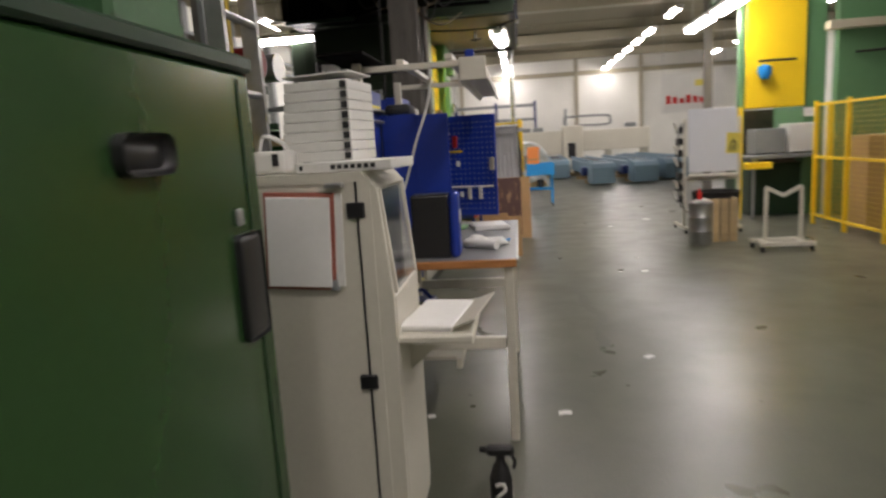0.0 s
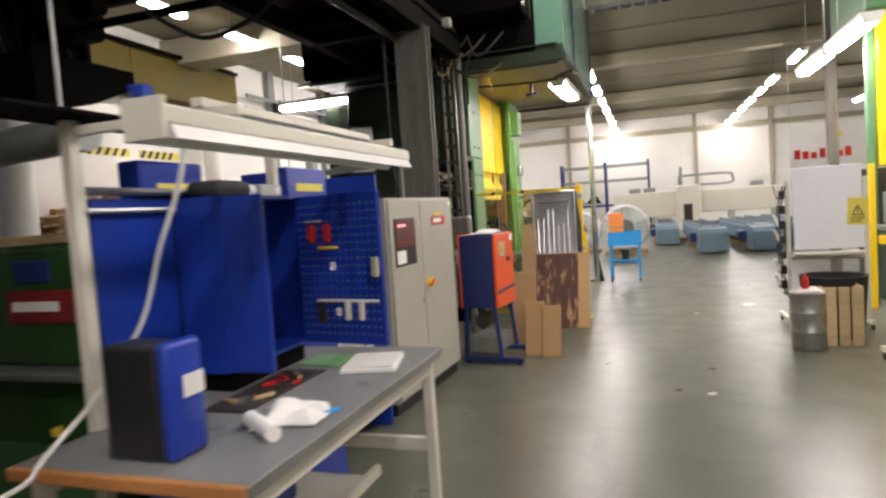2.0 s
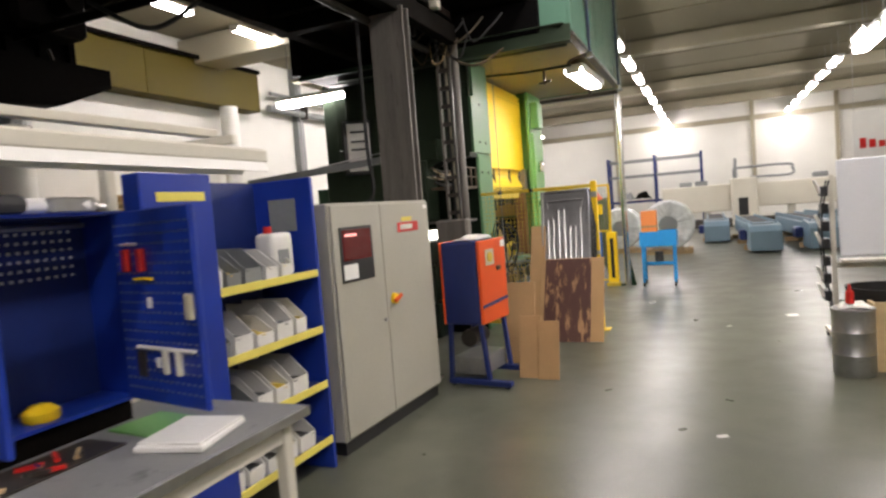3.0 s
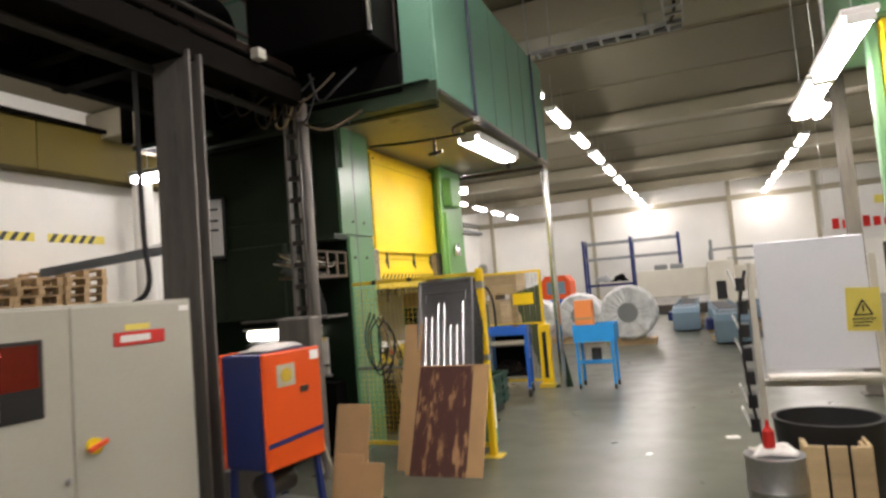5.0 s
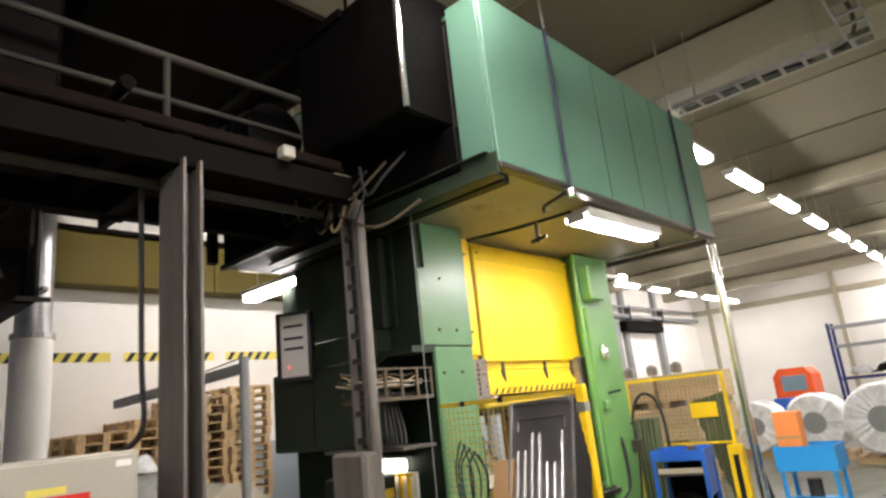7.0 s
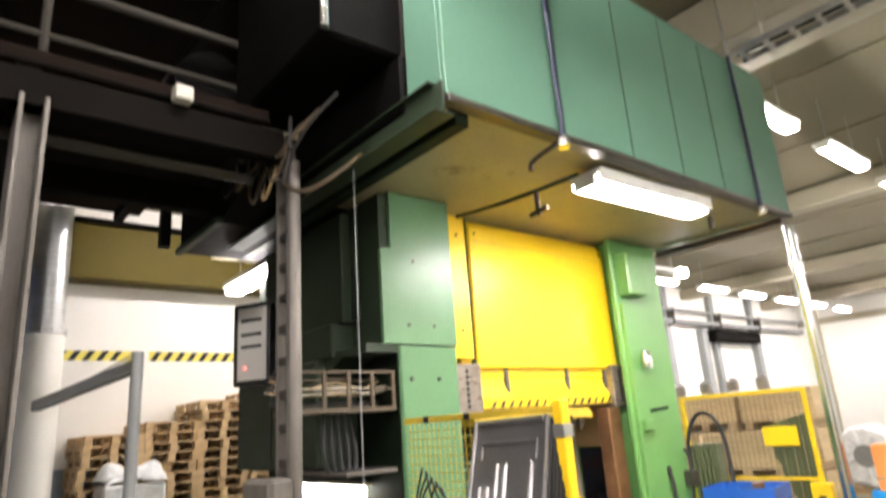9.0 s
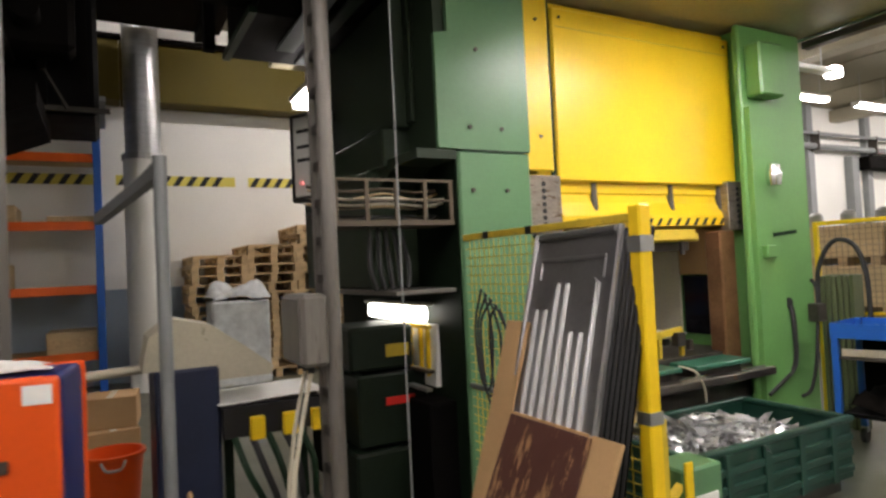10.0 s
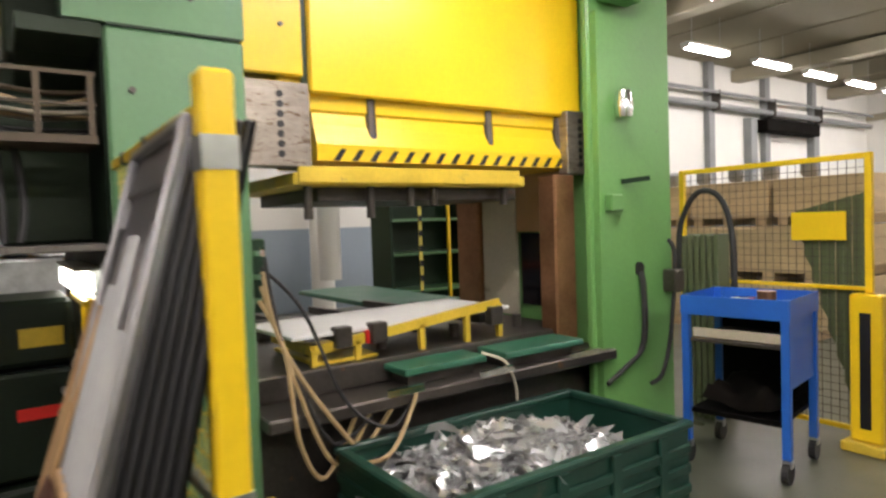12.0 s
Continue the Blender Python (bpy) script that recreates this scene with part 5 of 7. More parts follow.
on_door("plier", 0.32, 0.345, 0.10, 0.18, 0.018, M_CREAM, "cream hand tool")
on_door("square", 0.09, 0.14, 0.08, 0.17, 0.006, M_DULL, "steel square")
on_door("label_tag", 0.195, 0.22, 0.115, 0.15, 0.004, M_WHITE, "")
on_door("latch", 0.40, 0.43, 0.28, 0.36, 0.02, M_OFFW, "")
yt = solid("yellow_tin", spun([(0.05, 0), (0.055, 0.01), (0.055, 0.03), (0.03, 0.05), (0, 0.052)], (-0.46, 2.98, CZ0), 18), M_YELLOW, "yellow tin standing in the tool cabinet", "tin", smooth=True)
solid("white_tube", rod((-0.45, 2.86, CZ0), (-0.45, 2.86, CZ0 + 0.11), 0.016, 12), M_WHITE, "white tube standing in the tool cabinet", "tube", smooth=True)
solid("back_board", box(-0.60, -0.585, 2.37, 2.715, 0.99, 1.64), M_BLUE, "cobalt blue back board behind the bench", "panel")
for a, b, z in ((2.62, 2.95, 1.78), (3.58, 3.98, 1.80)):
    c = thing("blue_panel_cabinet", (-0.8, (a + b) / 2, 0), "cobalt blue tall cabinet behind the workbench", "cabinet", "blue tall cabinets")
    part("body", box(-0.72, -0.62, a, b, 0, z, 0.006), M_BLUE, c)
    part("label", box(-0.62, -0.617, a + 0.08, b - 0.05, z - 0.12, z - 0.08), M_NOTE, c)

tb = thing("speaker_case", (-0.24, 2.24, 0.915), "black and blue plastic case standing on the bench", "case")
part("body", box(-0.34, -0.155, 2.12, 2.24, 0.916, 1.225, 0.012, seg=2), M_BLACK, tb)
part("front", box(-0.155, -0.11, 2.11, 2.25, 0.916, 1.235, 0.02, seg=3), M_BLUE, tb, "blue front moulding", smooth=True)
part("label", box(-0.11, -0.107, 2.16, 2.24, 1.08, 1.14), M_WHITE, tb)
solid("rolled_paper", rod((-0.10, 2.42, 0.94), (0.06, 2.30, 0.94), 0.024, 12), M_PAPER, "white rolled paper lying on the bench", "paper roll", smooth=True)
solid("crumpled_paper", about(crumpled(-0.10, 0.10, 2.40, 2.62, 0.915, 0.045, 7, 5), (0, 2.5, 0.9), rz=20), M_PAPER, "crumpled white paper lying on the bench", "paper")
bs = thing("binder", (-0.02, 3.15, 0.915), "white ring binder lying on the bench", "binder")
part("cover", about(box(-0.13, 0.09, 3.02, 3.28, 0.916, 0.936, 0.004), (0, 3.15, 0.9), rz=14), M_PAPER, bs)
part("top_sheet", about(box(-0.12, 0.085, 3.03, 3.27, 0.936, 0.944, 0.002), (0, 3.15, 0.9), rz=11), M_WHITE, bs)
solid("green_folder", about(box(-0.36, -0.16, 3.12, 3.32, 0.916, 0.922, 0.002), (-0.26, 3.2, 0.9), rz=-6), M_LGREEN, "green folder lying at the back of the bench", "folder")
tt = thing("tool_tray", (-0.30, 2.8, 0.915), "dark tool tray with loose parts on the bench", "tray")
part("tray", box(-0.36, -0.19, 2.52, 3.05, 0.916, 0.922), M_DULL, tt)
rnd = random.Random(4)
for k in range(14):
    x, y = rnd.uniform(-0.34, -0.21), rnd.uniform(2.55, 3.0)
    a = rnd.uniform(0, 3.1)
    part("loose_tool", bar((x, y, 0.93), (x + 0.07 * math.cos(a), y + 0.07 * math.sin(a), 0.932), 0.012, 0.012), (M_CHROME, M_DULL, M_WOOD, M_RED)[k % 4], tt)
solid("blue_pen", rod((0.06, 2.48, 0.925), (0.12, 2.58, 0.925), 0.006, 8), M_SKY, "sky blue pen lying on the bench", "pen")
for k, (x, y, z, m, lb) in enumerate(((-0.45, 2.35, 0.38, M_BLACK, "black power tool"), (-0.40, 2.6, 0.38, M_GREYP, "grey tool case"), (-0.45, 2.95, 0.38, M_BLUE, "blue plastic box"))):
    c = thing("shelf_item", (x, y, z), lb + " on the lower bench shelf", "tool")
    part("body", box(x - 0.09, x + 0.09, y - 0.1, y + 0.1, z, z + 0.13, 0.015), m, c)
    part("handle", hose([(x - 0.06, y, z + 0.13), (x, y, z + 0.19), (x + 0.06, y, z + 0.13)], 0.012, 6), M_RED if k == 0 else m, c)
tool = thing("cordless_drill", (-0.38, 2.18, 0.53), "black cordless drill with red trim on the bench rail", "drill")
part("body", rod((-0.48, 2.12, 0.62), (-0.28, 2.16, 0.62), 0.035, 12), M_BLACK, tool, smooth=True)
part("red_trim", rod((-0.36, 2.144, 0.62), (-0.33, 2.15, 0.62), 0.037, 12), M_RED, tool)
part("grip", bar((-0.44, 2.13, 0.60), (-0.46, 2.12, 0.50), 0.03, 0.04), M_BLACK, tool)

# ---- blue bin shelf ----
bs = thing("bin_shelf", (-0.95, 4.5, 0), "cobalt blue steel shelf with yellow lips and grey bins", "shelf")
SY0, SY1, SX0, SX1 = 4.02, 4.99, -1.2, -0.76
part("side", box(SX0, SX1, SY1 - 0.03, SY1, 0, 1.82, 0.004), M_BLUE, bs)
part("side", box(SX0, SX1, SY0, SY0 + 0.03, 0, 1.82, 0.004), M_BLUE, bs)
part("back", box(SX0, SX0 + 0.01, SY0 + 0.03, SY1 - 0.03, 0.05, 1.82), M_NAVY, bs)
part("end_window", box(SX0 + 0.12, SX1 - 0.12, SY1 - 0.033, SY1 - 0.030, 1.5, 1.7), M_GREYP, bs)
for z in (0.2, 0.55, 0.89, 1.24):
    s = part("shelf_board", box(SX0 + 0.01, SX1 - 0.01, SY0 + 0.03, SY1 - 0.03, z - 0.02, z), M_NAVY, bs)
    part("lip", box(SX1 - 0.01, SX1 + 0.006, SY0 + 0.03, SY1 - 0.03, z - 0.03, z + 0.015, 0.003), M_NOTE, s, "pale yellow shelf lip")
rnd = random.Random(11)
for z in (0.2, 0.55, 0.89, 1.24):
    y = SY0 + 0.06
    while y < SY1 - 0.2:
        w = rnd.uniform(0.10, 0.15)
        b = thing("picking_bin", (-0.95, y, z), "pale grey plastic picking bin on the shelf", "bin", "bins on the blue shelf")
        m = M_WHITE if rnd.random() > 0.25 else M_GREYP
        h = rnd.uniform(0.16, 0.22)
        part("wall", prism([(SX0 + 0.05, z), (SX1 - 0.04, z), (SX1 - 0.03, z + h * 0.45), (SX1 - 0.16, z + h), (SX0 + 0.05, z + h)], "y", y, y + 0.005), m, b)
        part("wall", prism([(SX0 + 0.05, z), (SX1 - 0.04, z), (SX1 - 0.03, z + h * 0.45), (SX1 - 0.16, z + h), (SX0 + 0.05, z + h)], "y", y + w - 0.005, y + w), m, b)
        part("front", box(SX1 - 0.04, SX1 - 0.035, y + 0.005, y + w - 0.005, z, z + h * 0.45), m, b)
        part("base", box(SX0 + 0.05, SX1 - 0.04, y + 0.005, y + w - 0.005, z, z + 0.006), m, b)
        part("contents", crumpled(SX0 + 0.06, SX1 - 0.05, y + 0.008, y + w - 0.008, z + h * 0.35, 0.03, 4, int(y * 100)), M_BLACK if rnd.random() > 0.3 else M_DYELLOW, b)
        y += w + 0.03
can = thing("white_canister", (-0.95, 4.72, 1.24), "white plastic canister on the top shelf", "canister")
part("body", box(-0.98, -0.84, 4.66, 4.86, 1.241, 1.50, 0.03, seg=3), M_WHITE, can, smooth=True)
part("cap", rod((-0.90, 4.70, 1.50), (-0.90, 4.70, 1.54), 0.025, 12), M_RED, can)
part("label", box(-0.84, -0.837, 4.70, 4.80, 1.30, 1.40), M_GREYP, can)

# ---- grey control cabinet ----
gc = thing("control_cabinet", (-0.77, 5.13, 0), "warm grey two-door electrical cabinet with a red display", "control cabinet")
K0, K1, KX = 5.13, 6.54, -0.77
body = part("body", box(KX - 0.48, KX, K0, K1, 0.09, 1.655, 0.008), M_GREY, gc)
part("plinth", box(KX - 0.46, KX - 0.02, K0 + 0.02, K1 - 0.02, 0, 0.09), M_BLACK, gc)
for a, b in ((K0 + 0.02, 5.75), (5.755, K1 - 0.02)):
    part("door", box(KX, KX + 0.018, a, b, 0.11, 1.64, 0.006), M_GREY, gc)
dp = part("display", box(KX + 0.018, KX + 0.026, 5.215, 5.61, 1.125, 1.495, 0.004), M_BLACK, gc, "black panel with red display")
part("display_glass", box(KX + 0.026, KX + 0.028, 5.24, 5.585, 1.27, 1.475), mat("dark_red_display", (0.10, 0.006, 0.006), 0.15, var=0.2, bump=0), dp)
part("display_digits", box(KX + 0.028, KX + 0.029, 5.27, 5.41, 1.43, 1.447), M_LED, dp)
part("label", box(KX + 0.026, KX + 0.028, 5.235, 5.40, 1.145, 1.245), M_PAPER, dp)
rp = part("name_plate", box(KX + 0.018, KX + 0.022, 5.99, 6.32, 1.415, 1.49, 0.002), M_RED, gc, "red plate with white bars")
part("plate_bar", box(KX + 0.022, KX + 0.024, 6.03, 6.22, 1.435, 1.472), M_WHITE, rp)
part("yellow_label", box(KX + 0.018, KX + 0.020, 6.06, 6.22, 1.497, 1.53), M_NOTE, gc)
part("white_label", box(KX + 0.018, KX + 0.020, 6.43, 6.50, 1.585, 1.615), M_PAPER, gc)
kn = part("switch", rod((KX + 0.018, 5.85, 0.935), (KX + 0.045, 5.85, 0.935), 0.04, 18), M_YELLOW, gc, "yellow and red main switch")
part("switch_grip", about(box(KX + 0.045, KX + 0.07, 5.80, 5.91, 0.922, 0.949, 0.006), (KX, 5.85, 0.935), rx=18), M_ORANGE, kn)
part("lock", rod((KX + 0.018, 5.71, 0.80), (KX + 0.035, 5.71, 0.80), 0.014, 10), M_STEEL, gc)
part("side_label", box(KX - 0.25, KX - 0.12, K0 - 0.004, K0, 1.12, 1.42), M_GREYP, gc)
part("side_plate", box(KX - 0.26, KX - 0.10, K0 - 0.004, K0, 1.50, 1.56), M_RED, gc)
gc.rotation_euler = (0, 0, radians(-2.5))

# ---- orange and blue box on its stand ----
ob = thing("orange_pump_cabinet", (-0.47, 7.0, 0), "orange and navy steel box on a blue wheeled stand", "cabinet")
part("body", box(-0.69, -0.34, 6.75, 7.27, 0.55, 1.27, 0.02, seg=2), M_NAVY, ob)
dd = part("door", box(-0.34, -0.31, 6.75, 7.27, 0.55, 1.275, 0.015, seg=2), M_ORANGE, ob, "orange door")
part("rear_edge", box(-0.70, -0.685, 6.74, 7.28, 0.55, 1.275, 0.006), M_ORANGE, ob)
part("gauge", box(-0.31, -0.306, 6.86, 7.02, 1.05, 1.19), M_OFFW, dd, "pale gauge label")
part("gauge_ring", rod((-0.306, 6.94, 1.12), (-0.300, 6.94, 1.12), 0.045, 16), M_DYELLOW, dd)
part("lock", box(-0.31, -0.295, 7.06, 7.13, 0.99, 1.03, 0.004), M_DULL, dd)
part("stripe", about(box(-0.31, -0.307, 6.76, 7.26, 0.70, 0.73), (-0.31, 7.0, 0.71), rx=3), M_NAVY, dd)
part("notice", box(-0.31, -0.307, 7.17, 7.25, 1.19, 1.25), M_PAPER, dd)
for x, y in ((-0.66, 6.79), (-0.36, 6.79), (-0.66, 7.23), (-0.36, 7.23)):
    part("leg", bar((x, y, 0.55), (x + (0.05 if x > -0.5 else -0.03), y, 0.05), 0.035, 0.035), M_NAVY, ob)
part("foot_bar", box(-0.71, -0.10, 6.76, 6.82, 0.02, 0.07, 0.006), M_NAVY, ob)
part("foot_bar", box(-0.71, -0.10, 7.20, 7.26, 0.05, 0.10, 0.006), M_NAVY, ob)
part("tray", box(-0.66, -0.36, 6.80, 7.22, 0.10, 0.26, 0.01), M_STEEL, ob, "steel drip tray")
for x in (-0.67, -0.14):
    for y in (6.79, 7.23):
        part("wheel", rod((x, y - 0.012, 0.03), (x, y + 0.012, 0.03), 0.03, 12), M_RUBBER, ob)
part("motor", rod((-0.55, 6.9, 0.40), (-0.55, 7.15, 0.40), 0.08, 14), M_DULL, ob, smooth=True)
ob.rotation_euler = (0, 0, radians(-8))
solid("grey_cloth", crumpled(-0.62, -0.40, 6.82, 7.2, 1.275, 0.05, 7, 9), M_CLOTH, "grey rag lying on the orange box", "rag")

# ---- boards and sheets leaning by the aisle ----
def leaning(name, x0, x1, foot, top_y, top_z, thick, m, label, cat, group=""):
    a = math.atan2(top_y - foot, top_z)
    ln = math.hypot(top_y - foot, top_z)
    b = box(x0, x1, 0, thick, 0, ln, 0.003)
    moved(b, Matrix.Translation((0, foot, 0.001 + thick * math.sin(a) * 0)) @ Matrix.Rotation(-a, 4, "X"))
    return solid(name, b, m, label, cat, group)


leaning("cardboard_board", 0.0, 0.19, 7.07, 7.20, 0.50, 0.012, M_CARD, "brown cardboard strip leaning by the orange box", "cardboard", "cardboard strips")
leaning("cardboard_board", -0.18, 0.02, 7.10, 7.24, 0.54, 0.012, M_CARD, "brown cardboard strip leaning by the orange box", "cardboard", "cardboard strips")
leaning("cardboard_board", -0.40, -0.12, 7.42, 7.62, 0.80, 0.012, M_CARD, "brown cardboard strip leaning by the orange box", "cardboard", "cardboard strips")
leaning("wooden_board", -0.38, 0.34, 8.58, 8.985, 0.89, 0.02, M_CARD, "brown fibre board leaning against the fence", "board")
leaning("stained_board", -0.33, 0.20, 8.56, 8.965, 0.885, 0.008, M_STAINB, "oil-stained dark brown board leaning on the stack", "board")
leaning("cardboard_board", -0.52, -0.34, 8.70, 9.10, 1.28, 0.012, M_CARD, "tall brown cardboard strip leaning on the fence", "cardboard", "cardboard strips")

solid("wood_plank", box(-1.5, -0.85, 2.6, 2.8, 1.502, 1.54, 0.004), M_WOOD, "rough wood plank lying on the green cabinet", "plank")
bg = thing("tool_bag", (-0.5, 2.95, 1.637), "dark tool bag and papers on the blue cabinet", "bag")
part("bag", box(-0.57, -0.42, 2.78, 3.0, 1.638, 1.70, 0.025, seg=2), M_RUBBER, bg, smooth=True)
part("papers_roll", rod((-0.5, 3.0, 1.665), (-0.46, 3.22, 1.665), 0.026, 12), M_PAPER, bg, smooth=True)
part("metal_box", box(-0.56, -0.44, 3.08, 3.24, 1.638, 1.69, 0.006), M_STEEL, bg)

# pressed steel panels leaning on the fence
def pressed_panel(label):
    """A stamped door-like panel: pan with rim, sunk window, round pad and long ribs."""
    t = thing("pressed_steel_panel", (0, 0, 0), label, "sheet metal", "pressed panels on the fence")
    w, h = 0.57, 1.72
    part("sheet", box(0, w, 0, 0.006, 0, h, 0.002), M_SHEET, t)
    part("back_film", box(0.01, w - 0.01, 0.0065, 0.009, 0.01, h - 0.01), M_NEARBLK, t, "black back")
    rim = bmesh.new()
    for a in ((0, 0.028, 0, h), (w - 0.028, w, 0, h), (0.028, w - 0.028, h - 0.035, h), (0.028, w - 0.028, 0, 0.03)):
        box(a[0], a[1], -0.020, 0, a[2], a[3], 0.007, rim)
    part("rim", rim, M_SHEET, t)
    step = bmesh.new()
    for a in ((0.07, w - 0.07, h - 0.14, h - 0.12), (0.07, 0.085, h - 0.22, h - 0.14), (w - 0.085, w - 0.07, h - 0.22, h - 0.14)):
        box(a[0], a[1], -0.012, 0, a[2], a[3], 0.004, step)
    part("step_fold", step, M_SHEET, t)
    for i, drop in enumerate((0.36, 0.36, 0.24, 0.24, 0.45, 0.45, 0.24)):
        x = 0.080 + i * 0.064
        # Same sheet as the pan; brighter colour stands in for the glints
        part("rib", hose([(x, 0.003, 0.05), (x, 0.0, (h - drop) * 0.5), (x, 0.003, h - drop)], 0.0135, 8, 3), M_PRESSED, t, "rib in brighter steel that holds its reflections", smooth=True)
    part("round_pad", rod((w - 0.15, 0, h - 0.27), (w - 0.15, -0.008, h - 0.27), 0.055, 24), M_SHEET, t)
    return t


lean = math.degrees(math.atan2(0.44, 1.60))
p0 = pressed_panel("bright pressed steel panel leaning on the yellow fence")
p0.matrix_basis = pose(-0.355, 8.765, 0.02, -lean, 0, 0) @ pose(0, 0, 0, 0, -1.5, 0)


def dark_panel(label):
    """A stamped panel: black pan with a folded rim."""
    t = thing("dark_steel_panel", (0, 0, 0), label, "sheet metal", "oily panels in the stack")
    w, h = 0.57, 1.70
    part("sheet", box(0, w, 0, 0.006, 0, h, 0.002), M_NEARBLK, t)
    rim = bmesh.new()
    for a in ((0, 0.03, 0, h), (w - 0.03, w, 0, h), (0.03, w - 0.03, h - 0.03, h), (0.03, w - 0.03, 0, 0.03)):
        box(a[0], a[1], -0.018, 0, a[2], a[3], 0.006, rim)
    part("rim", rim, M_BLACK, t)
    return t


d0 = dark_panel("black pressed panel in the leaning stack")
d0.matrix_basis = pose(-0.351, 8.797, 0.02, -lean + 0.3, 0, 0) @ pose(0, 0, 0, 0, -1.2, 0)
for k in range(1, 6):
    copy_thing(d0, pose(-0.351 + 0.004 * k, 8.797 + 0.027 * k, 0.02, -lean + 0.3 + 0.35 * k, 0, 0) @ pose(0, 0, 0, 0, -1.2 + 0.2 * k, 0))


# ---- yellow guard fences ----
def mesh_panel(name_parent, p0, p1, z0, z1, m_wire, step=0.05, r=0.0017):
    p0, p1 = Vector(p0), Vector(p1)
    L = (p1 - p0).length
    d = (p1 - p0).normalized()
    w = bmesh.new()
    n = int(L / step)
    for i in range(1, n):
        a = p0 + d * (L * i / n)
        bar((a.x, a.y, z0), (a.x, a.y, z1), r * 2, r * 2, w, up=(0, 1, 0))
    k = int((z1 - z0) / step)
    for j in range(1, k):
        z = z0 + (z1 - z0) * j / k
        bar((p0.x, p0.y, z), (p1.x, p1.y, z), r * 2, r * 2, w)
    return tagged(part("wire_mesh", w, m_wire, name_parent, "thin wire mesh"), kind="stuff")


fen = thing("guard_fence", (-0.6, 9.27, 0), "worn yellow guard fence with wire mesh beside the press", "fence")
ps = part("post", box(0.192, 0.258, 9.215, 9.281, 0, 1.765, 0.008), M_YELLOW, fen, "thick yellow post")
part("tape_band", box(0.189, 0.261, 9.212, 9.284, 1.575, 1.64), M_STEEL, ps, "grey tape band")
part("tape_band", box(0.189, 0.261, 9.212, 9.284, 0.90, 0.95), M_STEEL, ps, "grey tape band")
part("foot_plate", box(0.14, 0.32, 9.17, 9.34, 0, 0.012), M_DYELLOW, ps)
part("post", box(-1.365, -1.325, 9.24, 9.28, 0, 1.74, 0.004), M_DYELLOW, fen)
part("rail", box(-1.325, 0.192, 9.255, 9.285, 1.70, 1.735, 0.003), M_DYELLOW, fen)
for x in (-0.95, -0.55):
    part("rail_mark", box(x, x + 0.05, 9.252, 9.288, 1.698, 1.738), M_BLACK, fen)
part("rail", box(-1.325, 0.192, 9.255, 9.285, 0.08, 0.12, 0.003), M_DYELLOW, fen)
part("rail", box(-1.325, 0.192, 9.255, 9.285, 0.84, 0.865, 0.003), M_STEEL, fen)
mesh_panel(fen, (-1.325, 9.27, 0), (0.192, 9.27, 0), 0.12, 1.70, M_DYELLOW)
sf = part("side_guard", box(0.19, 0.22, 9.31, 9.34, 0.1, 0.9), M_DYELLOW, fen)
part("side_rail", bar((0.2, 9.33, 0.55), (-0.12, 9.9, 0.55), 0.03, 0.03), M_DYELLOW, fen)
for k in range(4):
    x, d = -0.98 + 0.05 * k, 0.10 + 0.03 * (k % 3)
    part("hung_hose", hose([(x, 9.245, 1.42 - 0.03 * k), (x - d * 0.7, 9.235, 1.20), (x - d * 0.4, 9.24, 0.92 - 0.06 * k), (x + d * 0.6, 9.235, 0.88), (x + d, 9.24, 1.15), (x + 0.03, 9.245, 1.40 - 0.03 * k)], 0.007, 6), M_RUBBER, fen, "dark coiled hose", smooth=True)
gb = thing("green_bollard_box", (0.05, 9.75, 0), "low green box with a yellow and white edge strip", "box")
part("body", box(-0.10, 0.10, 9.55, 9.80, 0, 0.62, 0.01), M_GREEN, gb)
part("edge_strip", box(0.102, 0.115, 9.55, 9.60, 0.02, 0.66, 0.004), M_YELLOW, gb)
part("white_label", box(0.102, 0.108, 9.62, 9.76, 0.15, 0.50), M_PAPER, gb)

fr = thing("guard_fence", (-0.7, 13.2, 0), "yellow framed wire mesh guard fence beyond the press", "fence")
FY = 13.2
part("post", box(-0.20, -0.16, FY - 0.02, FY + 0.02, 0, 1.80, 0.004), M_YELLOW, fr)
part("post", box(-1.47, -1.43, FY - 0.02, FY + 0.02, 0, 1.80, 0.004), M_YELLOW, fr)
part("rail", box(-1.43, -0.20, FY - 0.015, FY + 0.015, 1.765, 1.80, 0.003), M_YELLOW, fr)
part("rail", box(-1.43, -0.20, FY - 0.015, FY + 0.015, 0.96, 0.985, 0.003), M_YELLOW, fr)
part("rail", box(-1.43, -0.20, FY - 0.015, FY + 0.015, 0.08, 0.11, 0.003), M_YELLOW, fr)
mesh_panel(fr, (-1.43, FY, 0), (-0.20, FY, 0), 0.11, 1.765, M_DULL, r=0.0015)
part("notice", box(-0.63, -0.30, FY - 0.022, FY - 0.016, 1.27, 1.45), M_YELLOW, fr, "blank yellow sign plate")
for k in range(9):
    x = -0.62 + 0.048 * k
    part("green_slat", prism([(x, 1.46 + 0.012 * k), (x + 0.042, 1.47 + 0.012 * k), (x + 0.042, max(0.15, 1.25 - 0.16 * k)), (x, max(0.15, 1.33 - 0.16 * k))], "y", FY + 0.02 + 0.008 * (k % 2), FY + 0.034 + 0.008 * (k % 2)), M_OLIVE, fr, "olive green corrugated sheet" if k == 0 else "")
lp = solid("light_curtain_pole", rod((0.10, 12.98, 0), (0.10, 12.98, 3.30), 0.05, 16), M_CHROME, "bright steel pole rising from floor to crown", "pole", smooth=True)
yg = thing("light_curtain", (-0.05, 13.4, 0), "yellow light curtain column with a dark slot", "light curtain")
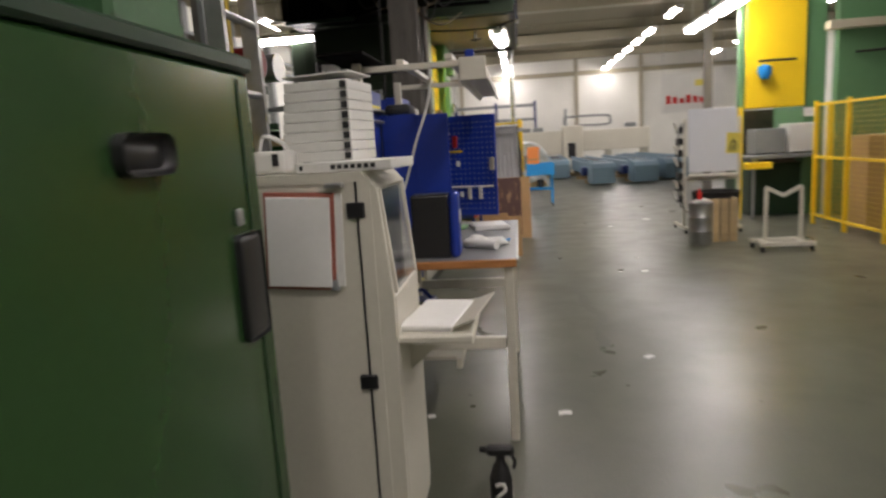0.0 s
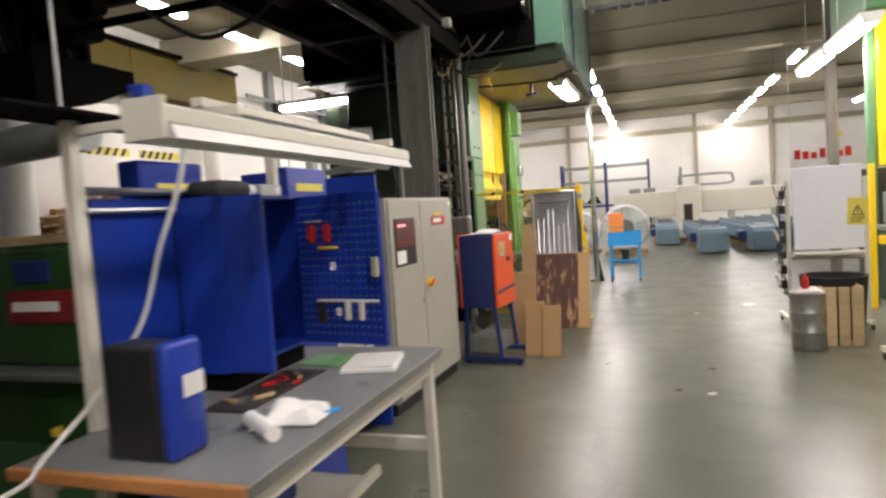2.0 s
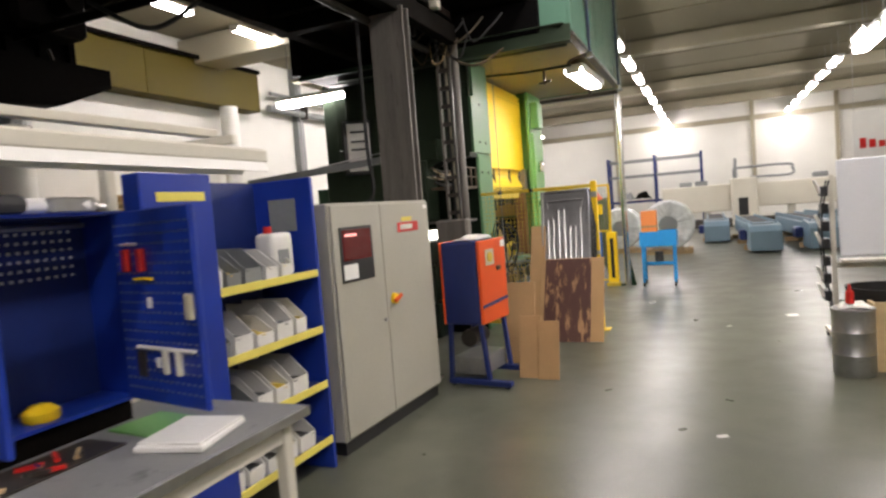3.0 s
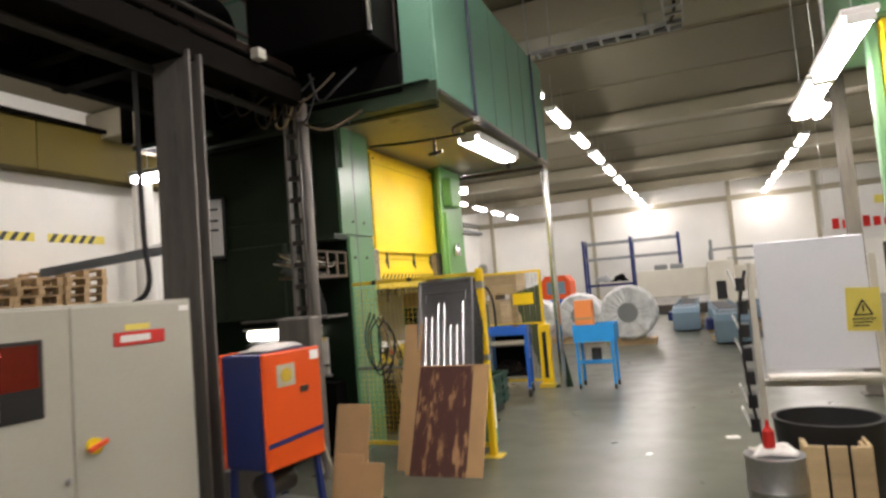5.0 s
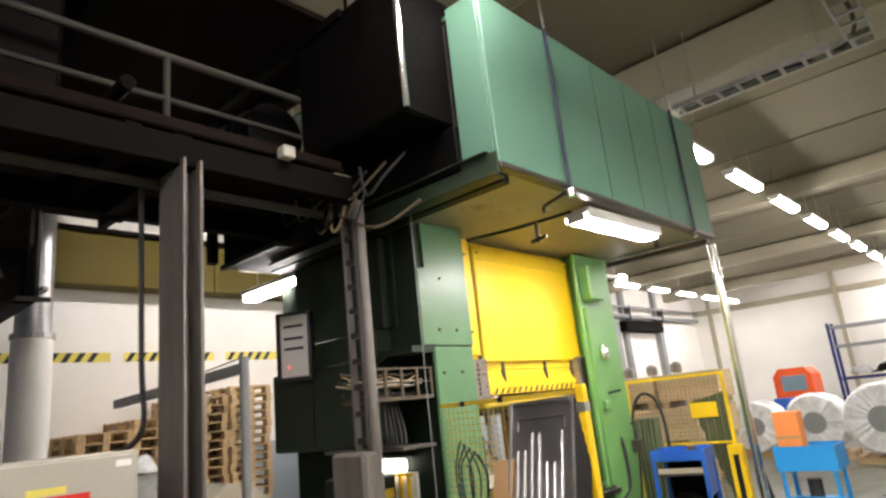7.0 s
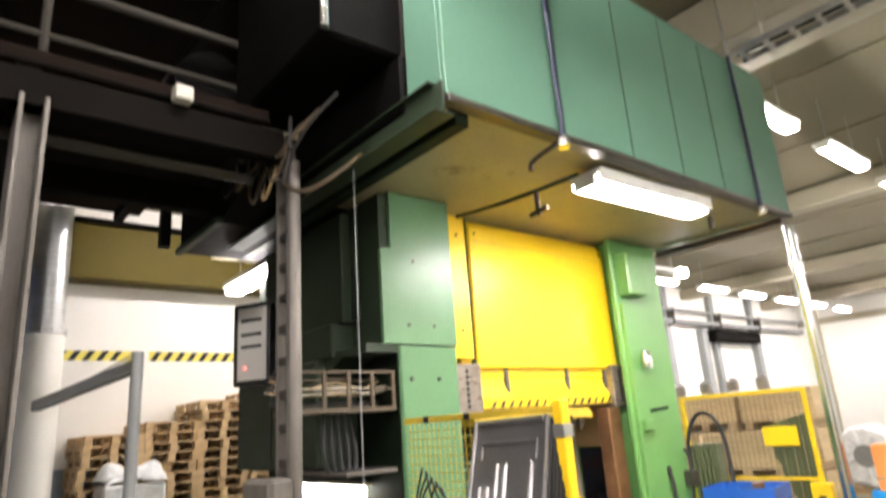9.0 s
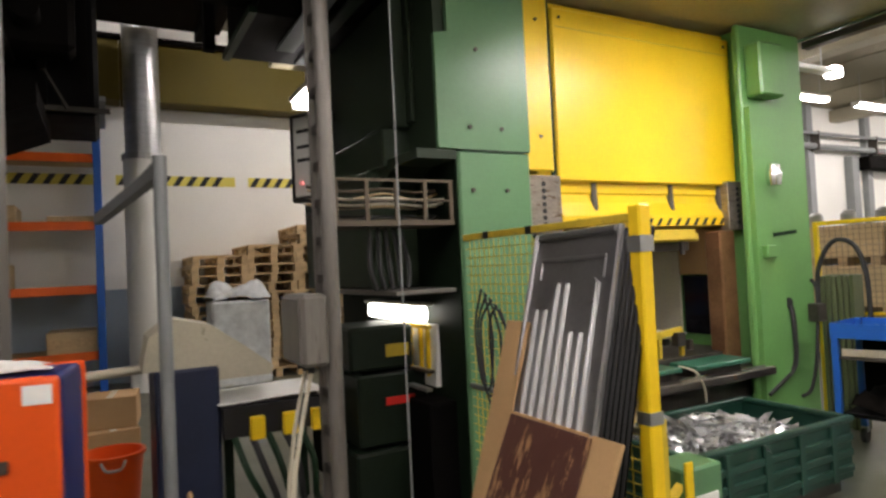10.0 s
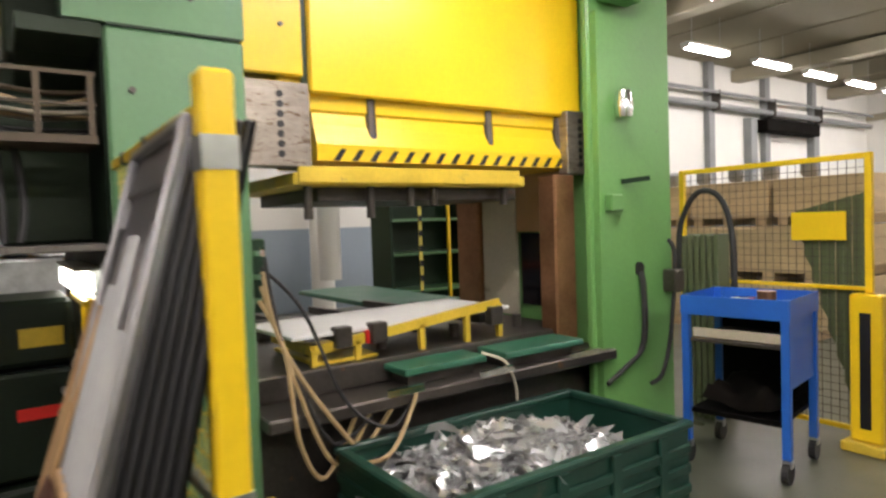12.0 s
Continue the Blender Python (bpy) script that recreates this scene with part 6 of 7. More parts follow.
part("housing", box(-0.25, -0.07, 13.08, 13.18, 0.06, 0.95, 0.012), M_YELLOW, yg)
part("slot", box(-0.19, -0.13, 13.076, 13.08, 0.14, 0.84), M_BLACK, yg)
part("foot", box(-0.28, -0.04, 13.02, 13.19, 0, 0.06, 0.008), M_DYELLOW, yg)
part("stay", prism([(0.07, 0.0), (0.22, 0.0), (0.07, 0.85)], "y", 13.08, 13.12), M_DGREEN, yg)
part("stay_foot", box(-0.04, 0.07, 13.05, 13.15, 0, 0.03), M_DGREEN, yg)

# ---- scrap bin ----
sb = thing("scrap_bin", (-0.85, 10.95, 0), "dark green ribbed steel bin full of bright metal scrap", "scrap bin")
Q = (-1.08, -0.31, 10.08, 11.53)
for a in ((Q[0], Q[0] + 0.02, Q[2], Q[3]), (Q[1] - 0.02, Q[1], Q[2], Q[3]), (Q[0] + 0.02, Q[1] - 0.02, Q[2], Q[2] + 0.02), (Q[0] + 0.02, Q[1] - 0.02, Q[3] - 0.02, Q[3])):
    part("wall", box(*a, 0.10, 0.47), M_BIN, sb)
part("base", box(Q[0] + 0.02, Q[1] - 0.02, Q[2] + 0.02, Q[3] - 0.02, 0.10, 0.13), M_BIN, sb)
for z in (0.14, 0.235, 0.33):
    part("rib", box(Q[1], Q[1] + 0.018, Q[2], Q[3], z, z + 0.05, 0.008), M_BIN, sb)
    part("rib", box(Q[0], Q[1], Q[2] - 0.018, Q[2], z, z + 0.05, 0.008), M_BIN, sb)
for a in ((Q[0] - 0.02, Q[0] + 0.03, Q[2] - 0.02, Q[3] + 0.02), (Q[1] - 0.03, Q[1] + 0.02, Q[2] - 0.02, Q[3] + 0.02), (Q[0] + 0.03, Q[1] - 0.03, Q[2] - 0.02, Q[2] + 0.03), (Q[0] + 0.03, Q[1] - 0.03, Q[3] - 0.03, Q[3] + 0.02)):
    part("rim", box(*a, 0.45, 0.485, 0.008), M_BIN, sb)
for x in (Q[0] + 0.05, Q[1] - 0.13):
    part("skid", box(x, x + 0.08, Q[2] + 0.05, Q[3] - 0.05, 0, 0.10, 0.006), M_DULL, sb)
for y in (10.35, 10.68, 11.0, 11.32):
    part("wall_post", box(Q[1], Q[1] + 0.022, y - 0.03, y + 0.03, 0.10, 0.455, 0.006), M_BIN, sb)
rnd = random.Random(21)
bm = bmesh.new()
for k in range(1500):
    x, y = rnd.uniform(Q[0] + 0.05, Q[1] - 0.05), rnd.uniform(Q[2] + 0.05, Q[3] - 0.22)
    z = 0.29 + 0.16 * math.exp(-((y - 10.75) ** 2) / 0.35) * (1 - ((x + 0.69) / 0.40) ** 2 * 0.6) + rnd.uniform(-0.02, 0.035)
    big = k % 12 == 0
    L, w = rnd.uniform(0.02, 0.075) * (1.9 if big else 1), rnd.uniform(0.006, 0.022) * (2.4 if big else 1)
    curl, twist = rnd.uniform(-0.6, 0.9) * L * (0.5 if big else 1), rnd.uniform(-0.8, 0.8)
    q = Matrix.Translation((x, y, z)) @ Euler((rnd.uniform(-0.7, 0.7), rnd.uniform(-0.7, 0.7), rnd.uniform(0, 6.2))).to_matrix().to_4x4()
    last = None
    for i in range(5):
        u = i / 4
        p = Vector((L * (2 * u - 1), 0, curl * math.sin(math.pi * u) + 0.008 * rnd.uniform(-1, 1)))
        d = Vector((0, math.cos(twist * u * 2), math.sin(twist * u * 2))) * w * rnd.uniform(0.7, 1.1)
        row = (bm.verts.new(q @ (p - d)), bm.verts.new(q @ (p + d)))
        if last:
            bm.faces.new((last[0], row[0], row[1], last[1]))
        last = row
r = bmesh.ops.solidify(bm, geom=list(bm.faces), thickness=0.0012)
tagged(solid("metal_scrap", bm, M_SCRAP, "heap of bright aluminium offcuts lying in the bin", "scrap"), kind="stuff")
solid("scrap_bed", spun([(0.28, 0.13), (0.29, 0.22), (0.20, 0.30), (0.0, 0.35)], (-0.69, 10.75, 0), 20), M_SHEET, "packed offcuts under the scrap heap", "scrap", kind="stuff")

# ---- blue tool cart ----
CART = Matrix.Translation((-0.490, 12.411, 0)) @ Matrix.Rotation(radians(10), 4, "Z") @ Matrix.Translation((0.6, -12.75, 0))
ct = thing("tool_cart", (-0.6, 12.75, 0), "cobalt blue wheeled tool cart with worn shelves", "tool cart")
A0, A1, A2, A3 = -0.92, -0.34, 12.56, 13.08
for x in (A0 + 0.02, A1 - 0.02):
    for y in (A2 + 0.02, A3 - 0.02):
        part("leg", box(x - 0.022, x + 0.022, y - 0.022, y + 0.022, 0.13, 0.99, 0.003), M_CBLUE, ct)
        w = part("wheel", rod((x - 0.018, y, 0.06), (x + 0.018, y, 0.06), 0.06, 16), M_RUBBER, ct)
        part("fork", box(x - 0.025, x + 0.025, y - 0.02, y + 0.02, 0.09, 0.13), M_STEEL, w)
part("top_tray", box(A0, A1, A2, A3, 0.90, 0.925, 0.004), M_CBLUE, ct)
for a in ((A0, A1, A2 - 0.006, A2), (A0, A1, A3, A3 + 0.006), (A0 - 0.006, A0, A2, A3), (A1, A1 + 0.006, A2, A3)):
    part("tray_edge", box(*a, 0.88, 0.99), M_CBLUE, ct)
part("back_sheet", box(A0 + 0.045, A1 - 0.045, A3 - 0.03, A3 - 0.022, 0.33, 0.88), M_NEARBLK, ct)
part("drawer_shelf", box(A0 + 0.045, A1 - 0.045, A2 + 0.01, A3 - 0.01, 0.72, 0.74, 0.003), M_DULL, ct)
part("end_sheet", box(A1 - 0.02, A1 - 0.012, A2 + 0.045, A3 - 0.045, 0.5, 0.88), M_CBLUE, ct)
part("low_shelf", box(A0 + 0.045, A1 - 0.045, A2 + 0.01, A3 - 0.01, 0.30, 0.33, 0.003), M_NEARBLK, ct)
part("notched_board", box(A0 + 0.05, A1 - 0.05, A2 + 0.04, A2 + 0.05, 0.745, 0.80, 0.003), M_OFFW, ct, "pale notched tool board")
rnd = random.Random(8)
for k in range(12):
    x, y, a = rnd.uniform(A0 + 0.1, A1 - 0.12), rnd.uniform(A2 + 0.08, A3 - 0.08), rnd.uniform(0, 3.1)
    part("hand_tool", bar((x, y, 0.935), (x + 0.13 * math.cos(a), y + 0.13 * math.sin(a), 0.94), 0.022, 0.018), (M_CHROME, M_DULL, M_WHITE, M_RED)[k % 4], ct)
ct.matrix_basis = CART @ Matrix.Translation((-0.6, 12.75, 0))
solid("steel_tin", moved(rod((-0.50, 12.72, 0.926), (-0.50, 12.72, 1.02), 0.05, 16), CART), M_RUST, "brown tin standing on the tool cart", "tin", smooth=True)
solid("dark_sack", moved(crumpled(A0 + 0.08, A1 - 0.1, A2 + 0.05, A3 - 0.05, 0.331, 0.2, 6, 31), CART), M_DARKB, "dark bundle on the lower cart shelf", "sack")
gn = thing("green_canister", (-1.15, 13.0, 0), "dull green ribbed canister with an arched black hose", "canister")
for i in range(6):
    part("rib_plate", box(-1.30 + i * 0.05, -1.265 + i * 0.05, 12.95, 13.1, 0.0, 1.31 + 0.01 * (i % 2), 0.006), M_OLIVE, gn)
part("arched_hose", hose([(-1.30, 12.92, 1.0), (-1.27, 12.90, 1.38), (-1.12, 12.88, 1.61), (-0.94, 12.86, 1.57), (-0.85, 12.85, 1.32), (-0.84, 12.85, 0.9)], 0.020, 10), M_RUBBER, gn, smooth=True)

# ---- right of the aisle ----
wh = thing("whiteboard_stand", (2.8, 8.5, 0), "blank glossy whiteboard on a cream wheeled frame", "whiteboard")
part("board", about(box(2.50, 3.15, 8.40, 8.425, 0.86, 1.73, 0.006), (2.8, 8.4, 1.3), rx=-3), M_BOARD, wh)
for x in (2.46, 3.19):
    part("upright", box(x - 0.02, x + 0.02, 8.44, 8.48, 0.06, 1.60, 0.003), M_CREAM, wh)
    part("foot", box(x - 0.02, x + 0.02, 8.30, 9.0, 0.06, 0.10, 0.003), M_CREAM, wh)
    for y in (8.33, 8.96):
        part("castor", rod((x - 0.012, y, 0.03), (x + 0.012, y, 0.03), 0.03, 12), M_RUBBER, wh)
for z in (0.28, 0.74):
    part("cross_rail", box(2.48, 3.17, 8.445, 8.475, z, z + 0.05, 0.003), M_CREAM, wh)
part("pen_shelf", box(2.50, 3.15, 8.30, 8.44, 0.80, 0.83, 0.004), M_CREAM, wh)
nt = part("notice", about(box(3.0, 3.19, 8.385, 8.392, 1.10, 1.38), (3.1, 8.39, 1.2), ry=3), M_NOTE, wh, "yellow notice with dark drawing")
tri_sign = bmesh.new()
for a, b in (((3.045, 8.382, 1.205), (3.145, 8.382, 1.205)), ((3.145, 8.382, 1.205), (3.095, 8.382, 1.30)), ((3.095, 8.382, 1.30), (3.045, 8.382, 1.205)), ((3.095, 8.382, 1.225), (3.095, 8.382, 1.268))):
    bar(a, b, 0.010, 0.003, tri_sign, up=(0, 1, 0))
part("warning_triangle", tri_sign, M_INK, nt)
for k in range(3):
    part("print_bar", box(3.03, 3.16 - 0.02 * k, 8.381, 8.384, 1.175 - 0.022 * k, 1.183 - 0.022 * k), M_INK, nt)
lf = thing("leaflet_rack", (2.4, 8.45, 0), "black wire leaflet rack with white leaflets on the stand", "leaflet rack")
for y in (8.36, 8.52):
    part("wire", hose([(2.43, y, 1.55), (2.36, y, 1.2), (2.38, y, 0.7), (2.43, y, 0.35)], 0.008, 6), M_BLACK, lf, smooth=True)
for k in range(7):
    z = 0.45 + k * 0.16
    part("pocket", box(2.36, 2.42, 8.36, 8.52, z, z + 0.09, 0.003), M_BLACK, lf)
    if k not in (2, 5):
        part("leaflet", about(box(2.37, 2.385, 8.37, 8.51, z + 0.02, z + 0.16), (2.38, 8.44, z), ry=-20), M_PAPER, lf, "white leaflet")

dm = thing("steel_drum", (2.47, 7.52, 0), "small bright steel drum with a dented lid", "drum")
part("shell", spun([(0.145, 0.0), (0.15, 0.01), (0.15, 0.16), (0.156, 0.17), (0.15, 0.18), (0.15, 0.34), (0.156, 0.35), (0.15, 0.36), (0.15, 0.51), (0.155, 0.52)], (2.47, 7.52, 0), 28), M_STEEL, dm, smooth=True)
part("lid", spun([(0.157, 0.515), (0.157, 0.53), (0.14, 0.532), (0.0, 0.528)], (2.47, 7.52, 0), 28), M_STEEL, dm)
solid("white_rag", crumpled(2.36, 2.58, 7.42, 7.62, 0.532, 0.06, 7, 12), M_CLOTH, "white rag lying on the steel drum", "rag")
rb = thing("red_bottle", (2.45, 7.5, 0.535), "small red squeeze bottle standing on the drum", "bottle")
part("body", spun([(0.03, 0), (0.032, 0.02), (0.03, 0.09), (0.012, 0.11), (0.008, 0.15)], (2.45, 7.5, 0.57), 16), M_RED, rb, smooth=True)
cr = thing("wooden_crate", (2.8, 7.7, 0), "pale wooden slat crate standing behind the drum", "crate")
for x in (2.63, 2.74, 2.85):
    part("slat", box(x, x + 0.095, 7.58, 7.60, 0.0, 0.56, 0.004), M_PLY, cr)
for y in (7.62, 7.74, 7.86):
    part("slat", box(2.94, 2.96, y, y + 0.10, 0.0, 0.56, 0.004), M_PLY, cr)
for x0, x1, y0, y1 in ((2.63, 2.66, 7.60, 7.95), (2.92, 2.94, 7.60, 7.95)):
    part("post", box(x0, x1, y0, y1, 0, 0.54, 0.004), M_PLY, cr)
kb = thing("black_tub", (2.85, 8.05, 0), "dark round tub behind the crate", "tub")
part("tub", spun([(0.24, 0), (0.26, 0.02), (0.30, 0.60), (0.31, 0.62), (0.28, 0.62), (0.24, 0.1), (0, 0.1)], (2.82, 8.08, 0), 24), M_RUBBER, kb, smooth=True)

ty = thing("cream_trolley", (3.2, 6.9, 0), "cream steel trolley stand on castors with a forked top", "trolley")
for x in (3.03, 3.42):
    part("post", box(x - 0.02, x + 0.02, 6.86, 6.90, 0.10, 0.74, 0.003), M_CREAM, ty)
part("fork", bar((3.03, 6.88, 0.74), (3.22, 6.88, 0.64), 0.03, 0.04), M_CREAM, ty)
part("fork", bar((3.42, 6.88, 0.74), (3.22, 6.88, 0.64), 0.03, 0.04), M_CREAM, ty)
part("base", box(2.92, 3.52, 6.70, 6.76, 0.07, 0.12, 0.004), M_CREAM, ty)
part("base", box(2.92, 3.52, 7.02, 7.08, 0.07, 0.12, 0.004), M_CREAM, ty)
for x in (2.99, 3.38):
    part("side_bar", box(x, x + 0.06, 6.76, 7.02, 0.075, 0.115, 0.004), M_CREAM, ty)
for x in (2.95, 3.49):
    for y in (6.73, 7.05):
        part("castor", rod((x - 0.012, y, 0.035), (x + 0.012, y, 0.035), 0.035, 12), M_RUBBER, ty)

# second press beyond the whiteboard
P2 = thing("second_press", (4.6, 10.3, 0), "green press with a yellow ram and white control boxes", "press")
part("left_column", box(3.70, 3.79, 9.95, 10.08, 0, 3.6, 0.015), M_GREEN, P2)
part("right_column", box(4.68, 5.0, 9.95, 11.2, 0, 3.6, 0.015), M_GREEN, P2)
part("crown", box(3.68, 5.6, 9.8, 11.4, 3.6, 5.0, 0.02), M_GREEN, P2)
part("ram", box(3.80, 4.68, 9.90, 10.1, 1.72, 3.6, 0.015), M_YELLOW, P2, "tall yellow ram")
part("bed", box(3.90, 4.68, 9.95, 11.2, 0, 0.85, 0.015), M_DGREEN, P2)
part("rear_sheet", box(3.90, 4.68, 11.15, 11.2, 0.85, 1.72), M_DULL, P2)
part("green_wall", box(5.0, 7.6, 9.6, 9.75, 0, 3.9, 0.01), M_GREEN, P2, "mid-green sheet wall of the press")
part("die", box(4.0, 4.58, 9.92, 10.4, 0.85, 1.1, 0.01), M_DULL, P2)
part("control_box", box(4.30, 4.72, 9.5, 9.88, 1.02, 1.46, 0.015), M_WHITE, P2, "white control box")
part("grey_table", box(3.72, 4.74, 9.45, 9.89, 0.94, 1.0, 0.008), M_GREYP, P2)
part("grey_box", box(3.80, 4.26, 9.5, 9.85, 1.02, 1.40, 0.01), M_GREYP, P2)
for x in (3.78, 4.68):
    part("table_leg", box(x, x + 0.04, 9.5, 9.54, 0, 0.94), M_GREYP, P2)
part("orange_part", box(3.62, 4.0, 9.3, 9.44, 0.80, 0.90, 0.01), M_YELLOW, P2)
part("light_post", box(3.60, 3.66, 9.6, 9.68, 0, 1.75, 0.006), M_YELLOW, P2, "yellow light post")
part("light_post", box(4.82, 4.90, 9.4, 9.48, 0, 1.75, 0.006), M_YELLOW, P2, "yellow light post")
h = part("hoist_arm", rod((3.95, 9.82, 2.44), (4.50, 9.82, 2.44), 0.02, 8), M_BLACK, P2)
part("blue_pot", spun([(0.0, 0.0), (0.06, 0.02), (0.105, 0.10), (0.10, 0.2), (0.03, 0.23)], (4.03, 9.80, 2.15), 18), M_SKY, h, "blue balancer pot", smooth=True)
part("white_tag", box(4.46, 4.60, 9.38, 9.40, 1.55, 1.68), M_PAPER, P2)
part("dark_pot", spun([(0.0, 0.0), (0.10, 0.05), (0.12, 0.3), (0.06, 0.35)], (5.75, 9.3, 2.3), 16), M_BLACK, P2, smooth=True)
part("pot_arm", rod((5.2, 9.5, 2.45), (5.8, 9.3, 2.45), 0.02, 8), M_BLACK, P2)
part("upper_beam", box(4.75, 7.6, 9.3, 9.5, 2.78, 2.90, 0.006), M_OFFW, P2)
rf = thing("yellow_fence", (4.6, 7.9, 0), "yellow wire mesh guard fence before the second press", "fence")
for y in (8.85, 7.95, 7.0, 6.0):
    part("post", box(4.38, 4.43, y - 0.025, y + 0.025, 0, 1.75, 0.004), M_YELLOW, rf)
for z in (0.12, 0.95, 1.68):
    part("rail", box(4.39, 4.42, 6.0, 8.85, z, z + 0.035, 0.003), M_YELLOW, rf)
mesh_panel(rf, (4.405, 6.0, 0), (4.405, 8.83, 0), 0.15, 1.68, M_DYELLOW, 0.06)
for k, (x, y, h_) in enumerate(((5.0, 8.3, 1.25), (5.3, 7.5, 1.0), (5.1, 6.7, 0.7), (6.0, 8.6, 1.3))):
    c = thing("cardboard_box", (x, y, 0), "brown cardboard box stacked behind the yellow fence", "box", "boxes behind the fence")
    part("body", box(x - 0.3, x + 0.3, y - 0.28, y + 0.28, 0, h_, 0.008), M_CARD, c)
    part("flap_tape", box(x - 0.03, x + 0.03, y - 0.28, y + 0.28, h_, h_ + 0.003), M_OFFW, c)
girder_column(3.86, 12.2, 0.14, 0.14, 5.7, "slim grey hall column beside the aisle")
sg = thing("hanging_sign", (5.9, 22, 2.3), "white banner with a row of red shapes", "banner")
part("sheet", box(5.1, 7.2, 22.0, 22.03, 2.05, 3.35, 0.004), M_WHITE, sg)
for k in range(7):
    part("red_shape", box(5.25 + k * 0.22, 5.40 + k * 0.22, 21.99, 22.0, 2.35, 2.62 - 0.05 * (k % 3)), M_RED, sg)
part("yellow_shape", box(6.2, 6.5, 21.99, 22.0, 2.9, 3.1), M_NOTE, sg)
for x in (5.15, 7.15):
    part("cord", rod((x, 22.015, 3.35), (x, 22.015, 5.75), 0.008, 6), M_STEEL, sg)
solid("floor_scrap", about(box(2.24, 2.36, 10.05, 10.15, 0.001, 0.004), (2.3, 10.1, 0), rz=20), M_PAPER, "white paper scrap lying on the floor", "paper")
solid("floor_scrap", about(box(-0.34, -0.30, 2.33, 2.37, 0.001, 0.004), (-0.3, 2.3, 0), rz=20), M_PAPER, "small white paper scrap on the floor", "paper")

wh.location.x += 0.04
lf.location.x += 0.04

# ---- sky blue cart ----
sk = thing("sky_blue_cart", (0.62, 12.95, 0), "sky blue steel tray cart on four legs with wheels", "cart")
for x in (0.38, 0.88):
    for y in (12.84, 13.22):
        part("leg", box(x - 0.02, x + 0.02, y - 0.02, y + 0.02, 0.07, 0.70, 0.003), M_SKY, sk)
        part("wheel", rod((x - 0.014, y, 0.04), (x + 0.014, y, 0.04), 0.04, 12), M_RUBBER, sk)
part("tray", box(0.35, 0.92, 12.80, 13.26, 0.69, 0.71, 0.003), M_SKY, sk)
for a in ((0.35, 0.92, 12.79, 12.80), (0.35, 0.92, 13.26, 13.27), (0.34, 0.35, 12.79, 13.27), (0.92, 0.93, 12.79, 13.27)):
    part("tray_wall", box(*a, 0.68, 0.93), M_SKY, sk)
part("cross_bar", box(0.40, 0.86, 12.83, 12.85, 0.38, 0.42, 0.003), M_SKY, sk)
part("low_shelf", box(0.40, 0.86, 12.86, 13.20, 0.36, 0.38), M_SKY, sk)
solid("dark_can", rod((0.63, 12.98, 0.381), (0.63, 12.98, 0.58), 0.07, 14), M_RUBBER, "dark can on the lower cart shelf", "can", smooth=True)
orb = thing("orange_box", (0.48, 13.02, 0.71), "orange cardboard box standing in the blue cart", "box")
part("body", box(0.37, 0.62, 12.90, 13.12, 0.711, 1.28, 0.006), M_OPAPER, orb)
part("band", box(0.368, 0.622, 12.895, 12.90, 1.0, 1.03), M_CARD, orb)

# ---- wrapped coils ----
def wrapped_coil(x, y, r, w, label):
    """A wide steel coil in stretch film on a small pallet."""
    t = thing("wrapped_coil", (x, y, 0), label, "coil", "wrapped coils")
    rnd = random.Random(int(x * 100) + 7)
    bm = spun([(r * 0.35, 0), (r * 0.92, -0.01), (r, 0.05), (r * 1.01, w * 0.3), (r * 0.99, w * 0.6), (r, w - 0.05), (r * 0.92, w + 0.01), (r * 0.35, w), (r * 0.35, 0)], (x, y, r + 0.13), 40, "y")
    for v in bm.verts:
        v.co += Vector((rnd.uniform(-1, 1), rnd.uniform(-1, 1), rnd.uniform(-1, 1))) * 0.018
    part("film", bm, M_WRAP, t, "glossy creased plastic film")
    part("core", rod((x, y + 0.03, r + 0.13), (x, y + w - 0.03, r + 0.13), r * 0.36, 24), M_DULL, t, "dark coil core")
    part("core_ring", spun([(r * 0.2, -0.015), (r * 0.37, -0.02), (r * 0.37, 0.0), (r * 0.2, 0.0)], (x, y, r + 0.13), 24, "y"), M_GREYP, t)
    for k in range(3):
        part("pallet_bearer", box(x - 0.55, x + 0.55, y + 0.02 + k * (w - 0.14) / 2, y + 0.12 + k * (w - 0.14) / 2, 0, 0.10, 0.006), M_WOOD, t)
    for k in range(5):
        part("pallet_board", box(x - 0.55 + k * 0.245, x - 0.43 + k * 0.245, y, y + w, 0.10, 0.13, 0.004), M_WOOD, t)
    return t


wrapped_coil(0.45, 18.7, 0.62, 0.8, "wide steel coil wrapped in clear film on a pallet")
wrapped_coil(-0.85, 19.6, 0.56, 0.8, "steel coil wrapped in white film beside another coil")
wrapped_coil(-2.1, 20.0, 0.52, 0.8, "smaller steel coil wrapped in white film")

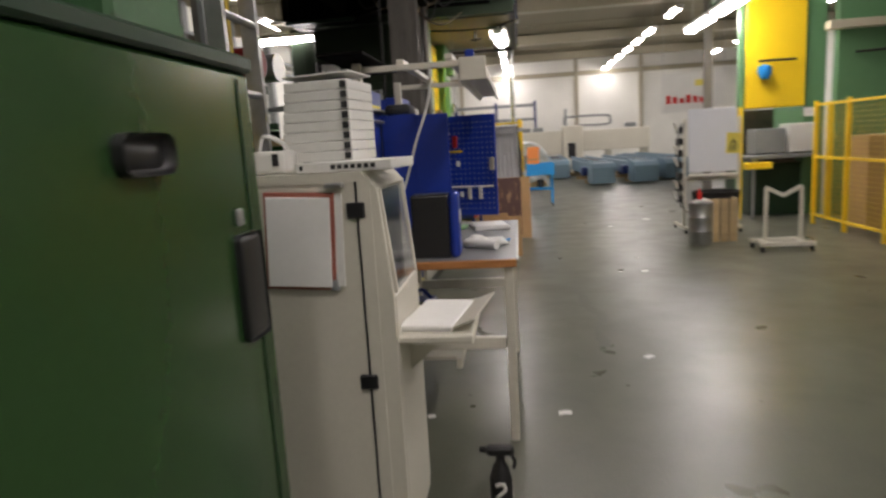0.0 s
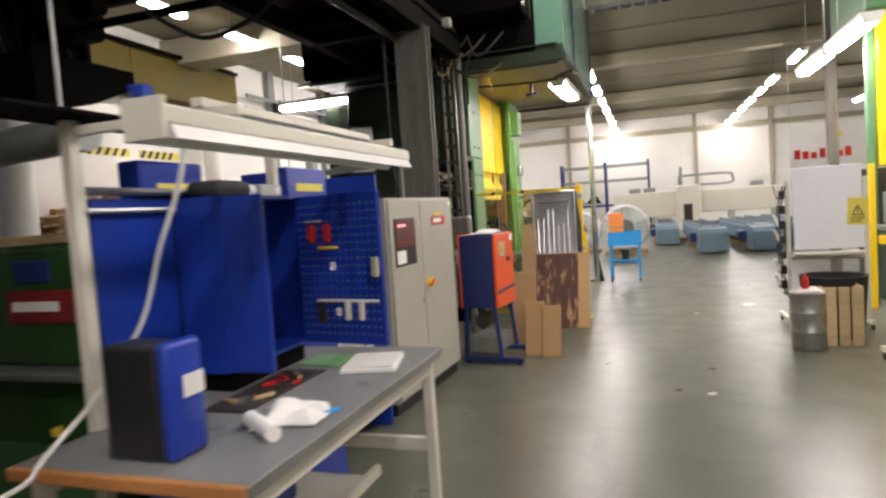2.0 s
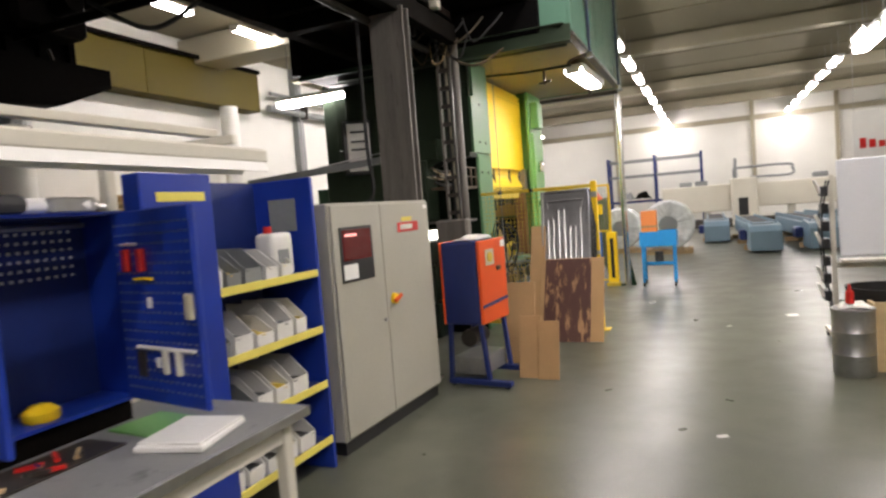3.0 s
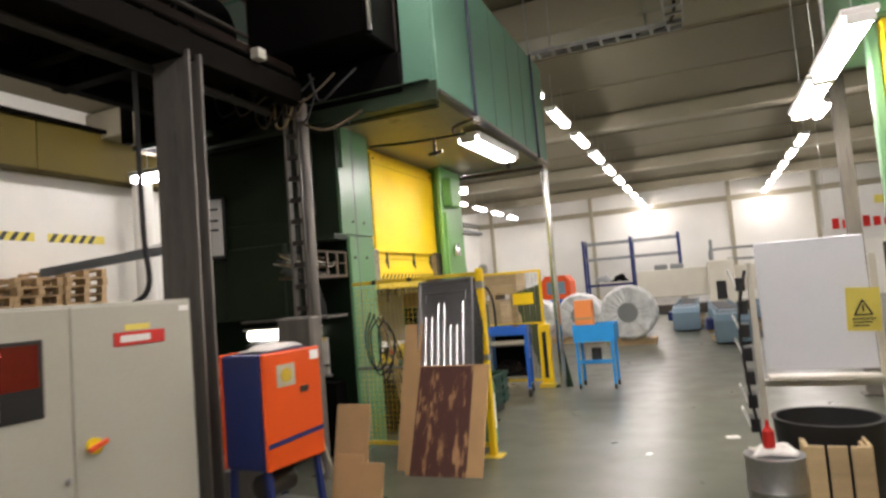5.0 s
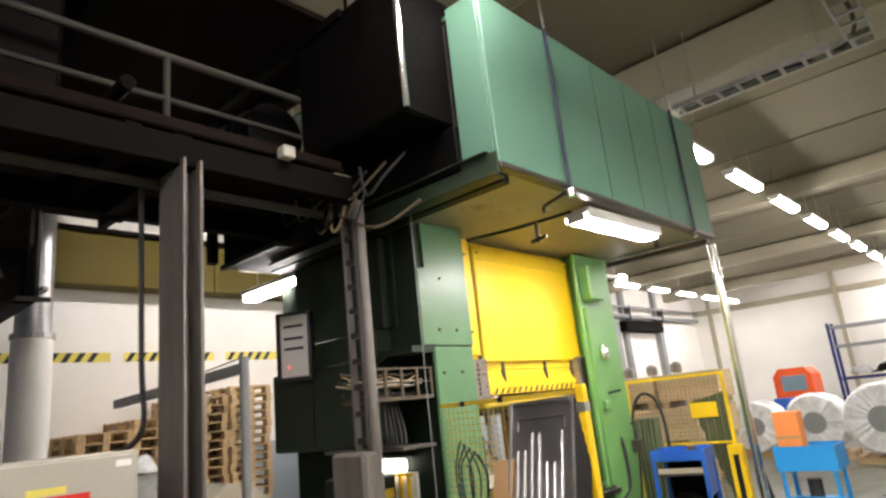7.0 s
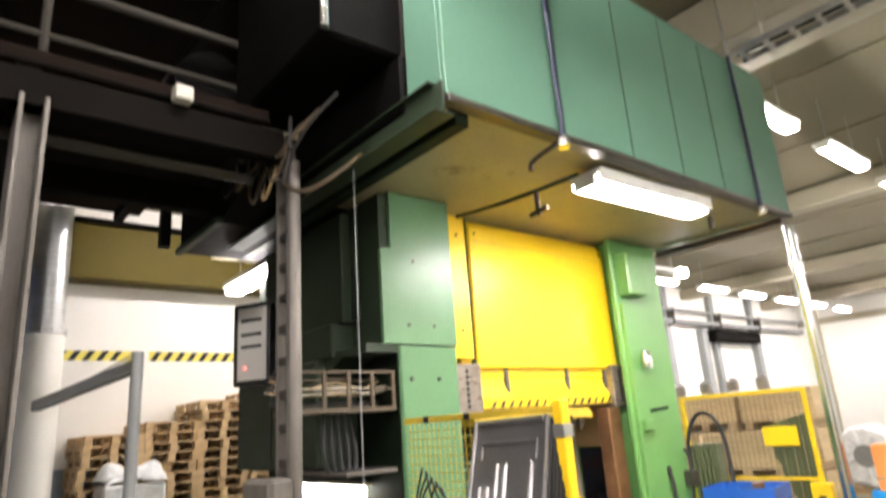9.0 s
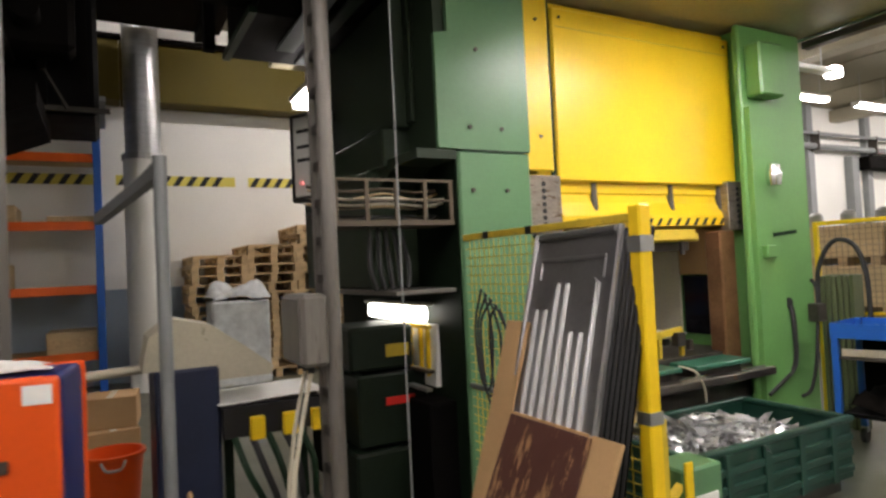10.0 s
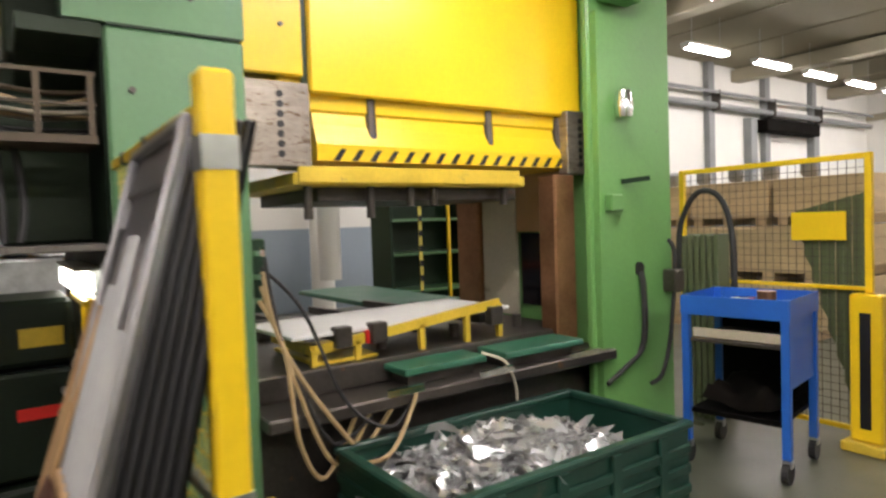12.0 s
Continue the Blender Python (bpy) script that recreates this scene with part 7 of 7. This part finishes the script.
# ---- pale blue transfer units ----
def transfer_unit(label):
    t = thing("transfer_unit", (0, 0, 0), label, "conveyor", "pale blue conveyors")
    part("front_box", prism([(-0.02, 0.05), (0.0, 0.50), (0.12, 0.62), (0.9, 0.68), (0.9, 0.05)], "x", -0.34, 0.34), M_LBLUE, t)
    part("long_body", box(-0.28, 0.28, 0.9, 5.6, 0.22, 0.60, 0.02), M_LBLUE, t)
    part("belt", box(-0.22, 0.22, 0.5, 5.6, 0.625, 0.66, 0.006), M_RUBBER, t, "dark belt")
    for x in (-0.27, 0.25):
        part("guide_rail", box(x, x + 0.02, 0.4, 5.6, 0.62, 0.72, 0.004), M_LBLUE, t)
    for y in (0.92, 3.0, 5.2):
        part("support_block", box(-0.40, 0.40, y, y + 0.14, 0.0, 0.12, 0.006), M_WOOD, t, "pale wood block")
    for y in (2.9, 5.1):
        part("leg", box(-0.2, 0.2, y + 0.1, y + 0.2, 0.12, 0.22), M_DULL, t)
    part("motor", box(-0.5, -0.34, 0.8, 1.3, 0.25, 0.5, 0.03), M_NAVY, t)
    return t


u = transfer_unit("pale blue steel conveyor unit on wooden blocks")
u.matrix_basis = pose(2.62, 18.05, 0, 0, 0, 2)
copy_thing(u, pose(3.85, 18.1, 0, 0, 0, 3))
copy_thing(u, pose(4.9, 18.9, 0, 0, 0, 5))
copy_thing(u, pose(1.6, 21.6, 0, 0, 0, 0))

# cream gantry machine along the far end
ga = thing("gantry_machine", (2.5, 30, 0), "long cream gantry milling machine with a centre head", "machine")
part("beam", box(-0.4, 2.25, 30.0, 30.7, 0.65, 1.75, 0.03), M_CREAM, ga)
part("beam", box(3.2, 6.3, 30.0, 30.7, 0.75, 1.70, 0.03), M_CREAM, ga)
part("head", box(2.25, 3.2, 29.6, 30.8, 0.0, 1.95, 0.05), M_CREAM, ga, "cream machine head")
part("dark_window", box(2.5, 2.85, 29.58, 29.6, 0.45, 1.15, 0.01), M_BLACK, ga)
part("bed", box(-0.6, 6.5, 29.8, 30.9, 0.0, 0.35, 0.03), M_DULL, ga)
for x in (-0.2, 1.2, 4.3, 6.0):
    part("support", box(x, x + 0.25, 30.1, 30.6, 0.35, 0.75), M_GREY, ga)
part("rail", hose([(2.4, 30.2, 1.9), (2.4, 30.2, 2.3), (2.6, 30.2, 2.36), (4.3, 30.2, 2.36), (4.5, 30.2, 2.2), (4.4, 30.2, 1.95), (3.0, 30.2, 1.95)], 0.05, 8), M_GREYP, ga, "bent grey tube rail", smooth=True)
part("post", rod((2.45, 30.0, 1.9), (2.45, 30.0, 2.75), 0.06, 10), M_GREYP, ga)
for x in (0.3, 0.9, 5.2):
    part("top_box", box(x, x + 0.5, 30.1, 30.6, 1.75, 1.95, 0.03), M_GREYP, ga)

# blue rack before the end wall
rk = thing("pallet_rack", (-1, 35, 0), "tall blue pallet rack with dark beams, nearly empty", "rack")
for x in (-3.15, -0.95, 1.15):
    for y in (34.2, 35.0):
        part("upright", box(x - 0.06, x + 0.06, y - 0.04, y + 0.04, 0, 3.45, 0.006), M_NAVY, rk)
for z in (1.2, 2.45, 3.2):
    for x0, x1 in ((-3.09, -1.01), (-0.89, 1.09)):
        part("beam", box(x0, x1, 34.17, 34.23, z, z + 0.12, 0.005), M_GREYP if z > 2 else M_NAVY, rk)
        part("beam", box(x0, x1, 34.97, 35.03, z, z + 0.12, 0.005), M_GREYP, rk)
for x, m in ((-2.4, M_GREYP), (-1.6, M_DARKB), (-0.2, M_GREYP), (0.5, M_NAVY)):
    solid("tarpaulin_roll", crumpled(x - 0.35, x + 0.35, 34.2, 35.0, 1.32, 0.5, 6, int(x * 10) + 90), m, "dark bundle lying on the blue rack", "bundle")
    part("deck_board", box(x - 0.4, x + 0.4, 34.15, 35.05, 1.32, 1.335), M_PLY, rk)
om = thing("orange_machine", (-3.5, 29, 0), "orange and blue machine far down the hall", "machine")
part("hood", prism([(-4.1, 0.9), (-2.9, 0.9), (-2.9, 1.6), (-3.1, 1.85), (-3.9, 1.85), (-4.1, 1.6)], "y", 29, 30.2), M_ORANGE, om)
part("window", box(-3.85, -3.1, 28.98, 29.0, 1.1, 1.6), M_LBLUE, om)
part("base", box(-4.2, -2.8, 28.9, 30.3, 0, 0.9, 0.02), M_CBLUE, om)

# crates stacked beyond the press
crate = thing("pallet_crate", (0, 0, 0), "pale wooden pallet crate with dark slots", "crate", "crates beyond the fence")
for z in (0.16, 0.32, 0.48):
    part("side_board", box(-0.6, 0.6, -0.41, -0.39, z - 0.01, z + 0.145, 0.004), M_PLY, crate)
    part("side_board", box(-0.6, 0.6, 0.39, 0.41, z - 0.01, z + 0.145, 0.004), M_PLY, crate)
    for x in (-0.59, 0.57):
        part("end_board", box(x, x + 0.02, -0.39, 0.39, z - 0.01, z + 0.145, 0.004), M_PLY, crate)
part("floor_board", box(-0.6, 0.6, -0.41, 0.41, 0.11, 0.145, 0.004), M_PLY, crate)
for x in (-0.55, -0.07, 0.41):
    part("foot_block", box(x, x + 0.14, -0.40, 0.40, 0.0, 0.11, 0.004), M_WOOD, crate)
spots = []
for i in range(3):
    for k in range(3):
        spots.append((-5.0 + i * 1.28, 17.9 + 0.06 * ((i * 3 + k) % 3), k * 0.64))
for i in range(3):
    for k in range(2):
        spots.append((-2.6 + i * 1.28 - 2.4, 16.7, k * 0.64))
crate.matrix_basis = pose(*spots[0])
for s in spots[1:]:
    copy_thing(crate, pose(*s, 0, 0, 1.5 * ((s[0] * 7 + s[2] * 3) % 1 - 0.5)))
pot = thing("steel_pot", (0, 0, 0), "shiny steel pot standing on the crates", "pot", "pots on the crates")
part("pot", spun([(0.08, 0), (0.11, 0.04), (0.11, 0.17), (0.06, 0.22), (0.0, 0.23)], (0, 0, 0), 16), M_STEEL, pot, smooth=True)
pot.matrix_basis = pose(-5.3, 17.9, 1.925)
for i in range(1, 6):
    copy_thing(pot, pose(-5.3 + i * 0.52, 17.9, 1.925))
for y, w in ((18.5, 0.3), (22.5, 0.3), (27.6, 0.35), (31.5, 0.35)):
    solid("wall_pilaster", box(-9.0, -8.75, y - w / 2, y + w / 2, 0, 4.32, 0.01), M_GREYP, "grey pilaster on the side wall", "pilaster", "side wall pilasters", "structure")
solid("roller_box", box(-8.95, -8.5, 27.9, 31.2, 3.9, 4.3, 0.03), M_DARKB, "dark roller shutter box on the wall", "shutter box")

# ---- left side, behind the press line ----
pallet = thing("pallet", (0, 0, 0), "raw wooden transport pallet in a tall stack", "pallet", "stacked pallets")
for k in range(5):
    part("deck_board", box(-0.40, 0.40, -0.60 + k * 0.2725, -0.49 + k * 0.2725, 0.122, 0.144), M_WOOD, pallet)
for x in (-0.40, -0.05, 0.30):
    part("runner", box(x, x + 0.10, -0.60, 0.60, 0, 0.022), M_WOOD, pallet)
    part("stringer", box(x, x + 0.10, -0.60, 0.60, 0.1, 0.121), M_WOOD, pallet)
    for y in (-0.60, -0.07, 0.46):
        part("block", box(x, x + 0.10, y, y + 0.14, 0.022, 0.1), M_WOOD, pallet)
rnd = random.Random(5)
slots = []
for y, n in ((8.90, 13), (9.70, 14), (10.48, 16), (11.32, 17)):
    for k in range(n):
        slots.append((-8.35 + rnd.uniform(-0.03, 0.03), y + rnd.uniform(-0.03, 0.03), k * 0.1455, 90 + rnd.uniform(-2, 2)))
pallet.matrix_basis = pose(*slots[0][:3], 0, 0, slots[0][3])
for s in slots[1:]:
    copy_thing(pallet, pose(*s[:3], 0, 0, s[3]))
wp = thing("wrapped_goods", (-7.5, 9.2, 0), "white film-wrapped goods before the pallet stack", "goods")
part("film_wrap", about(crumpled(-7.85, -7.25, 8.7, 9.5, 1.2, 0.35, 8, 41), (-7.5, 9.1, 1.2)), M_WRAP, wp)
part("block", box(-7.85, -7.25, 8.7, 9.5, 0.0, 1.22, 0.03), M_WRAP, wp)

rack = thing("orange_rack", (-8.3, 5.5, 0), "blue and orange pallet rack along the wall", "rack")
for y in (7.35, 4.6, 1.9):
    for x in (-8.9, -7.95):
        part("upright", box(x, x + 0.09, y - 0.05, y + 0.05, 0, 4.2, 0.006), M_CBLUE, rack)
for z in (0.57, 1.48, 2.36, 3.3):
    for y0, y1 in ((4.65, 7.30), (1.95, 4.55)):
        part("beam", box(-7.95, -7.90, y0, y1, z - 0.06, z + 0.06, 0.005), M_RACKOR, rack)
        part("deck", box(-8.85, -7.96, y0, y1, z + 0.02, z + 0.045), M_PLY, rack)
for y, z, h_ in ((7.0, 0.615, 0.3), (6.1, 2.405, 0.25), (7.05, 2.405, 0.1), (5.3, 0.615, 0.5), (6.0, 1.525, 0.35)):
    c = thing("wooden_box", (-8.4, y, z), "brown wooden box on the orange rack", "box", "boxes on the rack")
    part("body", box(-8.75, -8.0, y - 0.32, y + 0.28, z, z + h_, 0.01), M_PLY, c)
    part("slat", box(-8.0, -7.985, y - 0.30, y + 0.26, z + h_ * 0.3, z + h_ * 0.7), M_WOOD, c)
dt = thing("exhaust_duct", (-8.0, 7.95, 0), "wide exhaust duct, bright spiral metal above white pipe", "duct")
part("lower_pipe", rod((-8.0, 7.95, 0), (-8.0, 7.95, 3.35), 0.27, 24), M_WALL, dt, smooth=True)
part("upper_pipe", rod((-8.0, 7.95, 3.35), (-8.0, 7.95, 5.75), 0.24, 24), M_DUCT, dt, "shiny spiral duct", smooth=True)
part("collar", rod((-8.0, 7.95, 3.30), (-8.0, 7.95, 3.38), 0.29, 24), M_STEEL, dt)
for k in range(14):
    part("seam_ring", rod((-8.0, 7.95, 3.5 + k * 0.16), (-8.0, 7.95, 3.512 + k * 0.16), 0.246, 24), M_STEEL, dt)
hd = thing("horizontal_duct", (-1.8, 3.1, 1.9), "grey metal ventilation duct hung under the platform", "duct")
part("pipe", rod((-2.7, 3.15, 1.95), (-1.25, 3.0, 1.98), 0.085, 20), M_DUCT, hd, smooth=True)
for x, y in ((-2.1, 3.09), (-1.4, 3.02)):
    part("strap", rod((x, y, 2.03), (x, y, 3.62), 0.01, 6), M_STEEL, hd)
bo = thing("jib_arm", (-1.62, 7.66, 0), "grey steel post with a sloping jib arm", "jib")
part("post", rod((-1.62, 7.66, 0), (-1.62, 7.66, 2.22), 0.035, 12), M_GREYP, bo, smooth=True)
part("arm", bar((-1.62, 7.66, 2.14), (-3.2, 7.36, 2.02), 0.06, 0.07), M_GREYP, bo)
part("stay_wire", rod((-1.62, 7.66, 2.22), (-2.4, 7.52, 2.12), 0.006, 6), M_STEEL, bo)
part("foot", box(-1.75, -1.49, 7.53, 7.79, 0, 0.02, 0.004), M_DULL, bo)

fe = thing("strip_feeder", (-2.3, 8.0, 0), "cream and dark blue strip feeder machine", "machine")
part("base", box(-2.55, -2.0, 7.62, 7.98, 0, 1.02, 0.015), M_INKBLUE, fe)
part("hood", prism([(7.56, 1.02), (7.60, 1.22), (7.74, 1.32), (7.95, 1.27), (8.15, 1.12), (8.32, 0.98), (8.3, 0.93), (7.98, 0.93), (7.98, 1.02)], "x", -2.5, -2.04), M_OFFW, fe, "dirty cream hood")
part("roller_frame", box(-2.5, -2.05, 7.98, 8.6, 0.70, 0.78, 0.008), M_DULL, fe)
part("strip", prism([(7.96, 0.785), (8.62, 0.80), (8.62, 0.806), (7.96, 0.791)], "x", -2.5, -1.95), M_WHITE, fe, "white metal strip")
part("front_beam", box(-2.02, -1.95, 7.98, 8.62, 0.58, 0.77, 0.006), M_BLACK, fe)
for y in (8.18, 8.38, 8.56):
    part("yellow_clamp", box(-1.95, -1.90, y - 0.045, y + 0.045, 0.56, 0.70, 0.008), M_YELLOW, fe)
for y in (8.05, 8.55):
    part("leg", box(-2.45, -2.38, y, y + 0.06, 0, 0.7), M_DGREEN, fe)
for k in range(5):
    part("hose", hose([(-1.95, 8.05 + 0.1 * k, 0.58), (-1.85, 8.1 + 0.1 * k, 0.4), (-1.9, 8.2 + 0.08 * k, 0.18), (-2.1, 8.2 + 0.1 * k, 0.05)], 0.022, 6), (M_DGREEN, M_RUBBER)[k % 2], fe, smooth=True)
part("gear_case", box(-2.3, -1.95, 8.62, 8.9, 0.2, 0.62, 0.03), M_NEARBLK, fe)
part("long_tube", rod((-2.1, 6.6, 0.99), (-2.35, 7.6, 1.01), 0.03, 10), M_OFFW, fe, smooth=True)
solid("rag", crumpled(-1.75, -1.42, 7.50, 7.85, 0.30, 0.08, 8, 17), M_CLOTH, "white rag heap on a low box", "rag")
solid("low_box", box(-1.80, -1.38, 7.45, 7.90, 0, 0.30, 0.01), M_DULL, "dark low steel box under the rags", "box")
dg = thing("green_drive_box", (-1.85, 9.0, 0), "dark green drive box with yellow and red plates", "machine")
part("upper", box(-2.15, -1.68, 8.70, 9.14, 0.92, 1.20, 0.02), M_BOXGREEN, dg)
part("lower", box(-2.15, -1.66, 8.74, 9.22, 0.45, 0.90, 0.015), M_BOXGREEN, dg)
part("foot", box(-2.15, -1.62, 8.70, 9.28, 0, 0.43, 0.015), M_BOXGREEN, dg)
part("core", box(-2.1, -1.72, 8.8, 9.12, 0.43, 0.92), M_NEARBLK, dg)
part("yellow_plate", box(-1.68, -1.675, 8.94, 9.10, 1.0, 1.08), M_DYELLOW, dg)
part("red_plate", box(-1.66, -1.655, 8.92, 9.12, 0.70, 0.75), M_RED, dg)
yc = thing("yellow_cage", (-5.4, 13.95, 0), "yellow tube hoop post standing behind the press", "post")
for y in (13.80, 14.02):
    part("post", box(-5.45, -5.41, y, y + 0.04, 0, 1.80, 0.004), M_YELLOW, yc)
part("hoop_top", box(-5.45, -5.41, 13.84, 14.02, 1.76, 1.80, 0.004), M_YELLOW, yc)
part("foot", box(-5.5, -5.36, 13.76, 14.1, 0, 0.02), M_YELLOW, yc)
gr = thing("green_shelf", (-5.9, 13.6, 0), "dark green steel shelf rack with striped edge", "shelf")
for y in (13.02, 14.30):
    part("upright", box(-6.1, -5.6, y, y + 0.04, 0, 2.2, 0.004), M_DGREEN, gr)
for z in (0.55, 1.05, 1.50, 2.0):
    part("board", box(-6.1, -5.6, 13.06, 14.30, z, z + 0.04, 0.004), M_GREEN, gr)
part("back_sheet", box(-6.12, -6.1, 13.02, 14.34, 0.1, 2.2), M_DGREEN, gr)
part("striped_edge", box(-5.6, -5.59, 13.45, 13.50, 0, 2.2), M_NOTE, gr)
for k in range(10):
    part("black_mark", box(-5.59, -5.587, 13.45, 13.50, 0.1 + k * 0.2, 0.18 + k * 0.2), M_BLACK, gr)
wr = solid("white_roll", rod((-5.9, 12.3, 0.80), (-5.9, 12.3, 1.95), 0.14, 20), M_WHITE, "white foam roll hanging behind the press", "roll", smooth=True)
solid("roll_hook", rod((-5.9, 12.3, 1.95), (-5.9, 12.3, 5.75), 0.012, 6), M_STEEL, "thin steel wire holding the white roll", "wire")

solid("white_duct", rod((-8.6, 13.4, 0), (-8.6, 13.4, 4.32), 0.2, 20), M_WALL, "white painted pipe rising along the wall", "pipe", smooth=True)

# dried oil trail on the floor of the aisle
rnd = random.Random(77)
bm = bmesh.new()
last = None
for k in range(46):
    y = 3.45 + 2.2 * k / 45
    x = 0.74 + 0.05 * math.sin(3.4 * y) + 0.03 * math.sin(9.1 * y + 1) + rnd.uniform(-0.012, 0.012)
    w = 0.018 + 0.028 * abs(math.sin(2.3 * y + 0.4)) + rnd.uniform(0, 0.014)
    row = [bm.verts.new((x - w, y, 0.001)), bm.verts.new((x + w * rnd.uniform(0.6, 1.2), y, 0.001))]
    if last:
        bm.faces.new((last[0], last[1], row[1], row[0]))
    last = row
M_OILY = mat("dried_oil_film", (0.088, 0.090, 0.068), 0.32, var=0.25, scale=6, bump=0.05)
solid("oil_trail", bm, M_OILY, "thin dark oil trail dried on the concrete floor", "stain", kind="structure")
for x, y, z0 in ((1.45, 5.9, 0.4), (0.98, 3.2, 1.1), (1.62, 9.4, 2.0), (0.35, 2.35, 0.2)):
    solid("paper_scrap", about(crumpled(x, x + 0.07, y, y + 0.05, 0.0005, 0.006, 3, int(x * 50), 0.001), (x, y, 0), rz=40 * z0), M_PAPER, "small white paper scrap lying on the floor", "paper", "paper scraps on the floor")

# tub and boxes on the floor behind the strip feeder
tub = thing("orange_tub", (-2.8, 7.4, 0), "scuffed orange plastic tub on the floor", "tub")
part("shell", spun([(0.0, 0.012), (0.15, 0.012), (0.19, 0.40), (0.205, 0.40), (0.205, 0.425), (0.18, 0.425), (0.14, 0.03), (0.0, 0.03)], (-2.8, 7.4, 0), 24), M_ORANGE, tub, smooth=True)
part("grip", hose([(-2.6, 7.33, 0.40), (-2.55, 7.36, 0.36), (-2.55, 7.44, 0.36), (-2.6, 7.47, 0.40)], 0.010, 6), M_STEEL, tub, smooth=True)
for x, y, z, w, h, turn_z in ((-4.1, 7.4, 0.0, 0.50, 0.34, 4), (-4.15, 7.42, 0.34, 0.42, 0.26, -7)):
    cb2 = thing("cardboard_box", (x, y, z), "closed brown cardboard box stacked behind the feeder", "box", "boxes behind the feeder")
    part("carton", about(box(x - w / 2, x + w / 2, y - 0.2, y + 0.2, z + 0.001, z + h, 0.006), (x, y, z), rz=turn_z), M_CARD, cb2)
    part("tape_strip", about(box(x - w / 2 - 0.002, x + w / 2 + 0.002, y - 0.025, y + 0.025, z + h, z + h + 0.002), (x, y, z), rz=turn_z), M_OFFW, cb2, "pale packing tape")
